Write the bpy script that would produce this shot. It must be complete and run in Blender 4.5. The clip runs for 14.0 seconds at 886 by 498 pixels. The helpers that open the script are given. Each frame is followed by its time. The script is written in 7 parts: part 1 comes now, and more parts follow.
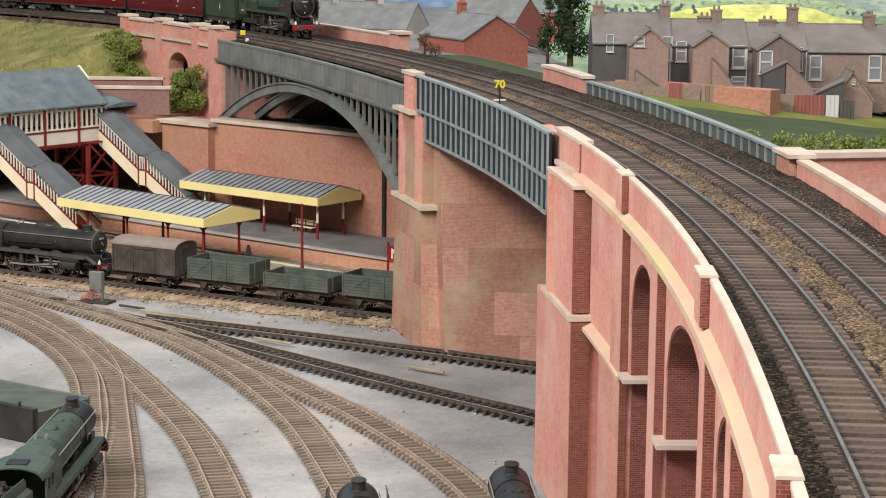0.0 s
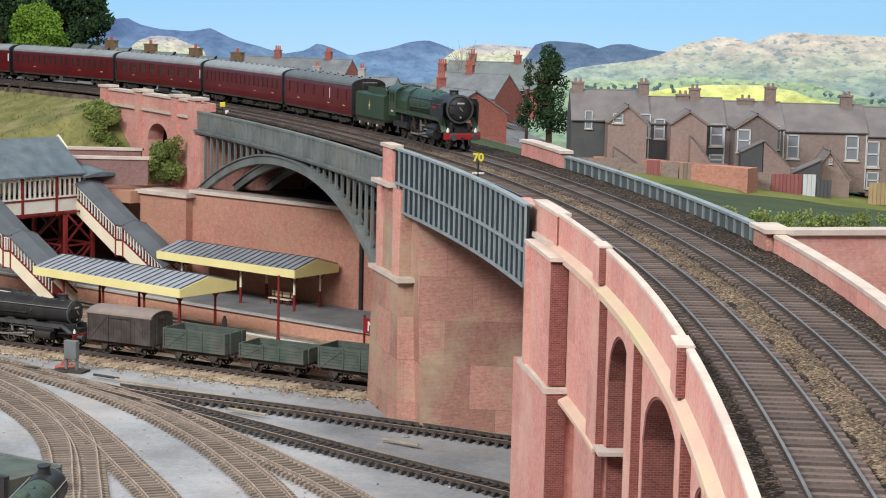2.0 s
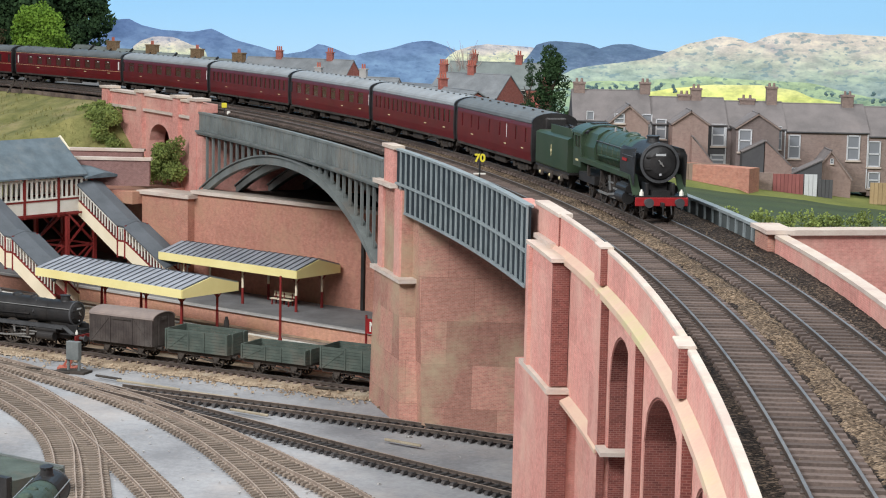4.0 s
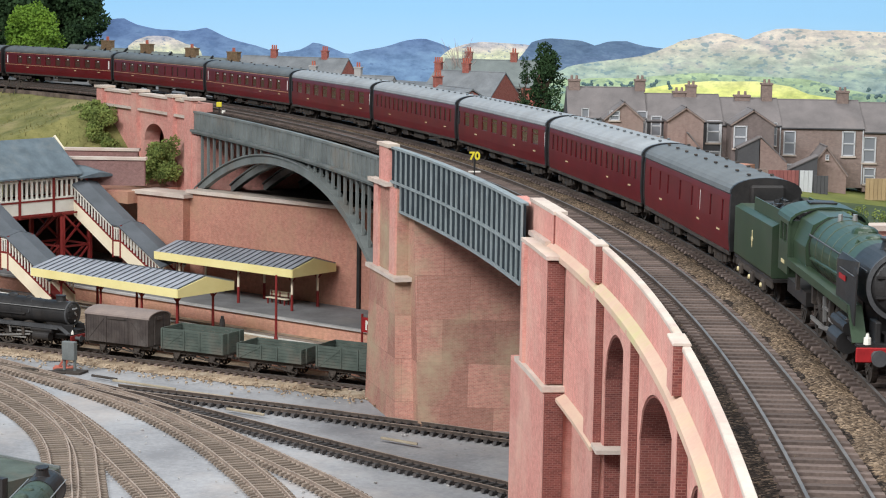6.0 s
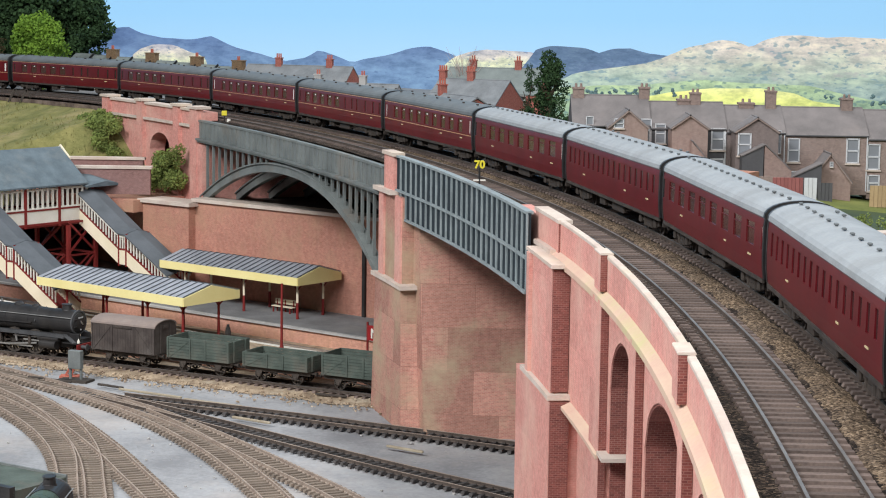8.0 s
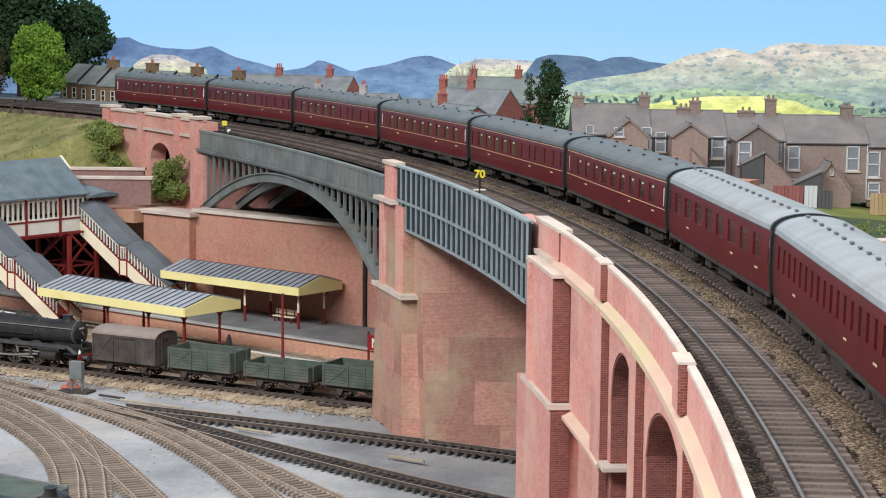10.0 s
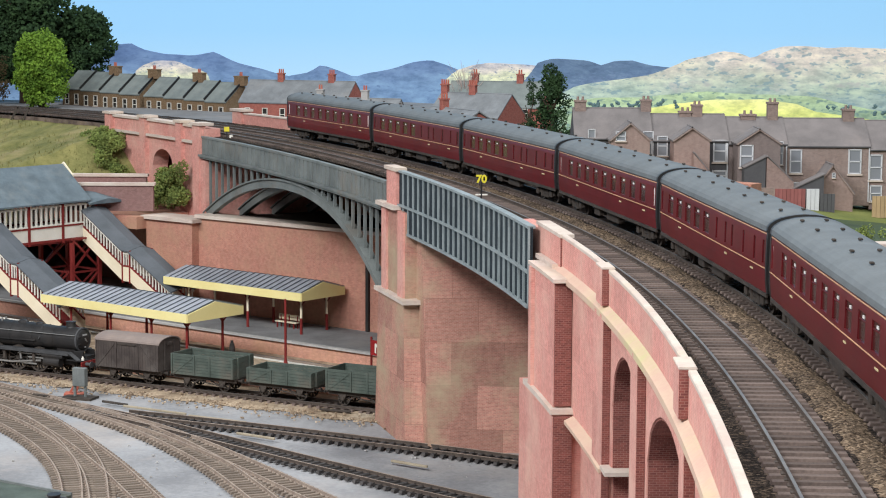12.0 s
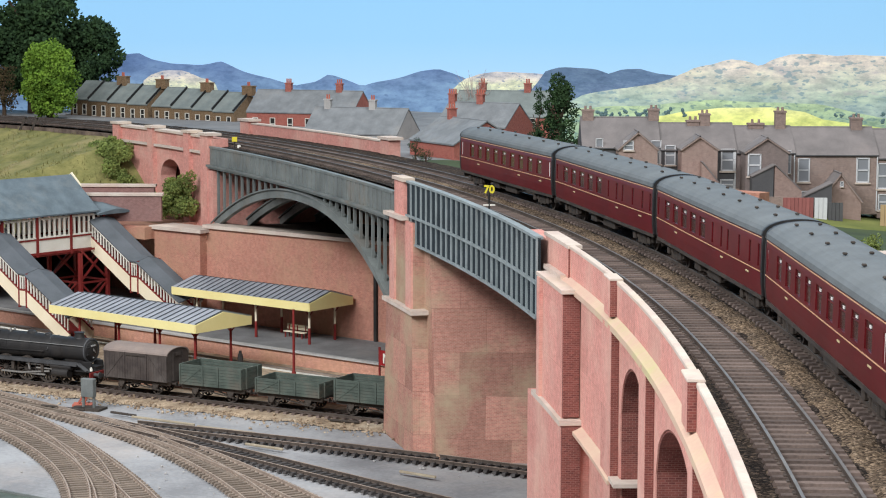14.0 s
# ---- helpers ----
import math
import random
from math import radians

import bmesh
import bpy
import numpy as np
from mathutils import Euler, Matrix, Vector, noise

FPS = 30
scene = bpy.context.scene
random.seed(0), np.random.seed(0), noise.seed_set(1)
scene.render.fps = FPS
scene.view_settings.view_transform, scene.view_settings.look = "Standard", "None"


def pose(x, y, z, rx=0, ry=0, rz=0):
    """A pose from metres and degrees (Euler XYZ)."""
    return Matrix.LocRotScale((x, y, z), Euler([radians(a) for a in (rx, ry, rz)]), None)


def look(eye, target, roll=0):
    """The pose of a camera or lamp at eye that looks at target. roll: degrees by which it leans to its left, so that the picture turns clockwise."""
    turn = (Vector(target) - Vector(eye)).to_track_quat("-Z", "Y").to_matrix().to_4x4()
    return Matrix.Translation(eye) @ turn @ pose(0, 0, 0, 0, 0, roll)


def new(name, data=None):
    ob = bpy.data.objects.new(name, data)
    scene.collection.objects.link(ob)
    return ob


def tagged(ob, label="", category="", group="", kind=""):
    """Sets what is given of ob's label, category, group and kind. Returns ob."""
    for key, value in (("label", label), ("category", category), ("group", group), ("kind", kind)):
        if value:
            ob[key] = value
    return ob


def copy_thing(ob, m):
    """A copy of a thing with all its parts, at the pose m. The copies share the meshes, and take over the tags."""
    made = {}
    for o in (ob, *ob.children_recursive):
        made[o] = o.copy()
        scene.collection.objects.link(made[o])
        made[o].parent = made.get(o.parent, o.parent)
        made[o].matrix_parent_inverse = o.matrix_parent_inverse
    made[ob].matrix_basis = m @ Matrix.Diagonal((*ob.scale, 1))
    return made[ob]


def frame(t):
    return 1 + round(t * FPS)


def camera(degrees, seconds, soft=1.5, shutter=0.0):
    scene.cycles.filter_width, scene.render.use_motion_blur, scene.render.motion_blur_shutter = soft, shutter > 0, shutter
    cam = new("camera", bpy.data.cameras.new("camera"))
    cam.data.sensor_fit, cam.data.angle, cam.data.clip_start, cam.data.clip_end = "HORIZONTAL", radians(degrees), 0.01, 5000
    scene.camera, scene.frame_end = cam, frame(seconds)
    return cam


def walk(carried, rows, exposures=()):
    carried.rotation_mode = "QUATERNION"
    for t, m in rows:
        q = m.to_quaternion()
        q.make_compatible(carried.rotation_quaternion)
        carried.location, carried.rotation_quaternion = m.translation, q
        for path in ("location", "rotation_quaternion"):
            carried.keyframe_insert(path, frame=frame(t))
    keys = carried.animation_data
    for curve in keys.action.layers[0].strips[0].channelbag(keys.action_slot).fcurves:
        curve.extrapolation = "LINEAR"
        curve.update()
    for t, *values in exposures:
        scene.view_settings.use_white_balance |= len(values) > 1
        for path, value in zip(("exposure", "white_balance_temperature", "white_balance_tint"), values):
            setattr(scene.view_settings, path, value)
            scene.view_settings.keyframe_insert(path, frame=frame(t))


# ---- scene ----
cam = camera(25.0, 14.0, soft=1.1)
PATH = [
    (0, (-0.0003, 0.0050, 0.3402), (-0.0223, 1.9768, 0.0060), 0.46),
    (0.5, (0.0000, 0.0027, 0.3387), (-0.0149, 1.9785, 0.0287), 0.75),
    (1, (-0.0011, 0.0021, 0.3378), (-0.0125, 1.9815, 0.0519), 1.01),
    (1.5, (-0.0009, 0.0053, 0.3356), (-0.0079, 1.9874, 0.0687), 1.22),
    (2, (-0.0002, 0.0054, 0.3359), (-0.0005, 1.9889, 0.0792), 1.30),
    (2.5, (0.0000, 0.0058, 0.3352), (0.0012, 1.9895, 0.0807), 1.32),
    (3, (-0.0003, 0.0047, 0.3360), (0.0004, 1.9884, 0.0811), 1.32),
    (5.5, (0.0001, 0.0038, 0.3369), (-0.0025, 1.9870, 0.0777), 0.97),
    (6, (0.0008, 0.0052, 0.3368), (0.0022, 1.9883, 0.0778), 0.92),
    (6.5, (0.0007, 0.0052, 0.3374), (0.0063, 1.9886, 0.0803), 0.84),
    (7, (-0.0000, 0.0034, 0.3374), (0.0042, 1.9870, 0.0823), 0.93),
    (7.5, (0.0006, 0.0028, 0.3378), (-0.0001, 1.9866, 0.0838), 0.85),
    (8, (0.0003, 0.0016, 0.3384), (-0.0030, 1.9857, 0.0862), 0.77),
    (8.5, (0.0001, 0.0020, 0.3389), (-0.0041, 1.9863, 0.0890), 0.76),
    (9, (0.0002, 0.0024, 0.3386), (-0.0048, 1.9870, 0.0907), 0.71),
    (11.5, (0.0019, -0.0006, 0.3405), (-0.0040, 1.9849, 0.1006), 0.28),
    (12, (0.0019, 0.0000, 0.3401), (-0.0062, 1.9856, 0.1005), 0.26),
    (12.5, (0.0014, 0.0001, 0.3399), (-0.0090, 1.9860, 0.1024), 0.33),
    (13, (0.0016, -0.0004, 0.3404), (-0.0110, 1.9856, 0.1046), 0.23),
    (13.5, (0.0018, 0.0002, 0.3407), (-0.0128, 1.9865, 0.1076), 0.17),
    (14, (0.0020, 0.0002, 0.3421), (-0.0142, 1.9867, 0.1102), 0.09),
]
walk(cam, [(t, look(eye, target, roll)) for t, eye, target, roll in PATH], [(0, 0, 7300, 12), (1.2, 0, 6850, 11), (2.5, 0, 6500, 10), (14, 0, 6450, 10)])

# ---- world and light: a hall lit from overhead ----
world = bpy.data.worlds.new("hall")
scene.world = world
world.use_nodes = True
world.node_tree.nodes["Background"].inputs[0].default_value = (0.93, 0.97, 1.0, 1)
world.node_tree.nodes["Background"].inputs[1].default_value = 0.10


def unseen_hall_lamp(eye, target, size, watts, colour):
    data = bpy.data.lights.new("unseen_hall_lamp", "AREA")
    data.shape, data.size, data.size_y, data.energy, data.color = "RECTANGLE", size[0], size[1], watts, colour
    lamp = new("unseen_hall_lamp", data)
    lamp.matrix_world = look(eye, target)
    return tagged(lamp, "long overhead hall strip light, assumed and out of view", "lamp")


# Assumed key, front fill and back lamps, none of them in view
unseen_hall_lamp((-1.7, 0.0, 1.9), (0.0, 1.3, 0.1), (1.8, 0.5), 90, (0.955, 0.98, 1.0))
# front fill added to brighten the walls that face the camera
unseen_hall_lamp((0.1, -1.0, 2.0), (0.0, 1.5, 0.05), (1.8, 0.5), 61, (0.955, 0.985, 1.0))
unseen_hall_lamp((0.6, 2.4, 2.4), (0.1, 2.2, 0.1), (1.8, 0.5), 46, (0.95, 0.985, 1.0))

# ---- plan: levels and the line of the upper railway ----
RAIL = 0.195      # top of the upper rails
GROUND = -0.018   # yard surface
GAUGE = 0.0188
TRACKS = -0.0465  # empty track, measured from the running one


def build_line():
    """The running line's centre, by length from its near end: heading grows along it."""
    step, rows = 0.005, []
    x, y, th = 0.1512, 0.4, -0.0764
    for i in range(-460, 0):
        s = i * step
        rows.append((s, x - s * math.sin(th), y + s * math.cos(th), th))
    s = 0.0
    while s < 5.6:
        rows.append((s, x, y, th))
        k = 0.0751 + 0.8264 * s - 0.8466 * s * s + 0.2499 * s ** 3 if s < 2.6 else 0.55
        th += k * step
        x -= math.sin(th - k * step / 2) * step
        y += math.cos(th - k * step / 2) * step
        s += step
    return np.array(rows)


LINE = build_line()


def V(s, o, z):
    """A place by length along the upper line, offset to its right, and height over its rails."""
    x, y, th = (np.interp(s, LINE[:, 0], LINE[:, i]) for i in (1, 2, 3))
    return Vector((x + o * math.cos(th), y + o * math.sin(th), RAIL + z))


def heading(s):
    return float(np.interp(s, LINE[:, 0], LINE[:, 3]))


SA = radians(-38.5)


def S(a, n, z):
    """A place in the station: along its platforms, away across them, height over the yard."""
    return Vector((a * math.cos(SA) - n * math.sin(SA), a * math.sin(SA) + n * math.cos(SA), GROUND + z))


# ---- materials ----
def nodes_of(name):
    m = bpy.data.materials.new(name)
    m.use_nodes = True
    return m, m.node_tree.nodes, m.node_tree.links, m.node_tree.nodes["Principled BSDF"]


def ramp(nodes, links, source, stops):
    r = nodes.new("ShaderNodeValToRGB")
    while len(r.color_ramp.elements) < len(stops):
        r.color_ramp.elements.new(0.5)
    for e, (p, c) in zip(r.color_ramp.elements, stops):
        e.position, e.color = p, (*c, 1)
    links.new(source, r.inputs[0])
    return r.outputs[0]


def noise_of(nodes, links, coord, scale, detail=4, rough=0.6):
    n = nodes.new("ShaderNodeTexNoise")
    n.inputs["Scale"].default_value, n.inputs["Detail"].default_value, n.inputs["Roughness"].default_value = scale, detail, rough
    links.new(coord, n.inputs["Vector"])
    return n.outputs["Fac"]


def mixed(nodes, links, fac, a, b, mode="MIX"):
    m = nodes.new("ShaderNodeMix")
    m.data_type, m.blend_type = "RGBA", mode
    for sock, v in ((m.inputs[0], fac), (m.inputs[6], a), (m.inputs[7], b)):
        if isinstance(v, (int, float)):
            sock.default_value = v
        elif isinstance(v, tuple):
            sock.default_value = (*v, 1)
        else:
            links.new(v, sock)
    return m.outputs[2]


def surf(name, light, dark, grain=400, patch=25, rough=0.8, metal=0.0, bump=0.25, stain=None, amount=0.5, vary=0.0, gloss=0.2):
    """A surface with fine grain, broad patches, an optional stain, and relief."""
    m, nodes, links, p = nodes_of(name)
    coord = nodes.new("ShaderNodeTexCoord").outputs["Object"]
    fine = noise_of(nodes, links, coord, grain)
    broad = noise_of(nodes, links, coord, patch, 5)
    both = nodes.new("ShaderNodeMath")
    both.operation = "MULTIPLY_ADD"
    links.new(broad, both.inputs[0])
    both.inputs[1].default_value = 1.2
    half = nodes.new("ShaderNodeMath")
    half.operation = "MULTIPLY_ADD"
    links.new(fine, half.inputs[0])
    half.inputs[1].default_value, half.inputs[2].default_value = 0.5, -0.35
    links.new(half.outputs[0], both.inputs[2])
    col = ramp(nodes, links, both.outputs[0], [(0.3, dark), (0.72, light)])
    if stain:
        worn = noise_of(nodes, links, coord, patch * 0.45, 6, 0.7)
        mask = ramp(nodes, links, worn, [(0.52, (0, 0, 0)), (0.68, (amount, amount, amount))])
        col = mixed(nodes, links, mask, col, stain)
    if vary:
        info = nodes.new("ShaderNodeObjectInfo")
        shade = ramp(nodes, links, info.outputs["Random"], [(0, (1 - vary,) * 3), (1, (1 + vary * 0.6,) * 3)])
        col = mixed(nodes, links, 1.0, col, shade, "MULTIPLY")
    links.new(col, p.inputs["Base Color"])
    p.inputs["Roughness"].default_value, p.inputs["Metallic"].default_value = rough, metal
    p.inputs["Specular IOR Level"].default_value = gloss
    if bump:
        b = nodes.new("ShaderNodeBump")
        b.inputs["Strength"].default_value, b.inputs["Distance"].default_value = bump, 0.0006
        links.new(fine, b.inputs["Height"])
        links.new(b.outputs[0], p.inputs["Normal"])
    return m


def brickwork(name, light, dark, mortar, stain, amount=0.5, sheets=0.25, size=0.0030):
    """Printed and embossed model brickwork: courses, broad tonal sheets, weathering."""
    m, nodes, links, p = nodes_of(name)
    tc = nodes.new("ShaderNodeTexCoord")
    b = nodes.new("ShaderNodeTexBrick")
    links.new(tc.outputs["UV"], b.inputs["Vector"])
    for k, v in (("Scale", 1.0), ("Brick Width", size), ("Row Height", size * 0.36), ("Mortar Size", size * 0.05), ("Mortar Smooth", 0.3), ("Bias", 0.0)):
        b.inputs[k].default_value = v
    b.inputs["Color1"].default_value, b.inputs["Color2"].default_value, b.inputs["Mortar"].default_value = (*light, 1), (*dark, 1), (*mortar, 1)
    big = nodes.new("ShaderNodeTexBrick")
    links.new(tc.outputs["UV"], big.inputs["Vector"])
    for k, v in (("Scale", 1.0), ("Brick Width", 0.043), ("Row Height", 0.035), ("Mortar Size", 0.00015), ("Bias", 0.0)):
        big.inputs[k].default_value = v
    big.inputs["Color1"].default_value, big.inputs["Color2"].default_value, big.inputs["Mortar"].default_value = (1, 1, 1, 1), (1 - sheets,) * 3 + (1,), (1 - sheets * 1.3,) * 3 + (1,)
    col = mixed(nodes, links, 1.0, b.outputs["Color"], big.outputs["Color"], "MULTIPLY")
    fine = noise_of(nodes, links, tc.outputs["Object"], 260, 5, 0.7)
    col = mixed(nodes, links, 0.75, col, ramp(nodes, links, fine, [(0.3, (0.72,) * 3), (0.7, (1.18,) * 3)]), "MULTIPLY")
    worn = noise_of(nodes, links, tc.outputs["Object"], 17, 6, 0.65)
    col = mixed(nodes, links, ramp(nodes, links, worn, [(0.46, (0, 0, 0)), (0.7, (amount,) * 3)]), col, stain)
    links.new(col, p.inputs["Base Color"])
    p.inputs["Roughness"].default_value, p.inputs["Specular IOR Level"].default_value = 0.9, 0.15
    bp = nodes.new("ShaderNodeBump")
    bp.inputs["Strength"].default_value, bp.inputs["Distance"].default_value = 0.35, 0.0004
    links.new(b.outputs["Fac"], bp.inputs["Height"])
    bp.invert = True
    links.new(bp.outputs[0], p.inputs["Normal"])
    return m


def plain(name, colour, rough=0.6, metal=0.0, glow=0.0):
    m, nodes, links, p = nodes_of(name)
    p.inputs["Base Color"].default_value = (*colour, 1)
    p.inputs["Roughness"].default_value, p.inputs["Metallic"].default_value = rough, metal
    if glow:
        p.inputs["Emission Color"].default_value, p.inputs["Emission Strength"].default_value = (*colour, 1), glow
    return m


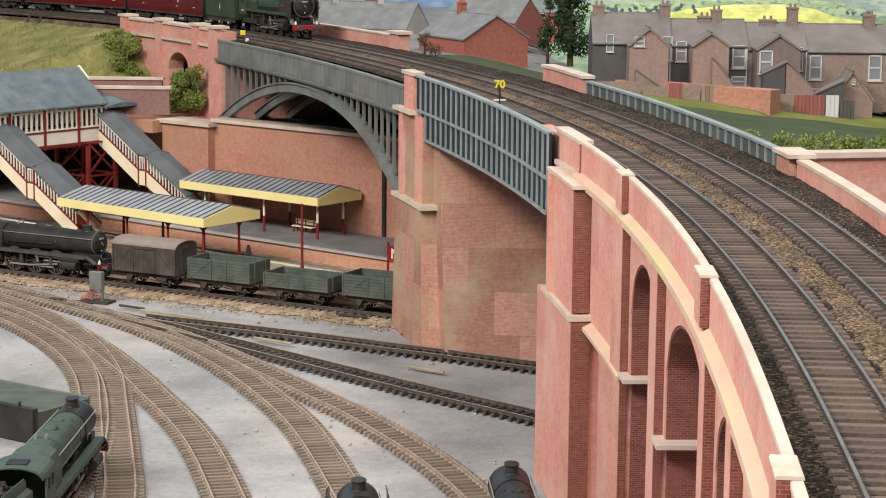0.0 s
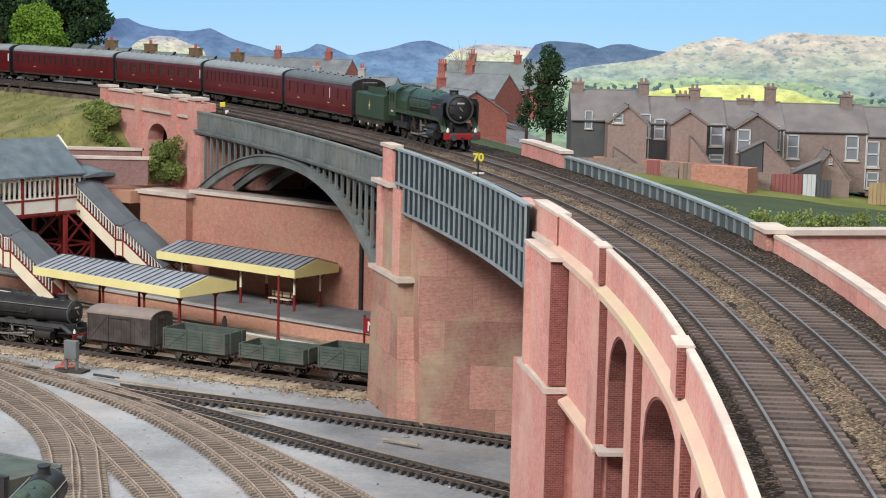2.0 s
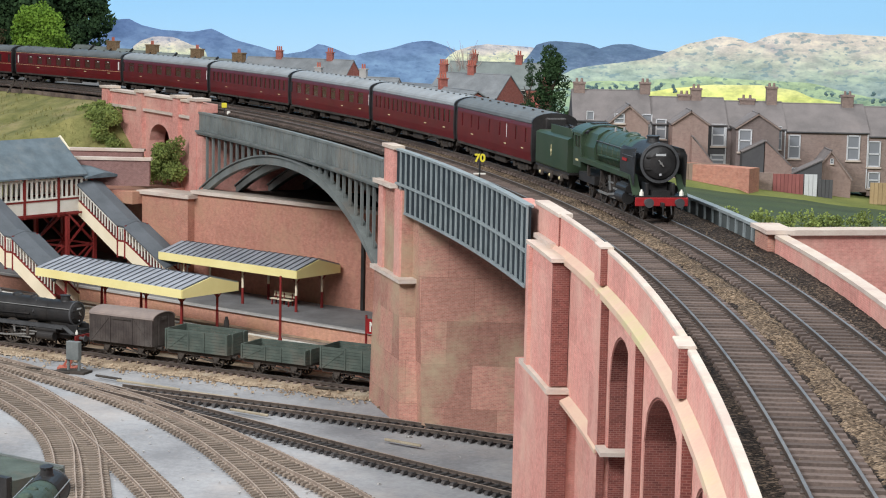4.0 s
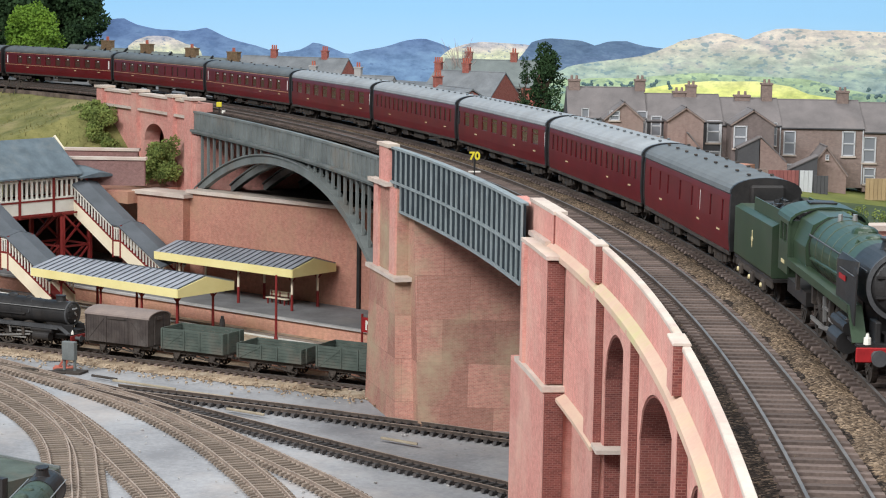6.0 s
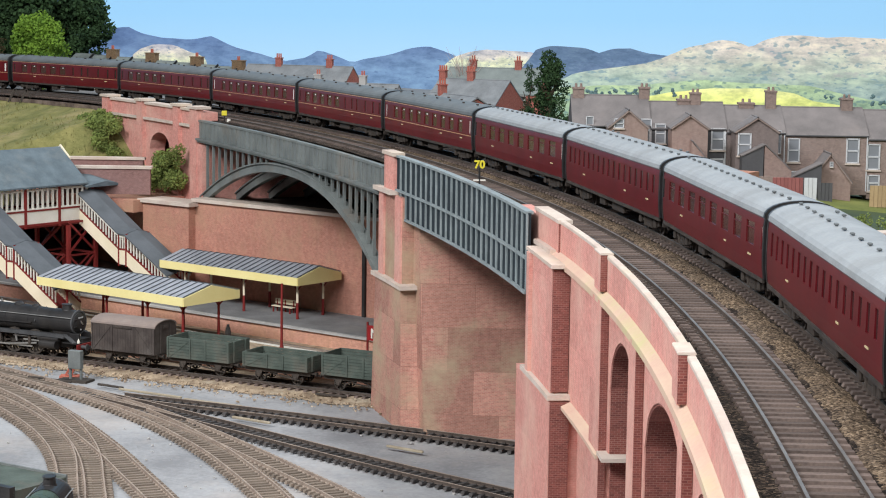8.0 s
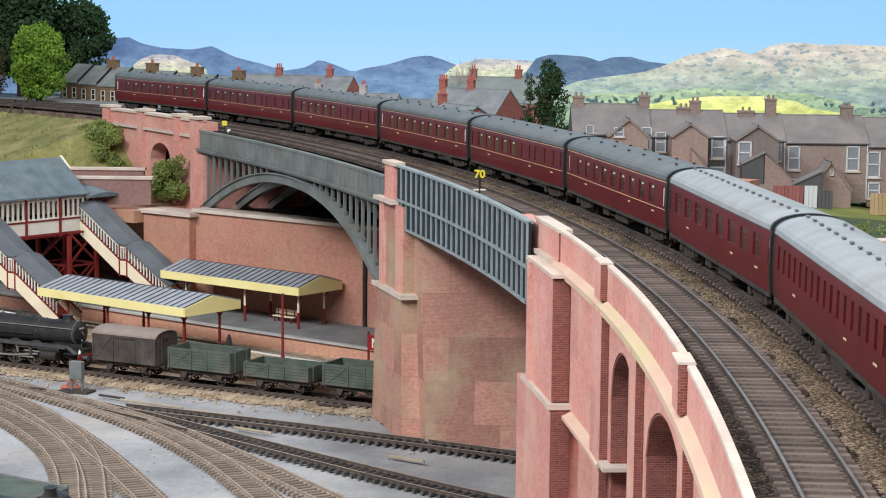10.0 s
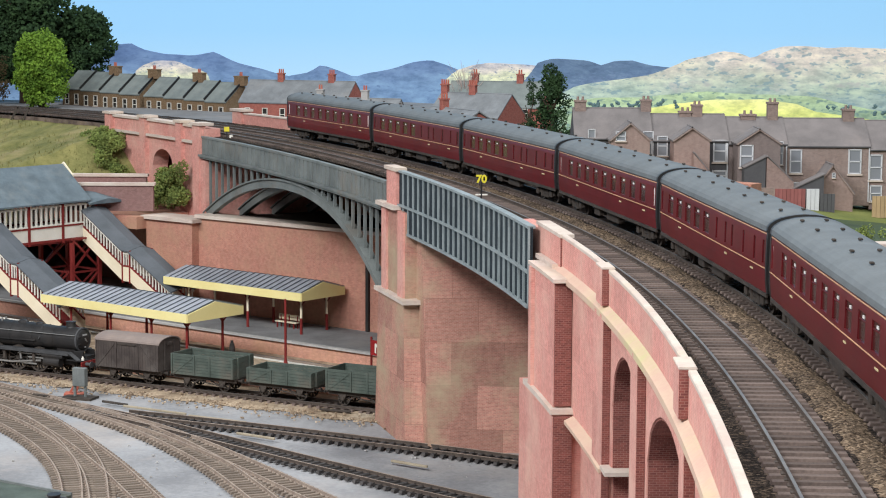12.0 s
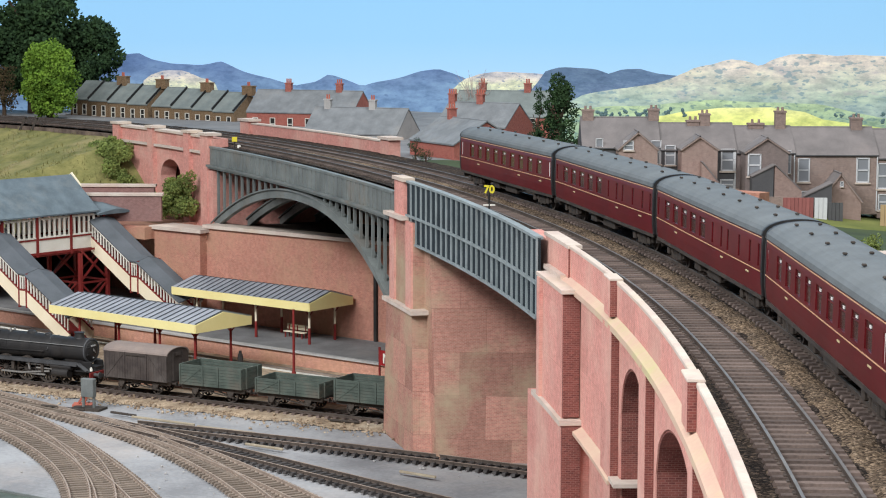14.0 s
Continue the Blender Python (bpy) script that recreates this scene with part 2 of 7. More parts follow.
M = {
    "pink": brickwork("pink_brick", (0.70, 0.315, 0.265), (0.62, 0.26, 0.22), (0.70, 0.37, 0.31), (0.66, 0.42, 0.34), 0.75, 0.16),
    # Pink brick with shade put into its colour, for faces away from the light
    "pink_shade": brickwork("shaded_pink_brick", (0.27, 0.085, 0.07), (0.16, 0.05, 0.045), (0.32, 0.16, 0.13), (0.22, 0.085, 0.07), 0.5, 0.1),
    "red": brickwork("red_brick", (0.56, 0.26, 0.20), (0.44, 0.195, 0.15), (0.52, 0.33, 0.26), (0.43, 0.35, 0.23), 0.9, 0.36),
    "wall": brickwork("retaining_brick", (0.55, 0.24, 0.175), (0.44, 0.185, 0.135), (0.53, 0.31, 0.24), (0.45, 0.28, 0.18), 0.8, 0.12),
    "road_brick": brickwork("grimy_road_brick", (0.30, 0.17, 0.155), (0.24, 0.13, 0.12), (0.32, 0.2, 0.18), (0.25, 0.16, 0.15), 0.6, 0.1),
    "house": brickwork("house_brick", (0.40, 0.12, 0.09), (0.31, 0.085, 0.07), (0.42, 0.2, 0.16), (0.36, 0.13, 0.1), 0.4, 0.05, 0.0026),
    # Greyed for distance haze as well as weathering
    "house_grey": brickwork("hazed_weathered_house_brick", (0.33, 0.235, 0.20), (0.25, 0.18, 0.155), (0.34, 0.27, 0.24), (0.36, 0.29, 0.26), 0.7, 0.1, 0.0026),
    "yellow_brick": brickwork("tan_house_brick", (0.20, 0.125, 0.065), (0.14, 0.085, 0.045), (0.34, 0.25, 0.17), (0.2, 0.12, 0.07), 0.5, 0.1, 0.0026),
    "tiles_grey": surf("grey_town_slate", (0.225, 0.235, 0.245), (0.15, 0.158, 0.165), 900, 60, 0.75, bump=0.3, stain=(0.27, 0.255, 0.24), amount=0.5),
    # Terrace colours: distance haze is mixed in, so greyer and flatter
    "tiles_hazy": surf("hazed_far_roof_tile", (0.215, 0.19, 0.185), (0.15, 0.135, 0.132), 900, 40, 0.85, bump=0.2, stain=(0.25, 0.21, 0.195), amount=0.6),
    "house_hazy": brickwork("hazed_house_brick", (0.36, 0.25, 0.215), (0.31, 0.21, 0.18), (0.37, 0.28, 0.25), (0.38, 0.29, 0.25), 0.7, 0.1, 0.0026),
    "house_dark": brickwork("dark_hazed_house_brick", (0.235, 0.185, 0.17), (0.19, 0.15, 0.14), (0.26, 0.21, 0.2), (0.26, 0.21, 0.19), 0.7, 0.1, 0.0026),
    "house_hazy_boards": surf("hazed_tan_boards", (0.34, 0.255, 0.20), (0.27, 0.20, 0.16), 700, 50, 0.85, vary=0.2),
    "tan_boards": surf("tan_fence_boards", (0.50, 0.36, 0.20), (0.42, 0.29, 0.16), 700, 50, 0.85, vary=0.15),
    "pot_hazy": surf("hazed_red_boards", (0.34, 0.125, 0.115), (0.27, 0.10, 0.095), 700, 50, 0.85, vary=0.15),
    "pale_frame": surf("greyed_white_paint", (0.66, 0.66, 0.67), (0.56, 0.56, 0.57), 700, 50, 0.8, bump=0.05),
    "pane_hazy": plain("dull_far_window_glass", (0.24, 0.25, 0.27), 0.35),
    "stone": surf("cream_coping_stone", (0.61, 0.53, 0.455), (0.51, 0.40, 0.345), 500, 40, 0.85, stain=(0.58, 0.47, 0.34), amount=0.6),
    "band": surf("string_course_stone", (0.62, 0.47, 0.34), (0.58, 0.38, 0.30), 500, 22, 0.85, stain=(0.54, 0.48, 0.26), amount=0.95),
    "girder": surf("blue_grey_girder_paint", (0.30, 0.335, 0.34), (0.20, 0.23, 0.235), 700, 40, 0.6, bump=0.1, stain=(0.15, 0.15, 0.145), amount=0.5),
    # Girder web: the shade between the ribs is put into the colour
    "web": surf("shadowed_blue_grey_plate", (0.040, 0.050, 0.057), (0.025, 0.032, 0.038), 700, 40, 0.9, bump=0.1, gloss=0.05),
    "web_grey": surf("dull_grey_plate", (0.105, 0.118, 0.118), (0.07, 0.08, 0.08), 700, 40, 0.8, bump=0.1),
    "iron": surf("grey_iron_paint", (0.20, 0.215, 0.205), (0.125, 0.135, 0.13), 700, 30, 0.6, bump=0.15, stain=(0.20, 0.15, 0.11), amount=0.5),
    "ballast": surf("dark_ballast", (0.22, 0.165, 0.135), (0.07, 0.05, 0.042), 900, 60, 0.95, bump=1.0, stain=(0.30, 0.22, 0.16), amount=0.6),
    "sand": surf("sandy_ballast", (0.52, 0.40, 0.28), (0.20, 0.14, 0.095), 420, 70, 0.95, bump=1.0, stain=(0.58, 0.49, 0.38), amount=0.8),
    "yard": surf("grey_yard_surface", (0.375, 0.37, 0.375), (0.215, 0.212, 0.218), 300, 11, 0.7, bump=0.2, stain=(0.46, 0.40, 0.36), amount=0.6),
    "sleeper": surf("dark_stained_sleeper", (0.190, 0.140, 0.119), (0.090, 0.067, 0.058), 900, 60, 0.9, bump=0.3, vary=0.35),
    "sleeper_tan": surf("tan_weathered_sleeper", (0.27, 0.215, 0.17), (0.18, 0.14, 0.112), 900, 60, 0.9, bump=0.3, vary=0.22),
    "sleeper_black": surf("black_sleeper", (0.10, 0.09, 0.085), (0.05, 0.045, 0.045), 900, 60, 0.85, bump=0.3, vary=0.25),
    "railhead": surf("worn_rail_head", (0.17, 0.155, 0.145), (0.10, 0.092, 0.087), 800, 60, 0.45, 0.25, 0.1),
    "rail": surf("rusty_rail_side", (0.105, 0.080, 0.066), (0.060, 0.047, 0.040), 800, 80, 0.75, 0.0, 0.2),
    "rail_tan": surf("pale_rusty_rail", (0.37, 0.295, 0.24), (0.26, 0.20, 0.165), 800, 80, 0.7, 0.0, 0.2),
    "maroon": surf("maroon_coach_paint", (0.135, 0.008, 0.012), (0.085, 0.005, 0.008), 900, 40, 0.34, bump=0.0, stain=(0.10, 0.012, 0.014), amount=0.5, gloss=0.3),
    "roof_light": surf("pale_grey_coach_roof", (0.31, 0.322, 0.33), (0.24, 0.25, 0.258), 700, 40, 0.65, bump=0.05, stain=(0.22, 0.22, 0.215), amount=0.6),
    "roof_dark": surf("dark_grey_coach_roof", (0.145, 0.155, 0.158), (0.105, 0.112, 0.115), 700, 40, 0.65, bump=0.05, stain=(0.12, 0.125, 0.125), amount=0.5),
    "black": surf("weathered_black", (0.032, 0.030, 0.030), (0.016, 0.015, 0.015), 900, 60, 0.48, bump=0.1, stain=(0.055, 0.046, 0.04), amount=0.5, gloss=0.28),
    "frame": surf("grimy_underframe", (0.075, 0.06, 0.05), (0.035, 0.03, 0.027), 900, 60, 0.8, bump=0.3),
    "green": surf("dark_green_engine_paint", (0.040, 0.066, 0.036), (0.026, 0.046, 0.026), 900, 40, 0.42, bump=0.0, stain=(0.045, 0.050, 0.038), amount=0.5, gloss=0.3),
    "band_green": surf("lined_boiler_band", (0.12, 0.13, 0.085), (0.08, 0.09, 0.06), 900, 40, 0.45, bump=0.0),
    "smoke_grey": surf("worn_grey_black_metal", (0.085, 0.085, 0.088), (0.05, 0.05, 0.052), 900, 60, 0.55, bump=0.1),
    "plate_grey": plain("pale_plate", (0.42, 0.42, 0.42), 0.6),
    "green_dull": surf("dull_green_engine_paint", (0.07, 0.10, 0.075), (0.045, 0.065, 0.05), 900, 40, 0.5, bump=0.05, stain=(0.075, 0.07, 0.06), amount=0.6),
    "wagon": surf("grey_green_wagon_paint", (0.10, 0.122, 0.103), (0.060, 0.074, 0.063), 900, 60, 0.75, bump=0.2, stain=(0.13, 0.105, 0.085), amount=0.6),
    "van": surf("faded_brown_van_paint", (0.085, 0.068, 0.06), (0.05, 0.04, 0.037), 900, 60, 0.8, bump=0.2, stain=(0.12, 0.105, 0.095), amount=0.6),
    "white": surf("off_white_paint", (0.80, 0.77, 0.70), (0.70, 0.66, 0.58), 900, 40, 0.6, bump=0.05),
    "cream": surf("cream_paint", (0.84, 0.75, 0.58), (0.76, 0.66, 0.48), 900, 30, 0.6, bump=0.05),
    "yellow": surf("pale_yellow_paint", (0.86, 0.75, 0.36), (0.80, 0.68, 0.30), 900, 30, 0.55, bump=0.05),
    "darkred": surf("dark_red_paint", (0.24, 0.03, 0.028), (0.17, 0.022, 0.02), 900, 40, 0.5, bump=0.05),
    "slate": surf("blue_grey_slate", (0.150, 0.190, 0.215), (0.095, 0.122, 0.140), 900, 60, 0.7, bump=0.3, stain=(0.22, 0.23, 0.22), amount=0.4),
    "slate_stair": surf("dark_grey_roof_sheet", (0.115, 0.125, 0.14), (0.085, 0.095, 0.105), 900, 40, 0.75, bump=0.15),
    "tiles": surf("weathered_roof_tile", (0.21, 0.235, 0.225), (0.15, 0.17, 0.165), 900, 50, 0.8, bump=0.3, stain=(0.24, 0.22, 0.19), amount=0.5),
    "tiles_brown": surf("brown_roof_tile", (0.27, 0.21, 0.18), (0.20, 0.16, 0.145), 900, 50, 0.8, bump=0.3, stain=(0.30, 0.26, 0.23), amount=0.5),
    "sheet": surf("grey_canopy_sheet", (0.33, 0.34, 0.37), (0.25, 0.26, 0.29), 800, 40, 0.6, bump=0.1, stain=(0.19, 0.19, 0.20), amount=0.5),
    "platform": surf("grey_platform_paving", (0.235, 0.23, 0.23), (0.16, 0.155, 0.155), 500, 30, 0.85, bump=0.2, stain=(0.28, 0.26, 0.24), amount=0.5),
    "platform_face": brickwork("platform_brick", (0.68, 0.36, 0.27), (0.58, 0.29, 0.21), (0.55, 0.3, 0.22), (0.58, 0.34, 0.2), 0.6, 0.1),
    "grass": surf("pale_dry_grass", (0.25, 0.225, 0.085), (0.115, 0.12, 0.04), 500, 34, 0.95, bump=1.0, stain=(0.32, 0.255, 0.13), amount=0.7),
    "field": surf("dark_green_field", (0.062, 0.085, 0.04), (0.045, 0.062, 0.034), 600, 14, 0.95, bump=0.5, stain=(0.13, 0.14, 0.05), amount=0.3),
    "verge": surf("bright_grass_verge", (0.19, 0.20, 0.06), (0.12, 0.14, 0.04), 600, 20, 0.95, bump=0.8),
    "leaf": surf("bright_foliage", (0.185, 0.30, 0.035), (0.075, 0.15, 0.02), 500, 60, 0.8, bump=0.4, vary=0.3),
    "leaf_dark": surf("dark_foliage", (0.050, 0.095, 0.034), (0.014, 0.032, 0.015), 500, 60, 0.85, bump=0.4),
    "leaf_brown": surf("brown_foliage", (0.10, 0.065, 0.03), (0.05, 0.04, 0.02), 500, 60, 0.85, bump=0.4),
    "bush": surf("bush_foliage", (0.26, 0.31, 0.085), (0.10, 0.14, 0.04), 500, 60, 0.85, bump=0.5),
    "twig": surf("pale_bare_twigs", (0.46, 0.37, 0.33), (0.36, 0.28, 0.25), 700, 50, 0.9),
    "trunk": surf("brown_bark", (0.09, 0.06, 0.04), (0.05, 0.035, 0.025), 900, 60, 0.9),
    "six_foot": surf("ochre_ballast", (0.25, 0.185, 0.13), (0.055, 0.041, 0.032), 750, 120, 0.95, bump=1.0, stain=(0.36, 0.27, 0.18), amount=0.5),
    "glass": plain("dark_window_glass", (0.03, 0.028, 0.026), 0.12),
    "blind": plain("pale_window_blind", (0.75, 0.72, 0.68), 0.5),
    # Opaque panes: the dim reddish interior is put into their colour
    "interior": plain("dim_interior_painted_on_pane", (0.060, 0.026, 0.022), 0.15),
    "signal_red": surf("buffer_beam_red", (0.36, 0.022, 0.025), (0.24, 0.016, 0.018), 900, 60, 0.5, bump=0.05),
    "sign_yellow": plain("sign_yellow", (0.66, 0.55, 0.03), 0.55),
    "lining": plain("yellow_lining", (0.60, 0.36, 0.20), 0.5),
    "crest": plain("cream_crest", (0.62, 0.52, 0.28), 0.5),
    "steel": surf("bare_steel", (0.42, 0.41, 0.39), (0.30, 0.29, 0.28), 800, 60, 0.4, 0.6, 0.05),
    "coal": surf("coal", (0.03, 0.028, 0.028), (0.012, 0.012, 0.012), 500, 90, 0.5, bump=1.0),
    "wood": surf("bleached_timber", (0.40, 0.34, 0.25), (0.28, 0.23, 0.165), 700, 50, 0.8),
    "grey_box": surf("grey_cabinet_paint", (0.19, 0.20, 0.195), (0.13, 0.14, 0.135), 700, 50, 0.6),
    "pot": surf("red_clay_pot", (0.48, 0.15, 0.10), (0.38, 0.11, 0.08), 800, 60, 0.8),
    "concrete": surf("pale_render", (0.47, 0.45, 0.43), (0.36, 0.345, 0.33), 600, 40, 0.85),
    "terrace_wall": surf("rendered_dark_wall", (0.115, 0.112, 0.115), (0.085, 0.083, 0.087), 600, 40, 0.85),
}


# ---- mesh tools ----
def part(name, bm, material, parent=None, label="", smooth=False):
    """One mesh object from bm, under parent if there is one, with wall coordinates for its courses."""
    bmesh.ops.recalc_face_normals(bm, faces=bm.faces)
    uv = bm.loops.layers.uv.new("wall")
    for f in bm.faces:
        n = f.normal
        if abs(n.z) > 0.8:
            for l in f.loops:
                l[uv].uv = (l.vert.co.x, l.vert.co.y)
        else:
            t = Vector((-n.y, n.x, 0)).normalized()
            for l in f.loops:
                l[uv].uv = (l.vert.co.dot(t), l.vert.co.z)
        f.smooth = smooth
    me = bpy.data.meshes.new(name)
    bm.to_mesh(me)
    bm.free()
    me.materials.append(M[material] if isinstance(material, str) else material)
    ob = new(name, me)
    if parent:
        ob.parent = parent
    if label:
        ob["label"] = label
    return ob


def thing(name, m=None, label="", category="", group="", kind=""):
    ob = new(name)
    ob.empty_display_size = 0.01
    if m is not None:
        ob.matrix_world = m
    return tagged(ob, label, category, group, kind)


def box(bm, c, size, rz=0.0, rx=0.0, ry=0.0, bevel=0.0, taper=1.0):
    made = bmesh.ops.create_cube(bm, size=1.0)["verts"]
    for v in made:
        if v.co.z > 0:
            v.co.x *= taper
            v.co.y *= taper
    bmesh.ops.scale(bm, vec=size, verts=made)
    if bevel:
        edges = list({e for v in made for e in v.link_edges})
        done = bmesh.ops.bevel(bm, geom=edges, offset=bevel, segments=1, affect="EDGES")
        made = list({v for f in done["faces"] for v in f.verts} | {v for v in made if v.is_valid})
    bmesh.ops.transform(bm, matrix=Matrix.Translation(c) @ Euler((rx, ry, rz)).to_matrix().to_4x4(), verts=made)
    return bm


def rod(bm, a, b, r0, r1=None, seg=12, caps=True):
    a, b = Vector(a), Vector(b)
    d = b - a
    m = Matrix.Translation((a + b) / 2) @ d.to_track_quat("Z", "Y").to_matrix().to_4x4()
    bmesh.ops.create_cone(bm, cap_ends=caps, segments=seg, radius1=r0, radius2=r0 if r1 is None else r1, depth=d.length, matrix=m)
    return bm


def beam(bm, a, b, w, h):
    """A bar of rectangular section from a to b, w across and h up."""
    a, b = Vector(a), Vector(b)
    d = (b - a).normalized()
    side = d.cross(Vector((0, 0, 1)))
    side = (side.normalized() if side.length > 1e-4 else Vector((1, 0, 0))) * w / 2
    up = side.cross(d).normalized() * h / 2
    v = [bm.verts.new(p + i * side + j * up) for p in (a, b) for i, j in ((-1, -1), (1, -1), (1, 1), (-1, 1))]
    for q in ((0, 1, 2, 3), (7, 6, 5, 4), (0, 4, 5, 1), (1, 5, 6, 2), (2, 6, 7, 3), (3, 7, 4, 0)):
        bm.faces.new([v[i] for i in q])
    return bm


def loft(bm, rings, closed=True):
    """Skin over rings of equal count; the ends are capped."""
    vs = [[bm.verts.new(p) for p in r] for r in rings]
    n = len(vs[0])
    for a, b in zip(vs, vs[1:]):
        for i in range(n if closed else n - 1):
            bm.faces.new((a[i], a[(i + 1) % n], b[(i + 1) % n], b[i]))
    if closed:
        bm.faces.new(vs[0][::-1])
        bm.faces.new(vs[-1])
    return bm


def steps(a, b, d):
    n = max(1, math.ceil(abs(b - a) / d))
    return [a + (b - a) * i / n for i in range(n + 1)]


def sweep(bm, s0, s1, section, d=0.02, at=None):
    """A section of (offset, height) swept along the upper line. section may be a function of s."""
    at = at or V
    get = section if callable(section) else (lambda s: section)
    return loft(bm, [[at(s, o, z) for o, z in get(s)] for s in steps(s0, s1, d)])


def rect(o0, o1, z0, z1):
    return [(o0, z0), (o1, z0), (o1, z1), (o0, z1)]


def slab(bm, points, z0, z1):
    """A flat plate over a plan polygon."""
    return loft(bm, [[Vector((p[0], p[1], z)) for p in points] for z in (z0, z1)])


B = bmesh.new
FLOOR = GROUND - RAIL


# ---- ground, backdrop ----
def ground_sheet():
    bm = B()
    bmesh.ops.create_grid(bm, x_segments=60, y_segments=60, size=1.0)
    for v in bm.verts:
        v.co = Vector((v.co.x * 4.0, 1.4 + v.co.y * 3.2, GROUND + 0.0012 * noise.noise(Vector((v.co.x * 9, v.co.y * 9, 0)))))
    tagged(part("ground", bm, "yard"), "grey painted yard surface with dusty stains", "ground", kind="structure")
    bm = B()
    rows = []
    for i in range(161):
        w = i / 160
        rows.append([S(-1.75 + 0.75 * w, 1.168 + 0.145 * w + 0.010 * noise.noise(Vector((w * 17, 2, 0))) + 0.004 * noise.noise(Vector((w * 60, 2, 0))), 0.0008),
                     S(-1.75 + 0.75 * w, 1.190 + 0.145 * w + 0.004 * noise.noise(Vector((w * 40, 5, 0))), 0.0016), S(-1.75 + 0.75 * w, 1.26 + 0.12 * w, 0.0016), S(-1.75 + 0.75 * w, 1.50, 0.0008)])
    loft(bm, rows, closed=False)
    tagged(part("ballast_bed", bm, "sand"), "sandy ballast bed round the goods line", "ballast", kind="structure")


def backdrop():
    m, nodes, links, p = nodes_of("painted_sky")
    g = nodes.new("ShaderNodeSeparateXYZ")
    links.new(nodes.new("ShaderNodeTexCoord").outputs["Object"], g.inputs[0])
    z = nodes.new("ShaderNodeMapRange")
    links.new(g.outputs["Z"], z.inputs[0])
    z.inputs[1].default_value, z.inputs[2].default_value = 0.15, 0.55
    col = ramp(nodes, links, z.outputs[0], [(0.0, (0.46, 0.68, 0.84)), (0.35, (0.33, 0.60, 0.85)), (1.0, (0.26, 0.54, 0.83))])
    links.new(col, p.inputs["Base Color"])
    links.new(col, p.inputs["Emission Color"])
    # Self-glow stands in for light falling on the sky board
    p.inputs["Emission Strength"].default_value, p.inputs["Roughness"].default_value = 0.36, 1.0
    bm = B()
    loft(bm, [[Vector((x, 4.35 - 0.06 * x * x, zz)) for zz in (-0.1, 2.2)] for x in steps(-3.6, 3.6, 0.2)], closed=False)
    tagged(part("backdrop", bm, m), "painted blue sky board behind the layout", "backdrop", kind="structure")


def hill(name, y, left, right, height, base, material, seed, rough, label):
    """A range of painted hills in low relief: an uneven crest leaning back to the board."""
    bm, rows = B(), []
    for x in steps(left, right, 0.012):
        h = height(x) + rough * (noise.noise(Vector((x * 7, seed, 0))) * 0.7 + noise.noise(Vector((x * 23, seed, 1))) * 0.3 + noise.noise(Vector((x * 70, seed, 2))) * 0.12)
        row = []
        for k in range(11):
            f = k / 10
            row.append(Vector((x, y + 0.12 * f + 0.012 * noise.noise(Vector((x * 18, f * 6, seed))), base + (h - base) * f ** 0.85)))
        rows.append(row)
    loft(bm, rows, closed=False)
    return tagged(part(name, bm, material, smooth=True), label, "backdrop", kind="structure")


def hillside(name, low, high, levels, scale, tree, wooded, rock=None):
    """Painted hillside: low ground passing into high ground, streaks of fields, bare rock and dark woods."""
    m, nodes, links, p = nodes_of(name)
    tc = nodes.new("ShaderNodeTexCoord").outputs["Object"]
    mp = nodes.new("ShaderNodeMapping")
    mp.inputs["Scale"].default_value = (1, 0.3, 2.4)
    links.new(tc, mp.inputs[0])
    sep = nodes.new("ShaderNodeSeparateXYZ")
    links.new(tc, sep.inputs[0])
    broad = noise_of(nodes, links, mp.outputs[0], scale, 6, 0.65)
    z = nodes.new("ShaderNodeMapRange")
    z.inputs[1].default_value, z.inputs[2].default_value = levels
    z.inputs[4].default_value = 0.6
    links.new(sep.outputs["Z"], z.inputs[0])
    climb = nodes.new("ShaderNodeMath")
    climb.operation = "MULTIPLY_ADD"
    links.new(broad, climb.inputs[0])
    climb.inputs[1].default_value = 0.5
    links.new(z.outputs[0], climb.inputs[2])
    col = ramp(nodes, links, climb.outputs[0], [(0.32, low[0]), (0.47, low[1]), (0.60, high[0]), (0.76, high[1])])
    fields = noise_of(nodes, links, mp.outputs[0], scale * 3.2, 5, 0.7)
    col = mixed(nodes, links, 0.8, col, ramp(nodes, links, fields, [(0.36, (0.62, 0.66, 0.70)), (0.5, (1.0, 1.0, 1.0)), (0.64, (1.35, 1.32, 1.2))]), "MULTIPLY")
    if rock:
        crag = noise_of(nodes, links, mp.outputs[0], scale * 1.2, 8, 0.7)
        col = mixed(nodes, links, ramp(nodes, links, crag, [(0.56, (0, 0, 0)), (0.66, (0.6,) * 3)]), col, rock)
    dots = noise_of(nodes, links, mp.outputs[0], scale * 7, 3, 0.5)
    col = mixed(nodes, links, ramp(nodes, links, dots, [(wooded, (0, 0, 0)), (wooded + 0.06, (0.75,) * 3)]), col, tree)
    links.new(col, p.inputs["Base Color"])
    links.new(col, p.inputs["Emission Color"])
    # Slight glow put in to brighten the painted hills
    p.inputs["Emission Strength"].default_value, p.inputs["Roughness"].default_value = 0.12, 1.0
    return m


def hills():
    blue = hillside("distant_blue_hills", ((0.16, 0.26, 0.42), (0.17, 0.27, 0.43)), ((0.14, 0.22, 0.38), (0.11, 0.18, 0.34)), (0.15, 0.28), 7, (0.10, 0.17, 0.31), 0.62)
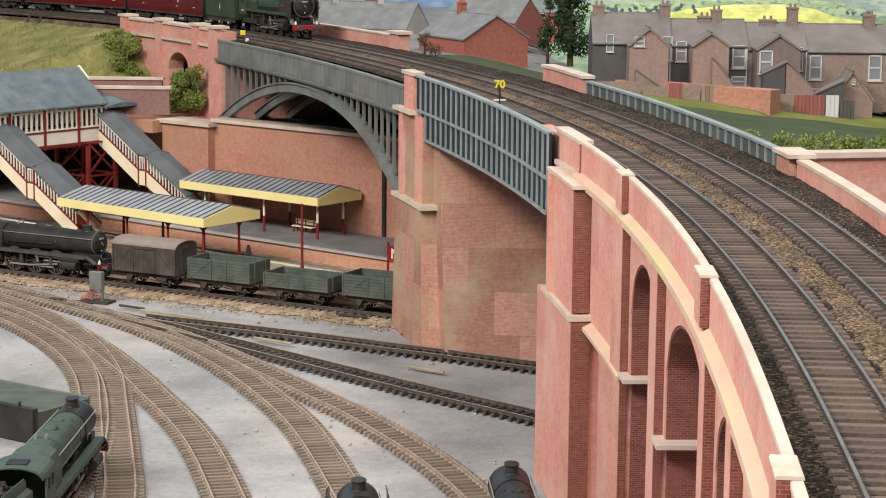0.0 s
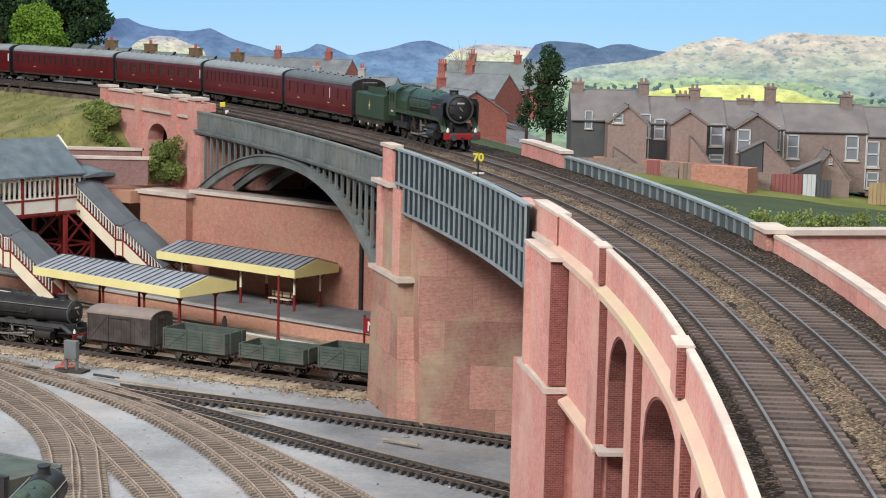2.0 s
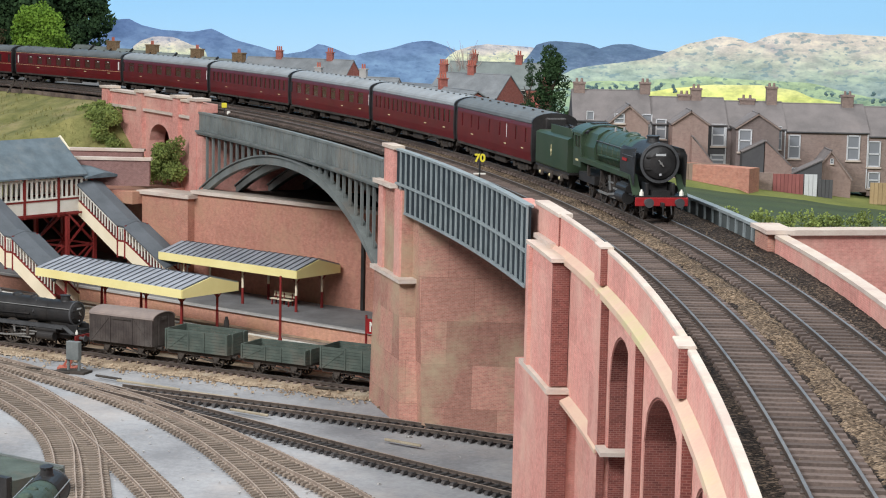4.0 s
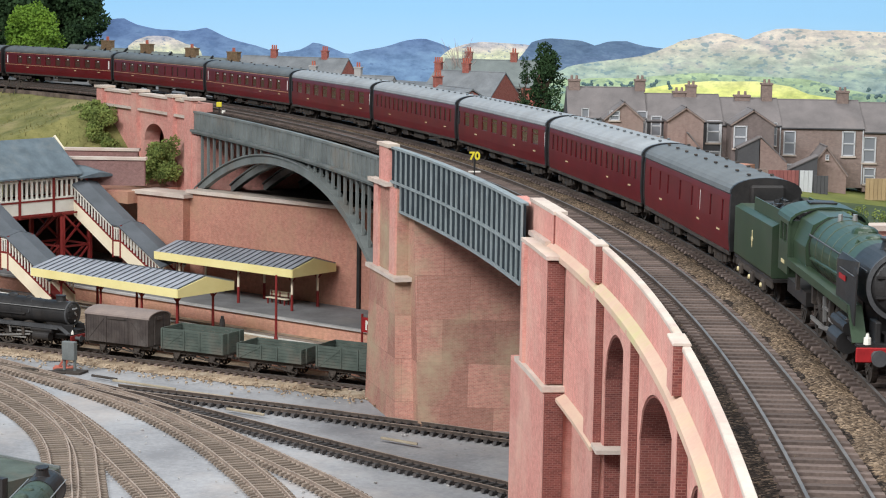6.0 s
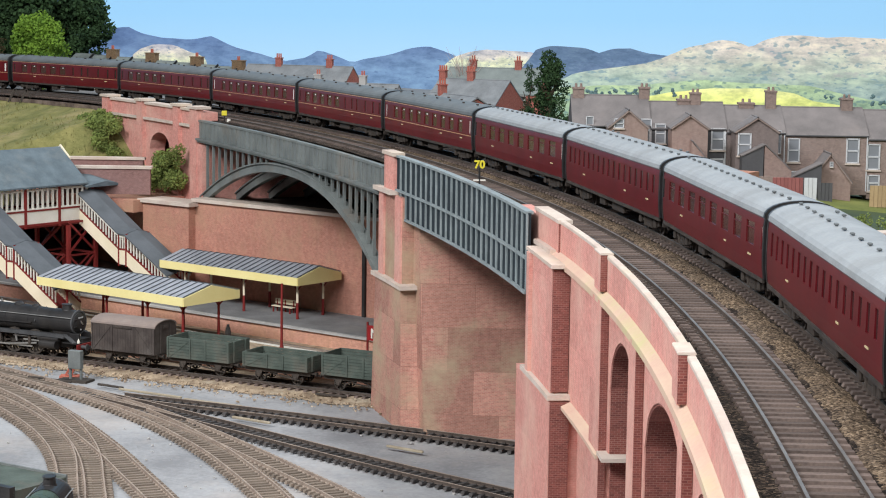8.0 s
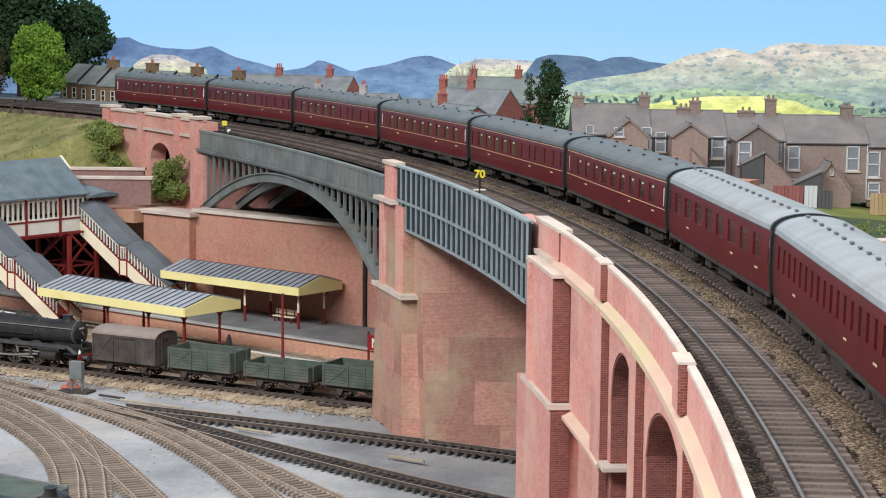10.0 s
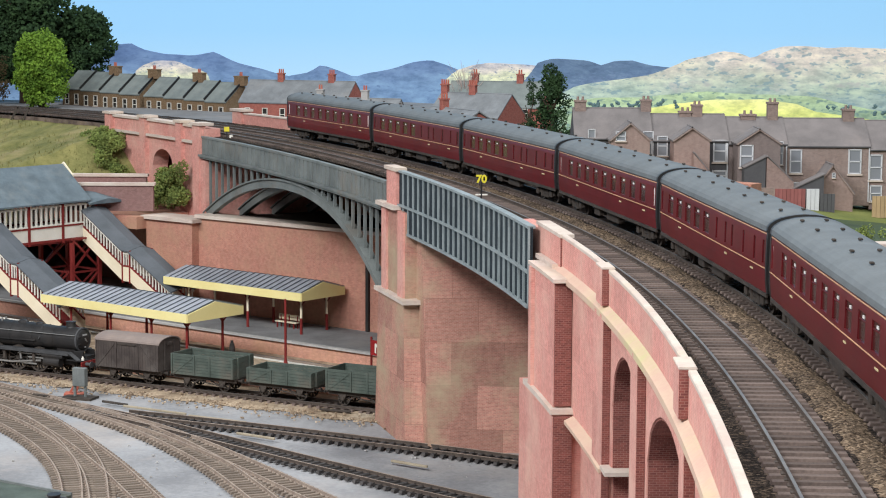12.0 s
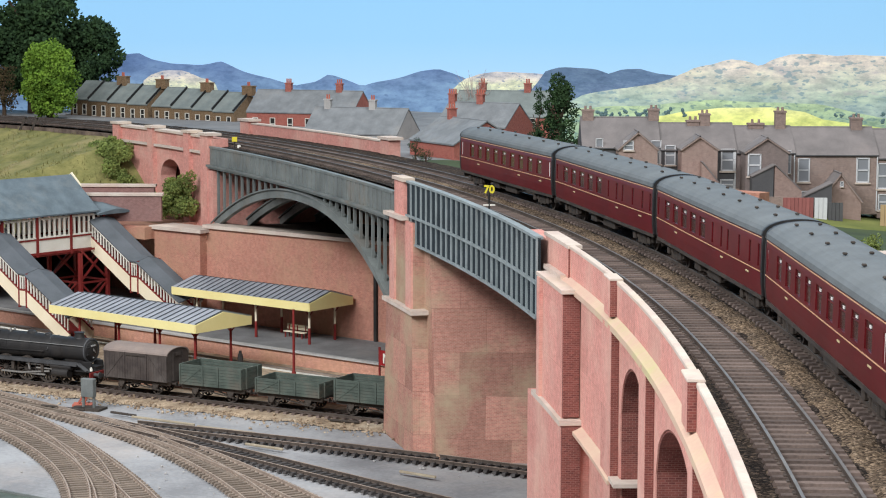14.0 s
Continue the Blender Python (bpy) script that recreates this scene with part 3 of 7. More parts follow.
    moor = hillside("pale_moorland", ((0.42, 0.46, 0.36), (0.66, 0.66, 0.46)), ((0.62, 0.56, 0.50), (0.42, 0.40, 0.44)), (0.19, 0.25), 16, (0.16, 0.22, 0.32), 0.6)
    wood = hillside("blue_wooded_ridge", ((0.40, 0.48, 0.36), (0.15, 0.22, 0.32)), ((0.13, 0.19, 0.30), (0.11, 0.17, 0.27)), (0.17, 0.23), 10, (0.10, 0.16, 0.25), 0.52)
    pale = hillside("pale_rocky_hills", ((0.28, 0.37, 0.37), (0.36, 0.44, 0.37)), ((0.47, 0.49, 0.41), (0.62, 0.55, 0.48)), (0.145, 0.27), 9, (0.19, 0.28, 0.31), 0.57, (0.40, 0.36, 0.38))
    field = hillside("bright_yellow_field", ((0.50, 0.58, 0.16), (0.66, 0.68, 0.22)), ((0.76, 0.74, 0.28), (0.82, 0.80, 0.40)), (0.13, 0.20), 7, (0.40, 0.48, 0.16), 0.68)
    slope = hillside("green_valley_slope", ((0.26, 0.36, 0.24), (0.32, 0.42, 0.27)), ((0.40, 0.50, 0.29), (0.30, 0.38, 0.29)), (0.13, 0.22), 10, (0.12, 0.20, 0.20), 0.55)
    hill("hill_blue", 3.71, -1.7, 0.6, ridge_of([(-1.7, 0.25), (-0.72, 0.262), (-0.666, 0.267), (-0.612, 0.272), (-0.589, 0.259), (-0.548, 0.250), (-0.495, 0.246), (-0.452, 0.254), (-0.409, 0.235), (-0.355, 0.223), (-0.313, 0.210), (-0.27, 0.217), (-0.248, 0.230), (-0.227, 0.223), (-0.184, 0.207), (-0.162, 0.214), (-0.119, 0.223), (-0.077, 0.236), (-0.039, 0.242), (-0.018, 0.236), (0.02, 0.221), (0.159, 0.205), (0.6, 0.20)]),
         0.05, blue, 3.1, 0.004, "distant blue hill range on the painted backdrop")
    hill("hill_town", 3.685, -0.62, -0.43, ridge_of([(-0.62, 0.20), (-0.59, 0.228), (-0.56, 0.240), (-0.52, 0.239), (-0.48, 0.226), (-0.43, 0.20)]), 0.05, moor, 1.7, 0.011, "pale far town slope on the painted backdrop")
    hill("hill_moor", 3.68, -0.01, 0.34, ridge_of([(-0.01, 0.205), (0.009, 0.223), (0.041, 0.234), (0.073, 0.239), (0.159, 0.234), (0.20, 0.222), (0.34, 0.21)]), 0.05, moor, 6.4, 0.003, "pale moorland slope on the painted backdrop")
    hill("hill_wood", 3.65, 0.08, 0.46, ridge_of([(0.08, 0.200), (0.14, 0.206), (0.152, 0.222), (0.164, 0.239), (0.191, 0.246), (0.255, 0.243), (0.282, 0.234), (0.309, 0.243), (0.341, 0.244), (0.373, 0.235), (0.46, 0.225)]), 0.05, wood, 2.3, 0.003, "blue wooded ridge on the painted backdrop")
    hill("hill_pale", 3.58, 0.12, 2.0, ridge_of([(0.12, 0.165), (0.197, 0.18), (0.228, 0.196), (0.28, 0.206), (0.322, 0.211), (0.363, 0.217), (0.394, 0.227), (0.415, 0.237), (0.436, 0.248), (0.467, 0.253), (0.498, 0.264), (0.529, 0.260), (0.555, 0.250), (0.581, 0.264), (0.612, 0.272), (0.653, 0.274), (0.695, 0.271), (0.726, 0.273), (0.786, 0.269), (2.0, 0.28)]),
         0.05, pale, 8.7, 0.005, "pale rocky hillside on the painted backdrop")
    hill("hill_green", 3.50, -1.2, 1.9, ridge_of([(-1.2, 0.15), (0.0, 0.16), (0.2, 0.176), (0.344, 0.182), (0.46, 0.192), (0.65, 0.184), (0.77, 0.160), (1.9, 0.15)]),
         0.05, slope, 5.2, 0.004, "green valley slope with dark trees on the painted backdrop")
    hill("hill_field", 3.46, 0.30, 0.90, ridge_of([(0.30, 0.155), (0.344, 0.161), (0.395, 0.171), (0.476, 0.180), (0.557, 0.181), (0.618, 0.173), (0.649, 0.160), (0.769, 0.142), (0.90, 0.13)]),
         0.05, field, 9.2, 0.0015, "bright yellow-green field on the painted backdrop")
    bm = B()
    for _ in range(46):
        x = random.choice((random.uniform(0.24, 0.40), random.uniform(0.24, 0.40), random.uniform(0.60, 0.78)))
        z = 0.176 + random.gauss(0, 0.004) - max(0, x - 0.6) * 0.1
        for _ in range(5):
            r = random.uniform(0.0014, 0.0032)
            bmesh.ops.create_icosphere(bm, subdivisions=1, radius=r, matrix=Matrix.Translation((x + random.uniform(-1, 1) * r, 3.43, z + random.uniform(0, 1.6) * r)))
    tagged(part("distant_trees", bm, slope_tree()), "far dark green hedgerow trees below the hills", "tree", kind="stuff")


def slope_tree():
    return surf("hazy_far_foliage", (0.15, 0.23, 0.23), (0.11, 0.18, 0.19), 300, 60, 0.95)


def ridge_of(points):
    return lambda x: float(np.interp(x, [p[0] for p in points], [p[1] for p in points]))


ground_sheet()
backdrop()
hills()

# ---- viaduct ----
LEFT, RIGHT = -0.078, 0.046
ARCHES = [(0.516, 0.604), (0.326, 0.476), (0.222, 0.292), (0.050, 0.190), (-0.06, 0.02), (-0.24, -0.12)]
PILASTERS = [(0.612, 0.646), (0.484, 0.508), (0.300, 0.318), (0.198, 0.216), (0.030, 0.044), (-0.10, -0.07)]
POSTS = [(0.622, 0.642), (0.330, 0.350), (0.060, 0.077), (-0.20, -0.18)]
SILL = -0.088


def right_edge(s):
    return float(np.interp(s, [-0.4, 0.3, 0.46, 0.755, 1.26, 1.36, 3.5], [0.030, 0.028, 0.029, 0.040, 0.049, 0.056, 0.06]))


def viaduct():
    v = thing("viaduct", label="pink brick railway viaduct with cream copings and tall arches", category="viaduct", kind="structure")
    top = -0.0085
    # spandrel wall with arched openings
    bm = B()
    cuts = sorted(ARCHES)
    edge = -2.2
    solid = []
    for a, b in cuts:
        solid.append((edge, a))
        edge = b
    solid.append((edge, 0.79))
    for a, b in solid:
        sweep(bm, a, b, lambda s: rect(LEFT, min(RIGHT, right_edge(s) + 0.004), SILL, top))
    for a, b in cuts:
        w, c = (b - a) / 2, (a + b) / 2
        crown, rise = -0.0235, min(0.032, w * 0.75)

        def cut(s, c=c, w=w, crown=crown, rise=rise):
            z = crown - rise + rise * math.sqrt(max(0, 1 - ((s - c) / w) ** 2))
            return rect(LEFT, min(RIGHT, right_edge(s) + 0.004), z, top)
        sweep(bm, a, b, cut, d=(b - a) / 16)
    part("spandrel_wall", bm, "pink", v)
    for a, b in cuts:
        w, c = (b - a) / 2, (a + b) / 2
        rise = min(0.032, w * 0.75)

        def intrados(s, c=c, w=w, rise=rise):
            return -0.0235 - rise + rise * math.sqrt(max(0, 1 - ((s - c) / w) ** 2))
        # arch linings: the shade inside the opening is painted into the brick
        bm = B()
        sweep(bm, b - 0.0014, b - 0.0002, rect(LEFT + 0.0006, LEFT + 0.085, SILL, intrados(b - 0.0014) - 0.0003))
        part("arch_jamb", bm, "pink_shade", v, "arch jamb in brick darkened for shade")
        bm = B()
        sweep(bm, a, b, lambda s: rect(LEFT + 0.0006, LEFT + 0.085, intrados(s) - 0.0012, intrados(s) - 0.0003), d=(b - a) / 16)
        part("arch_soffit", bm, "pink_shade", v, "arch soffit in brick darkened for shade")
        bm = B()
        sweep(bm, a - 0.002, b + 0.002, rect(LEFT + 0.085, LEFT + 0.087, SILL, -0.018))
        part("arch_back", bm, "pink_shade", v)
    bm = B()
    for a, b in solid:
        sweep(bm, a, b, lambda s: rect(LEFT + 0.005, min(RIGHT, right_edge(s)) - 0.004, FLOOR, SILL))
    part("lower_wall", bm, "pink", v)
    for a, b in cuts:
        bm = B()
        sweep(bm, b - 0.012, b + 0.007, rect(LEFT - 0.0050, LEFT + 0.020, SILL - 0.0012, SILL + 0.0008))
        part("arch_ledge", bm, "stone", v, "cream stone ledge across the arch")
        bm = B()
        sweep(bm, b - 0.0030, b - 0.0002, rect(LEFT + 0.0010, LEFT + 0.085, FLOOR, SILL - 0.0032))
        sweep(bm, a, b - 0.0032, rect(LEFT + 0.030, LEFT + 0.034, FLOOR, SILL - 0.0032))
        part("recessed_panel", bm, "pink_shade", v, "brick recess below the arch, darkened for shade")
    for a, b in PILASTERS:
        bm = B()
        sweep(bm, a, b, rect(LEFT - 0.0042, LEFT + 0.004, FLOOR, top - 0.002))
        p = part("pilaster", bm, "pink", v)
        # thin plate over the near end, its shade painted in
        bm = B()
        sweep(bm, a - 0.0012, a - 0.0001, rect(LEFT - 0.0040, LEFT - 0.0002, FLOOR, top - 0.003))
        part("pilaster_end", bm, "pink_shade", p, "pilaster end plate in brick darkened for shade")
    # string course with a weathered sloping top
    bm = B()
    sweep(bm, -2.2, 0.80, [(LEFT - 0.0042, top - 0.0040), (LEFT + 0.004, top - 0.0040), (LEFT + 0.004, top + 0.0022), (LEFT, top + 0.0022), (LEFT - 0.0042, top - 0.0008)])
    part("string_course", bm, "band", v, "cream stone string course")
    bm = B()
    sweep(bm, -2.2, 0.79, rect(LEFT, LEFT + 0.0028, top, 0.0105))
    part("parapet", bm, "pink", v)
    ends = [-2.2] + [e for a, b in sorted(POSTS) for e in (a + 0.004, a + 0.0045)] + [0.785]
    for a, b in zip(ends[::2], ends[1::2]):
        bm = B()
        sweep(bm, a, b, [(LEFT - 0.0003, 0.0105), (LEFT + 0.0030, 0.0105), (LEFT + 0.0030, 0.0120), (LEFT + 0.0027, 0.0125), (LEFT + 0.0001, 0.0125), (LEFT - 0.0003, 0.0120)])
        part("coping", bm, "stone", v, "cream coping stone")
    for a, b in POSTS:
        bm = B()
        sweep(bm, a, b, rect(LEFT - 0.0036, LEFT + 0.0010, top + 0.002, 0.0126))
        post = part("parapet_post", bm, "pink", v)
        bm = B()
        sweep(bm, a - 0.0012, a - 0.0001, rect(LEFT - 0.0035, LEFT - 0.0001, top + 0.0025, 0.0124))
        part("post_end", bm, "pink_shade", post, "post end plate in brick darkened for shade")
        bm = B()
        sweep(bm, a - 0.0014, b + 0.001, [(LEFT - 0.0039, 0.0126), (LEFT + 0.0031, 0.0126), (LEFT + 0.0031, 0.0132), (LEFT + 0.0028, 0.0136), (LEFT - 0.0035, 0.0136), (LEFT - 0.0039, 0.0132)])
        part("post_cap", bm, "stone", post, "cream post cap")
    # parapet on the field side
    bm = B()
    sweep(bm, -2.2, 0.74, lambda s: [(right_edge(s), -0.012), (right_edge(s) + 0.006, -0.012), (right_edge(s) + 0.006, 0.0045), (right_edge(s), 0.0045)])
    part("field_parapet", bm, "pink", v)
    bm = B()
    sweep(bm, -2.2, 0.74, lambda s: rect(right_edge(s) - 0.0006, right_edge(s) + 0.0066, 0.0045, 0.0065))
    part("field_coping", bm, "stone", v, "cream coping stone")
    bm = B()
    sweep(bm, 0.742, 0.772, lambda s: rect(right_edge(s) - 0.004, right_edge(s) + 0.009, -0.012, 0.0068))
    post = part("field_post", bm, "red", v)
    bm = B()
    sweep(bm, 0.738, 0.776, lambda s: rect(right_edge(s) - 0.006, right_edge(s) + 0.011, 0.0068, 0.0092))
    part("post_cap", bm, "stone", post)
    # tall buttress at the girder's bearing
    bm = B()
    sweep(bm, 0.785, 0.862, rect(LEFT - 0.001, LEFT + 0.0065, -0.06, 0.0105))
    sweep(bm, 0.8622, 0.915, rect(LEFT - 0.001, LEFT + 0.0065, -0.034, 0.0085))
    pil = part("bearing_pillar", bm, "pink", v)
    bm = B()
    sweep(bm, 0.783, 0.864, rect(LEFT - 0.0016, LEFT + 0.0071, 0.0105, 0.0126))
    part("pillar_cap", bm, "stone", pil)
    bm = B()
    sweep(bm, 0.792, 0.850, rect(LEFT - 0.0045, LEFT - 0.001, -0.009, -0.0062))
    part("pillar_band", bm, "stone", pil)
    # end plates here and below also carry painted shade
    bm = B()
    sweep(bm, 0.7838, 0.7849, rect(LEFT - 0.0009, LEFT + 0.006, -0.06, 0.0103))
    part("pillar_end", bm, "pink_shade", pil, "pillar end plate in brick darkened for shade")
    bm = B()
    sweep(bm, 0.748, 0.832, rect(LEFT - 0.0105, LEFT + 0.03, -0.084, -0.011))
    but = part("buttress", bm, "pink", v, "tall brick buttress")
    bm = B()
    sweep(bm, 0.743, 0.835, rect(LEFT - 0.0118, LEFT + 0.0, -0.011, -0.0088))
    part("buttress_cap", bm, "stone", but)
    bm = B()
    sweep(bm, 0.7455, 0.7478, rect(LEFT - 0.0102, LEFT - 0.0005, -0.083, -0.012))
    part("buttress_end", bm, "pink_shade", but, "buttress end plate in brick darkened for shade")
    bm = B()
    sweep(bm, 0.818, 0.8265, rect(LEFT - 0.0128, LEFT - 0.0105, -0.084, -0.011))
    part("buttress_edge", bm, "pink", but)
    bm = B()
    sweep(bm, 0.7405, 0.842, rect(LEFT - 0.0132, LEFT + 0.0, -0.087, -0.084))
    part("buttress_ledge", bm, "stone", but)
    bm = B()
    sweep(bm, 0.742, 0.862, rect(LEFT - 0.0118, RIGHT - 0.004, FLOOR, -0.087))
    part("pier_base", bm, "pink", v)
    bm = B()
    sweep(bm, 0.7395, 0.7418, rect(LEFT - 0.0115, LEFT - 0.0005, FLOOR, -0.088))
    part("pier_end", bm, "pink_shade", v, "pier end plate in brick darkened for shade")
    bm = B()
    sweep(bm, 0.6125, 0.739, [(LEFT - 0.0055, SILL - 0.004), (LEFT + 0.008, SILL - 0.004), (LEFT + 0.008, SILL + 0.0005), (LEFT, SILL + 0.0005), (LEFT - 0.0055, SILL - 0.002)])
    part("lower_band", bm, "band", v, "cream sloping lower band")
    bm = B()
    sweep(bm, 0.79, 0.862, rect(LEFT + 0.016, RIGHT, -0.087, -0.012))
    part("pier_wall", bm, "red", v)


def deck():
    bm = B()
    sweep(bm, -2.2, 5.3, lambda s: [(LEFT + 0.004, -0.016), (right_edge(s) + 0.002, -0.016), (right_edge(s) + 0.002, -0.0062), (LEFT + 0.004, -0.0062)], d=0.03)
    tagged(part("deck", bm, "ballast"), "upper railway deck under the ballast", "deck", kind="structure")
    bm, rows = B(), []
    for s in steps(-0.2, 3.2, 0.0045):
        e = right_edge(s) - 0.001
        row = []
        for i in range(38):
            o = LEFT + 0.0055 + (e - LEFT - 0.0055) * i / 37
            z = -0.0035 + 0.0005 * noise.noise(Vector((s * 420, o * 420, 0))) + 0.0004 * noise.noise(Vector((s * 60, o * 60, 3)))
            if -0.030 < o < -0.016:
                z += 0.0004
            row.append(V(s, o, z))
        rows.append(row)
    loft(bm, rows, closed=False)
    tagged(part("ballast", bm, ballast_material()), "brown stone ballast between the upper tracks", "ballast", kind="stuff")
    bm, rows = B(), []
    for s in steps(-0.2, 1.9, 0.0016):
        c, w = -0.0235 + 0.003 * noise.noise(Vector((s * 25, 0, 5))), 0.0082 + 0.0025 * noise.noise(Vector((s * 40, 0, 9)))
        rows.append([V(s, c + w * (i / 5 - 1), -0.0038 + 0.0019 * math.sin(math.pi * i / 10) + 0.0005 * noise.noise(Vector((s * 700, i * 0.9, 7)))) for i in range(11)])
    loft(bm, rows, closed=False)
    tagged(part("six_foot_ballast", bm, ballast_material("ochre_stone_ballast", ((0.035, 0.026, 0.020), (0.10, 0.076, 0.055), (0.165, 0.127, 0.092), (0.30, 0.24, 0.18)))), "ochre stone ballast heaped between the two tracks", "ballast", kind="stuff")
    bm = B()
    for _ in range(1500):
        s, o = random.uniform(-0.05, 1.3), random.uniform(LEFT + 0.006, 0.028)
        r = random.uniform(0.0002, 0.0005)
        beam(bm, V(s - r, o, -0.0032), V(s + r, o + random.uniform(-r, r), -0.0031), r * 1.6, r * 1.3)
    tagged(part("loose_stones", bm, "six_foot"), "loose ballast stones on the sleepers", "gravel", kind="stuff")


def ballast_material(name="stone_ballast", stones=((0.008, 0.007, 0.006), (0.020, 0.016, 0.014), (0.045, 0.035, 0.029), (0.15, 0.118, 0.095))):
    m, nodes, links, p = nodes_of(name)
    tc = nodes.new("ShaderNodeTexCoord").outputs["Object"]
    v = nodes.new("ShaderNodeTexVoronoi")
    v.inputs["Scale"].default_value = 1000
    links.new(tc, v.inputs["Vector"])
    sep = nodes.new("ShaderNodeSeparateColor")
    links.new(v.outputs["Color"], sep.inputs[0])
    col = ramp(nodes, links, sep.outputs[0], list(zip((0.0, 0.35, 0.7, 1.0), stones)))
    broad = noise_of(nodes, links, tc, 22, 5)
    col = mixed(nodes, links, 1.0, col, ramp(nodes, links, broad, [(0.3, (0.55, 0.52, 0.52)), (0.7, (1.35, 1.22, 1.08))]), "MULTIPLY")
    links.new(col, p.inputs["Base Color"])
    p.inputs["Roughness"].default_value, p.inputs["Specular IOR Level"].default_value = 0.95, 0.1
    b = nodes.new("ShaderNodeBump")
    b.inputs["Strength"].default_value, b.inputs["Distance"].default_value = 0.9, 0.0006
    links.new(v.outputs["Distance"], b.inputs["Height"])
    b.invert = True
    links.new(b.outputs[0], p.inputs["Normal"])
    return m


def plate_girder(name, s0, s1, at, zt, zb, mid, ribs, label):
    """A riveted plate girder with upright ribs and flanges; at gives its offset along the line."""
    g = thing(name, label=label, category="girder", kind="structure")
    bm = B()
    sweep(bm, s0, s1, lambda s: rect(at(s) - 0.001, at(s) + 0.001, zb, zt))
    part("web_plate", bm, "web" if mid else "web_grey", g, "web plate coloured for the shade between the ribs" if mid else "")
    for z, w in ((zt, 0.0026), (zb, 0.0028)) + (((mid, 0.0028),) if mid else ()):
        bm = B()
        sweep(bm, s0, s1, lambda s: rect(at(s) - w, at(s) + (0.0025 if z == zt else 0.001), z - 0.0009, z + 0.0009))
        part("flange", bm, "girder", g)
    for i in range(ribs + 1):
        s = s0 + (s1 - s0) * i / ribs
        bm = B()
        e = at(s) - 0.001
        sweep(bm, s - 0.0012, s + 0.0012, [(e - 0.0012, zb + 0.001), (e, zb + 0.001), (e, zt - 0.001), (e - 0.0012, zt - 0.001)], d=0.01)
        part("rib", bm, "girder", g)
    return g


def girder_span():
    plate_girder("plate_girder", 0.851, 1.302, lambda s: -0.0850, 0.0098, -0.0405, -0.0185, 26, "blue-grey riveted plate girder beside the track")
    bm = B()
    sweep(bm, 0.86, 1.30, lambda s: rect(LEFT - 0.003, right_edge(s), -0.03, -0.0165))
    tagged(part("span_floor", bm, "frame"), "dark underside of the girder span", "deck", kind="structure")
    plate_girder("field_girder", 0.776, 1.262, lambda s: right_edge(s) + 0.002, 0.006, -0.0105, None, 26, "pale grey riveted girder parapet towards the field")


def abutment():
    v = thing("abutment", label="weathered red brick bridge abutment with stone caps", category="abutment", kind="structure")
    bm = B()
    loft(bm, [[V(s, o, z) for s, o in q] for z, q in ((FLOOR, ((1.226, -0.079), (1.184, 0.03), (1.35, 0.05), (1.35, -0.079))), (-0.043, ((1.250, -0.079), (1.215, 0.03), (1.345, 0.05), (1.345, -0.079))))])
    part("abutment_wall", bm, "red", v)
    bm = B()
    loft(bm, [[V(s, o, z) for s, o in q] for z, q in ((FLOOR, ((1.246, -0.0940), (1.240, -0.074), (1.352, -0.074), (1.352, -0.0940))), (-0.097, ((1.262, -0.0915), (1.260, -0.074), (1.350, -0.074), (1.350, -0.0915))))])
    pier = part("pier", bm, "red", v)
    bm = B()
    sweep(bm, 1.254, 1.356, rect(-0.0942, -0.0745, -0.097, -0.0935))
    part("pier_ledge", bm, "stone", pier)
    bm = B()
    sweep(bm, 1.268, 1.346, rect(-0.0885, -0.0755, -0.0935, -0.0225))
    part("pier_shaft", bm, "red", pier)
    bm = B()
    sweep(bm, 1.270, 1.288, rect(-0.0905, -0.0885, -0.0935, -0.0225))
    part("shaft_edge", bm, "pink", pier)
    bm = B()
    sweep(bm, 1.328, 1.344, rect(-0.0905, -0.0885, -0.0935, -0.0225))
    part("shaft_edge", bm, "pink", pier)
    bm = B()
    sweep(bm, 1.294, 1.354, rect(-0.0935, -0.078, -0.0225, -0.019))
    part("shaft_cap", bm, "stone", pier)
    bm = B()
    sweep(bm, 1.300, 1.332, rect(-0.0890, -0.0815, -0.019, 0.0095))
    post = part("top_post", bm, "pink", v)
    bm = B()
    sweep(bm, 1.297, 1.335, rect(-0.0905, -0.0800, 0.0095, 0.0125))
    part("post_cap", bm, "stone", post)


def iron_arch():
    v = thing("iron_arch_bridge", label="grey cast iron arch bridge with latticed spandrels", category="bridge", kind="structure")
    s0, s1 = 1.345, 1.985
    c, w = (s0 + s1) / 2 + 0.01, (s1 - s0) / 2
    low, crown = -0.096, -0.031

    def arc(s):
        return low + (crown - low) * max(0.0, 1 - abs((s - c) / w) ** 2.2)
    for o in (-0.085, -0.045, -0.005, 0.04):
        bm = B()
        sweep(bm, s0 + 0.005, s1 - 0.002, lambda s: rect(o - 0.003, o + 0.003, arc(s) - 0.0085, arc(s)), d=0.012)
        rib = part("arch_rib", bm, "iron", v)
        bm = B()
        sweep(bm, s0 + 0.005, s1 - 0.002, lambda s: rect(o - 0.005, o + 0.005, arc(s), arc(s) + 0.0015), d=0.012)
        part("rib_flange", bm, "iron", rib)
        if o > -0.08:
            continue
        s = s0 + 0.014
        while s < s1:
            if arc(s) < -0.033:
                bm = B()
                sweep(bm, s - 0.0016, s + 0.0016, rect(o - 0.0012, o + 0.0012, arc(s) - 0.001, -0.0255), d=0.01)
                part("spandrel_post", bm, "iron", v)
            s += 0.021
    bm = B()
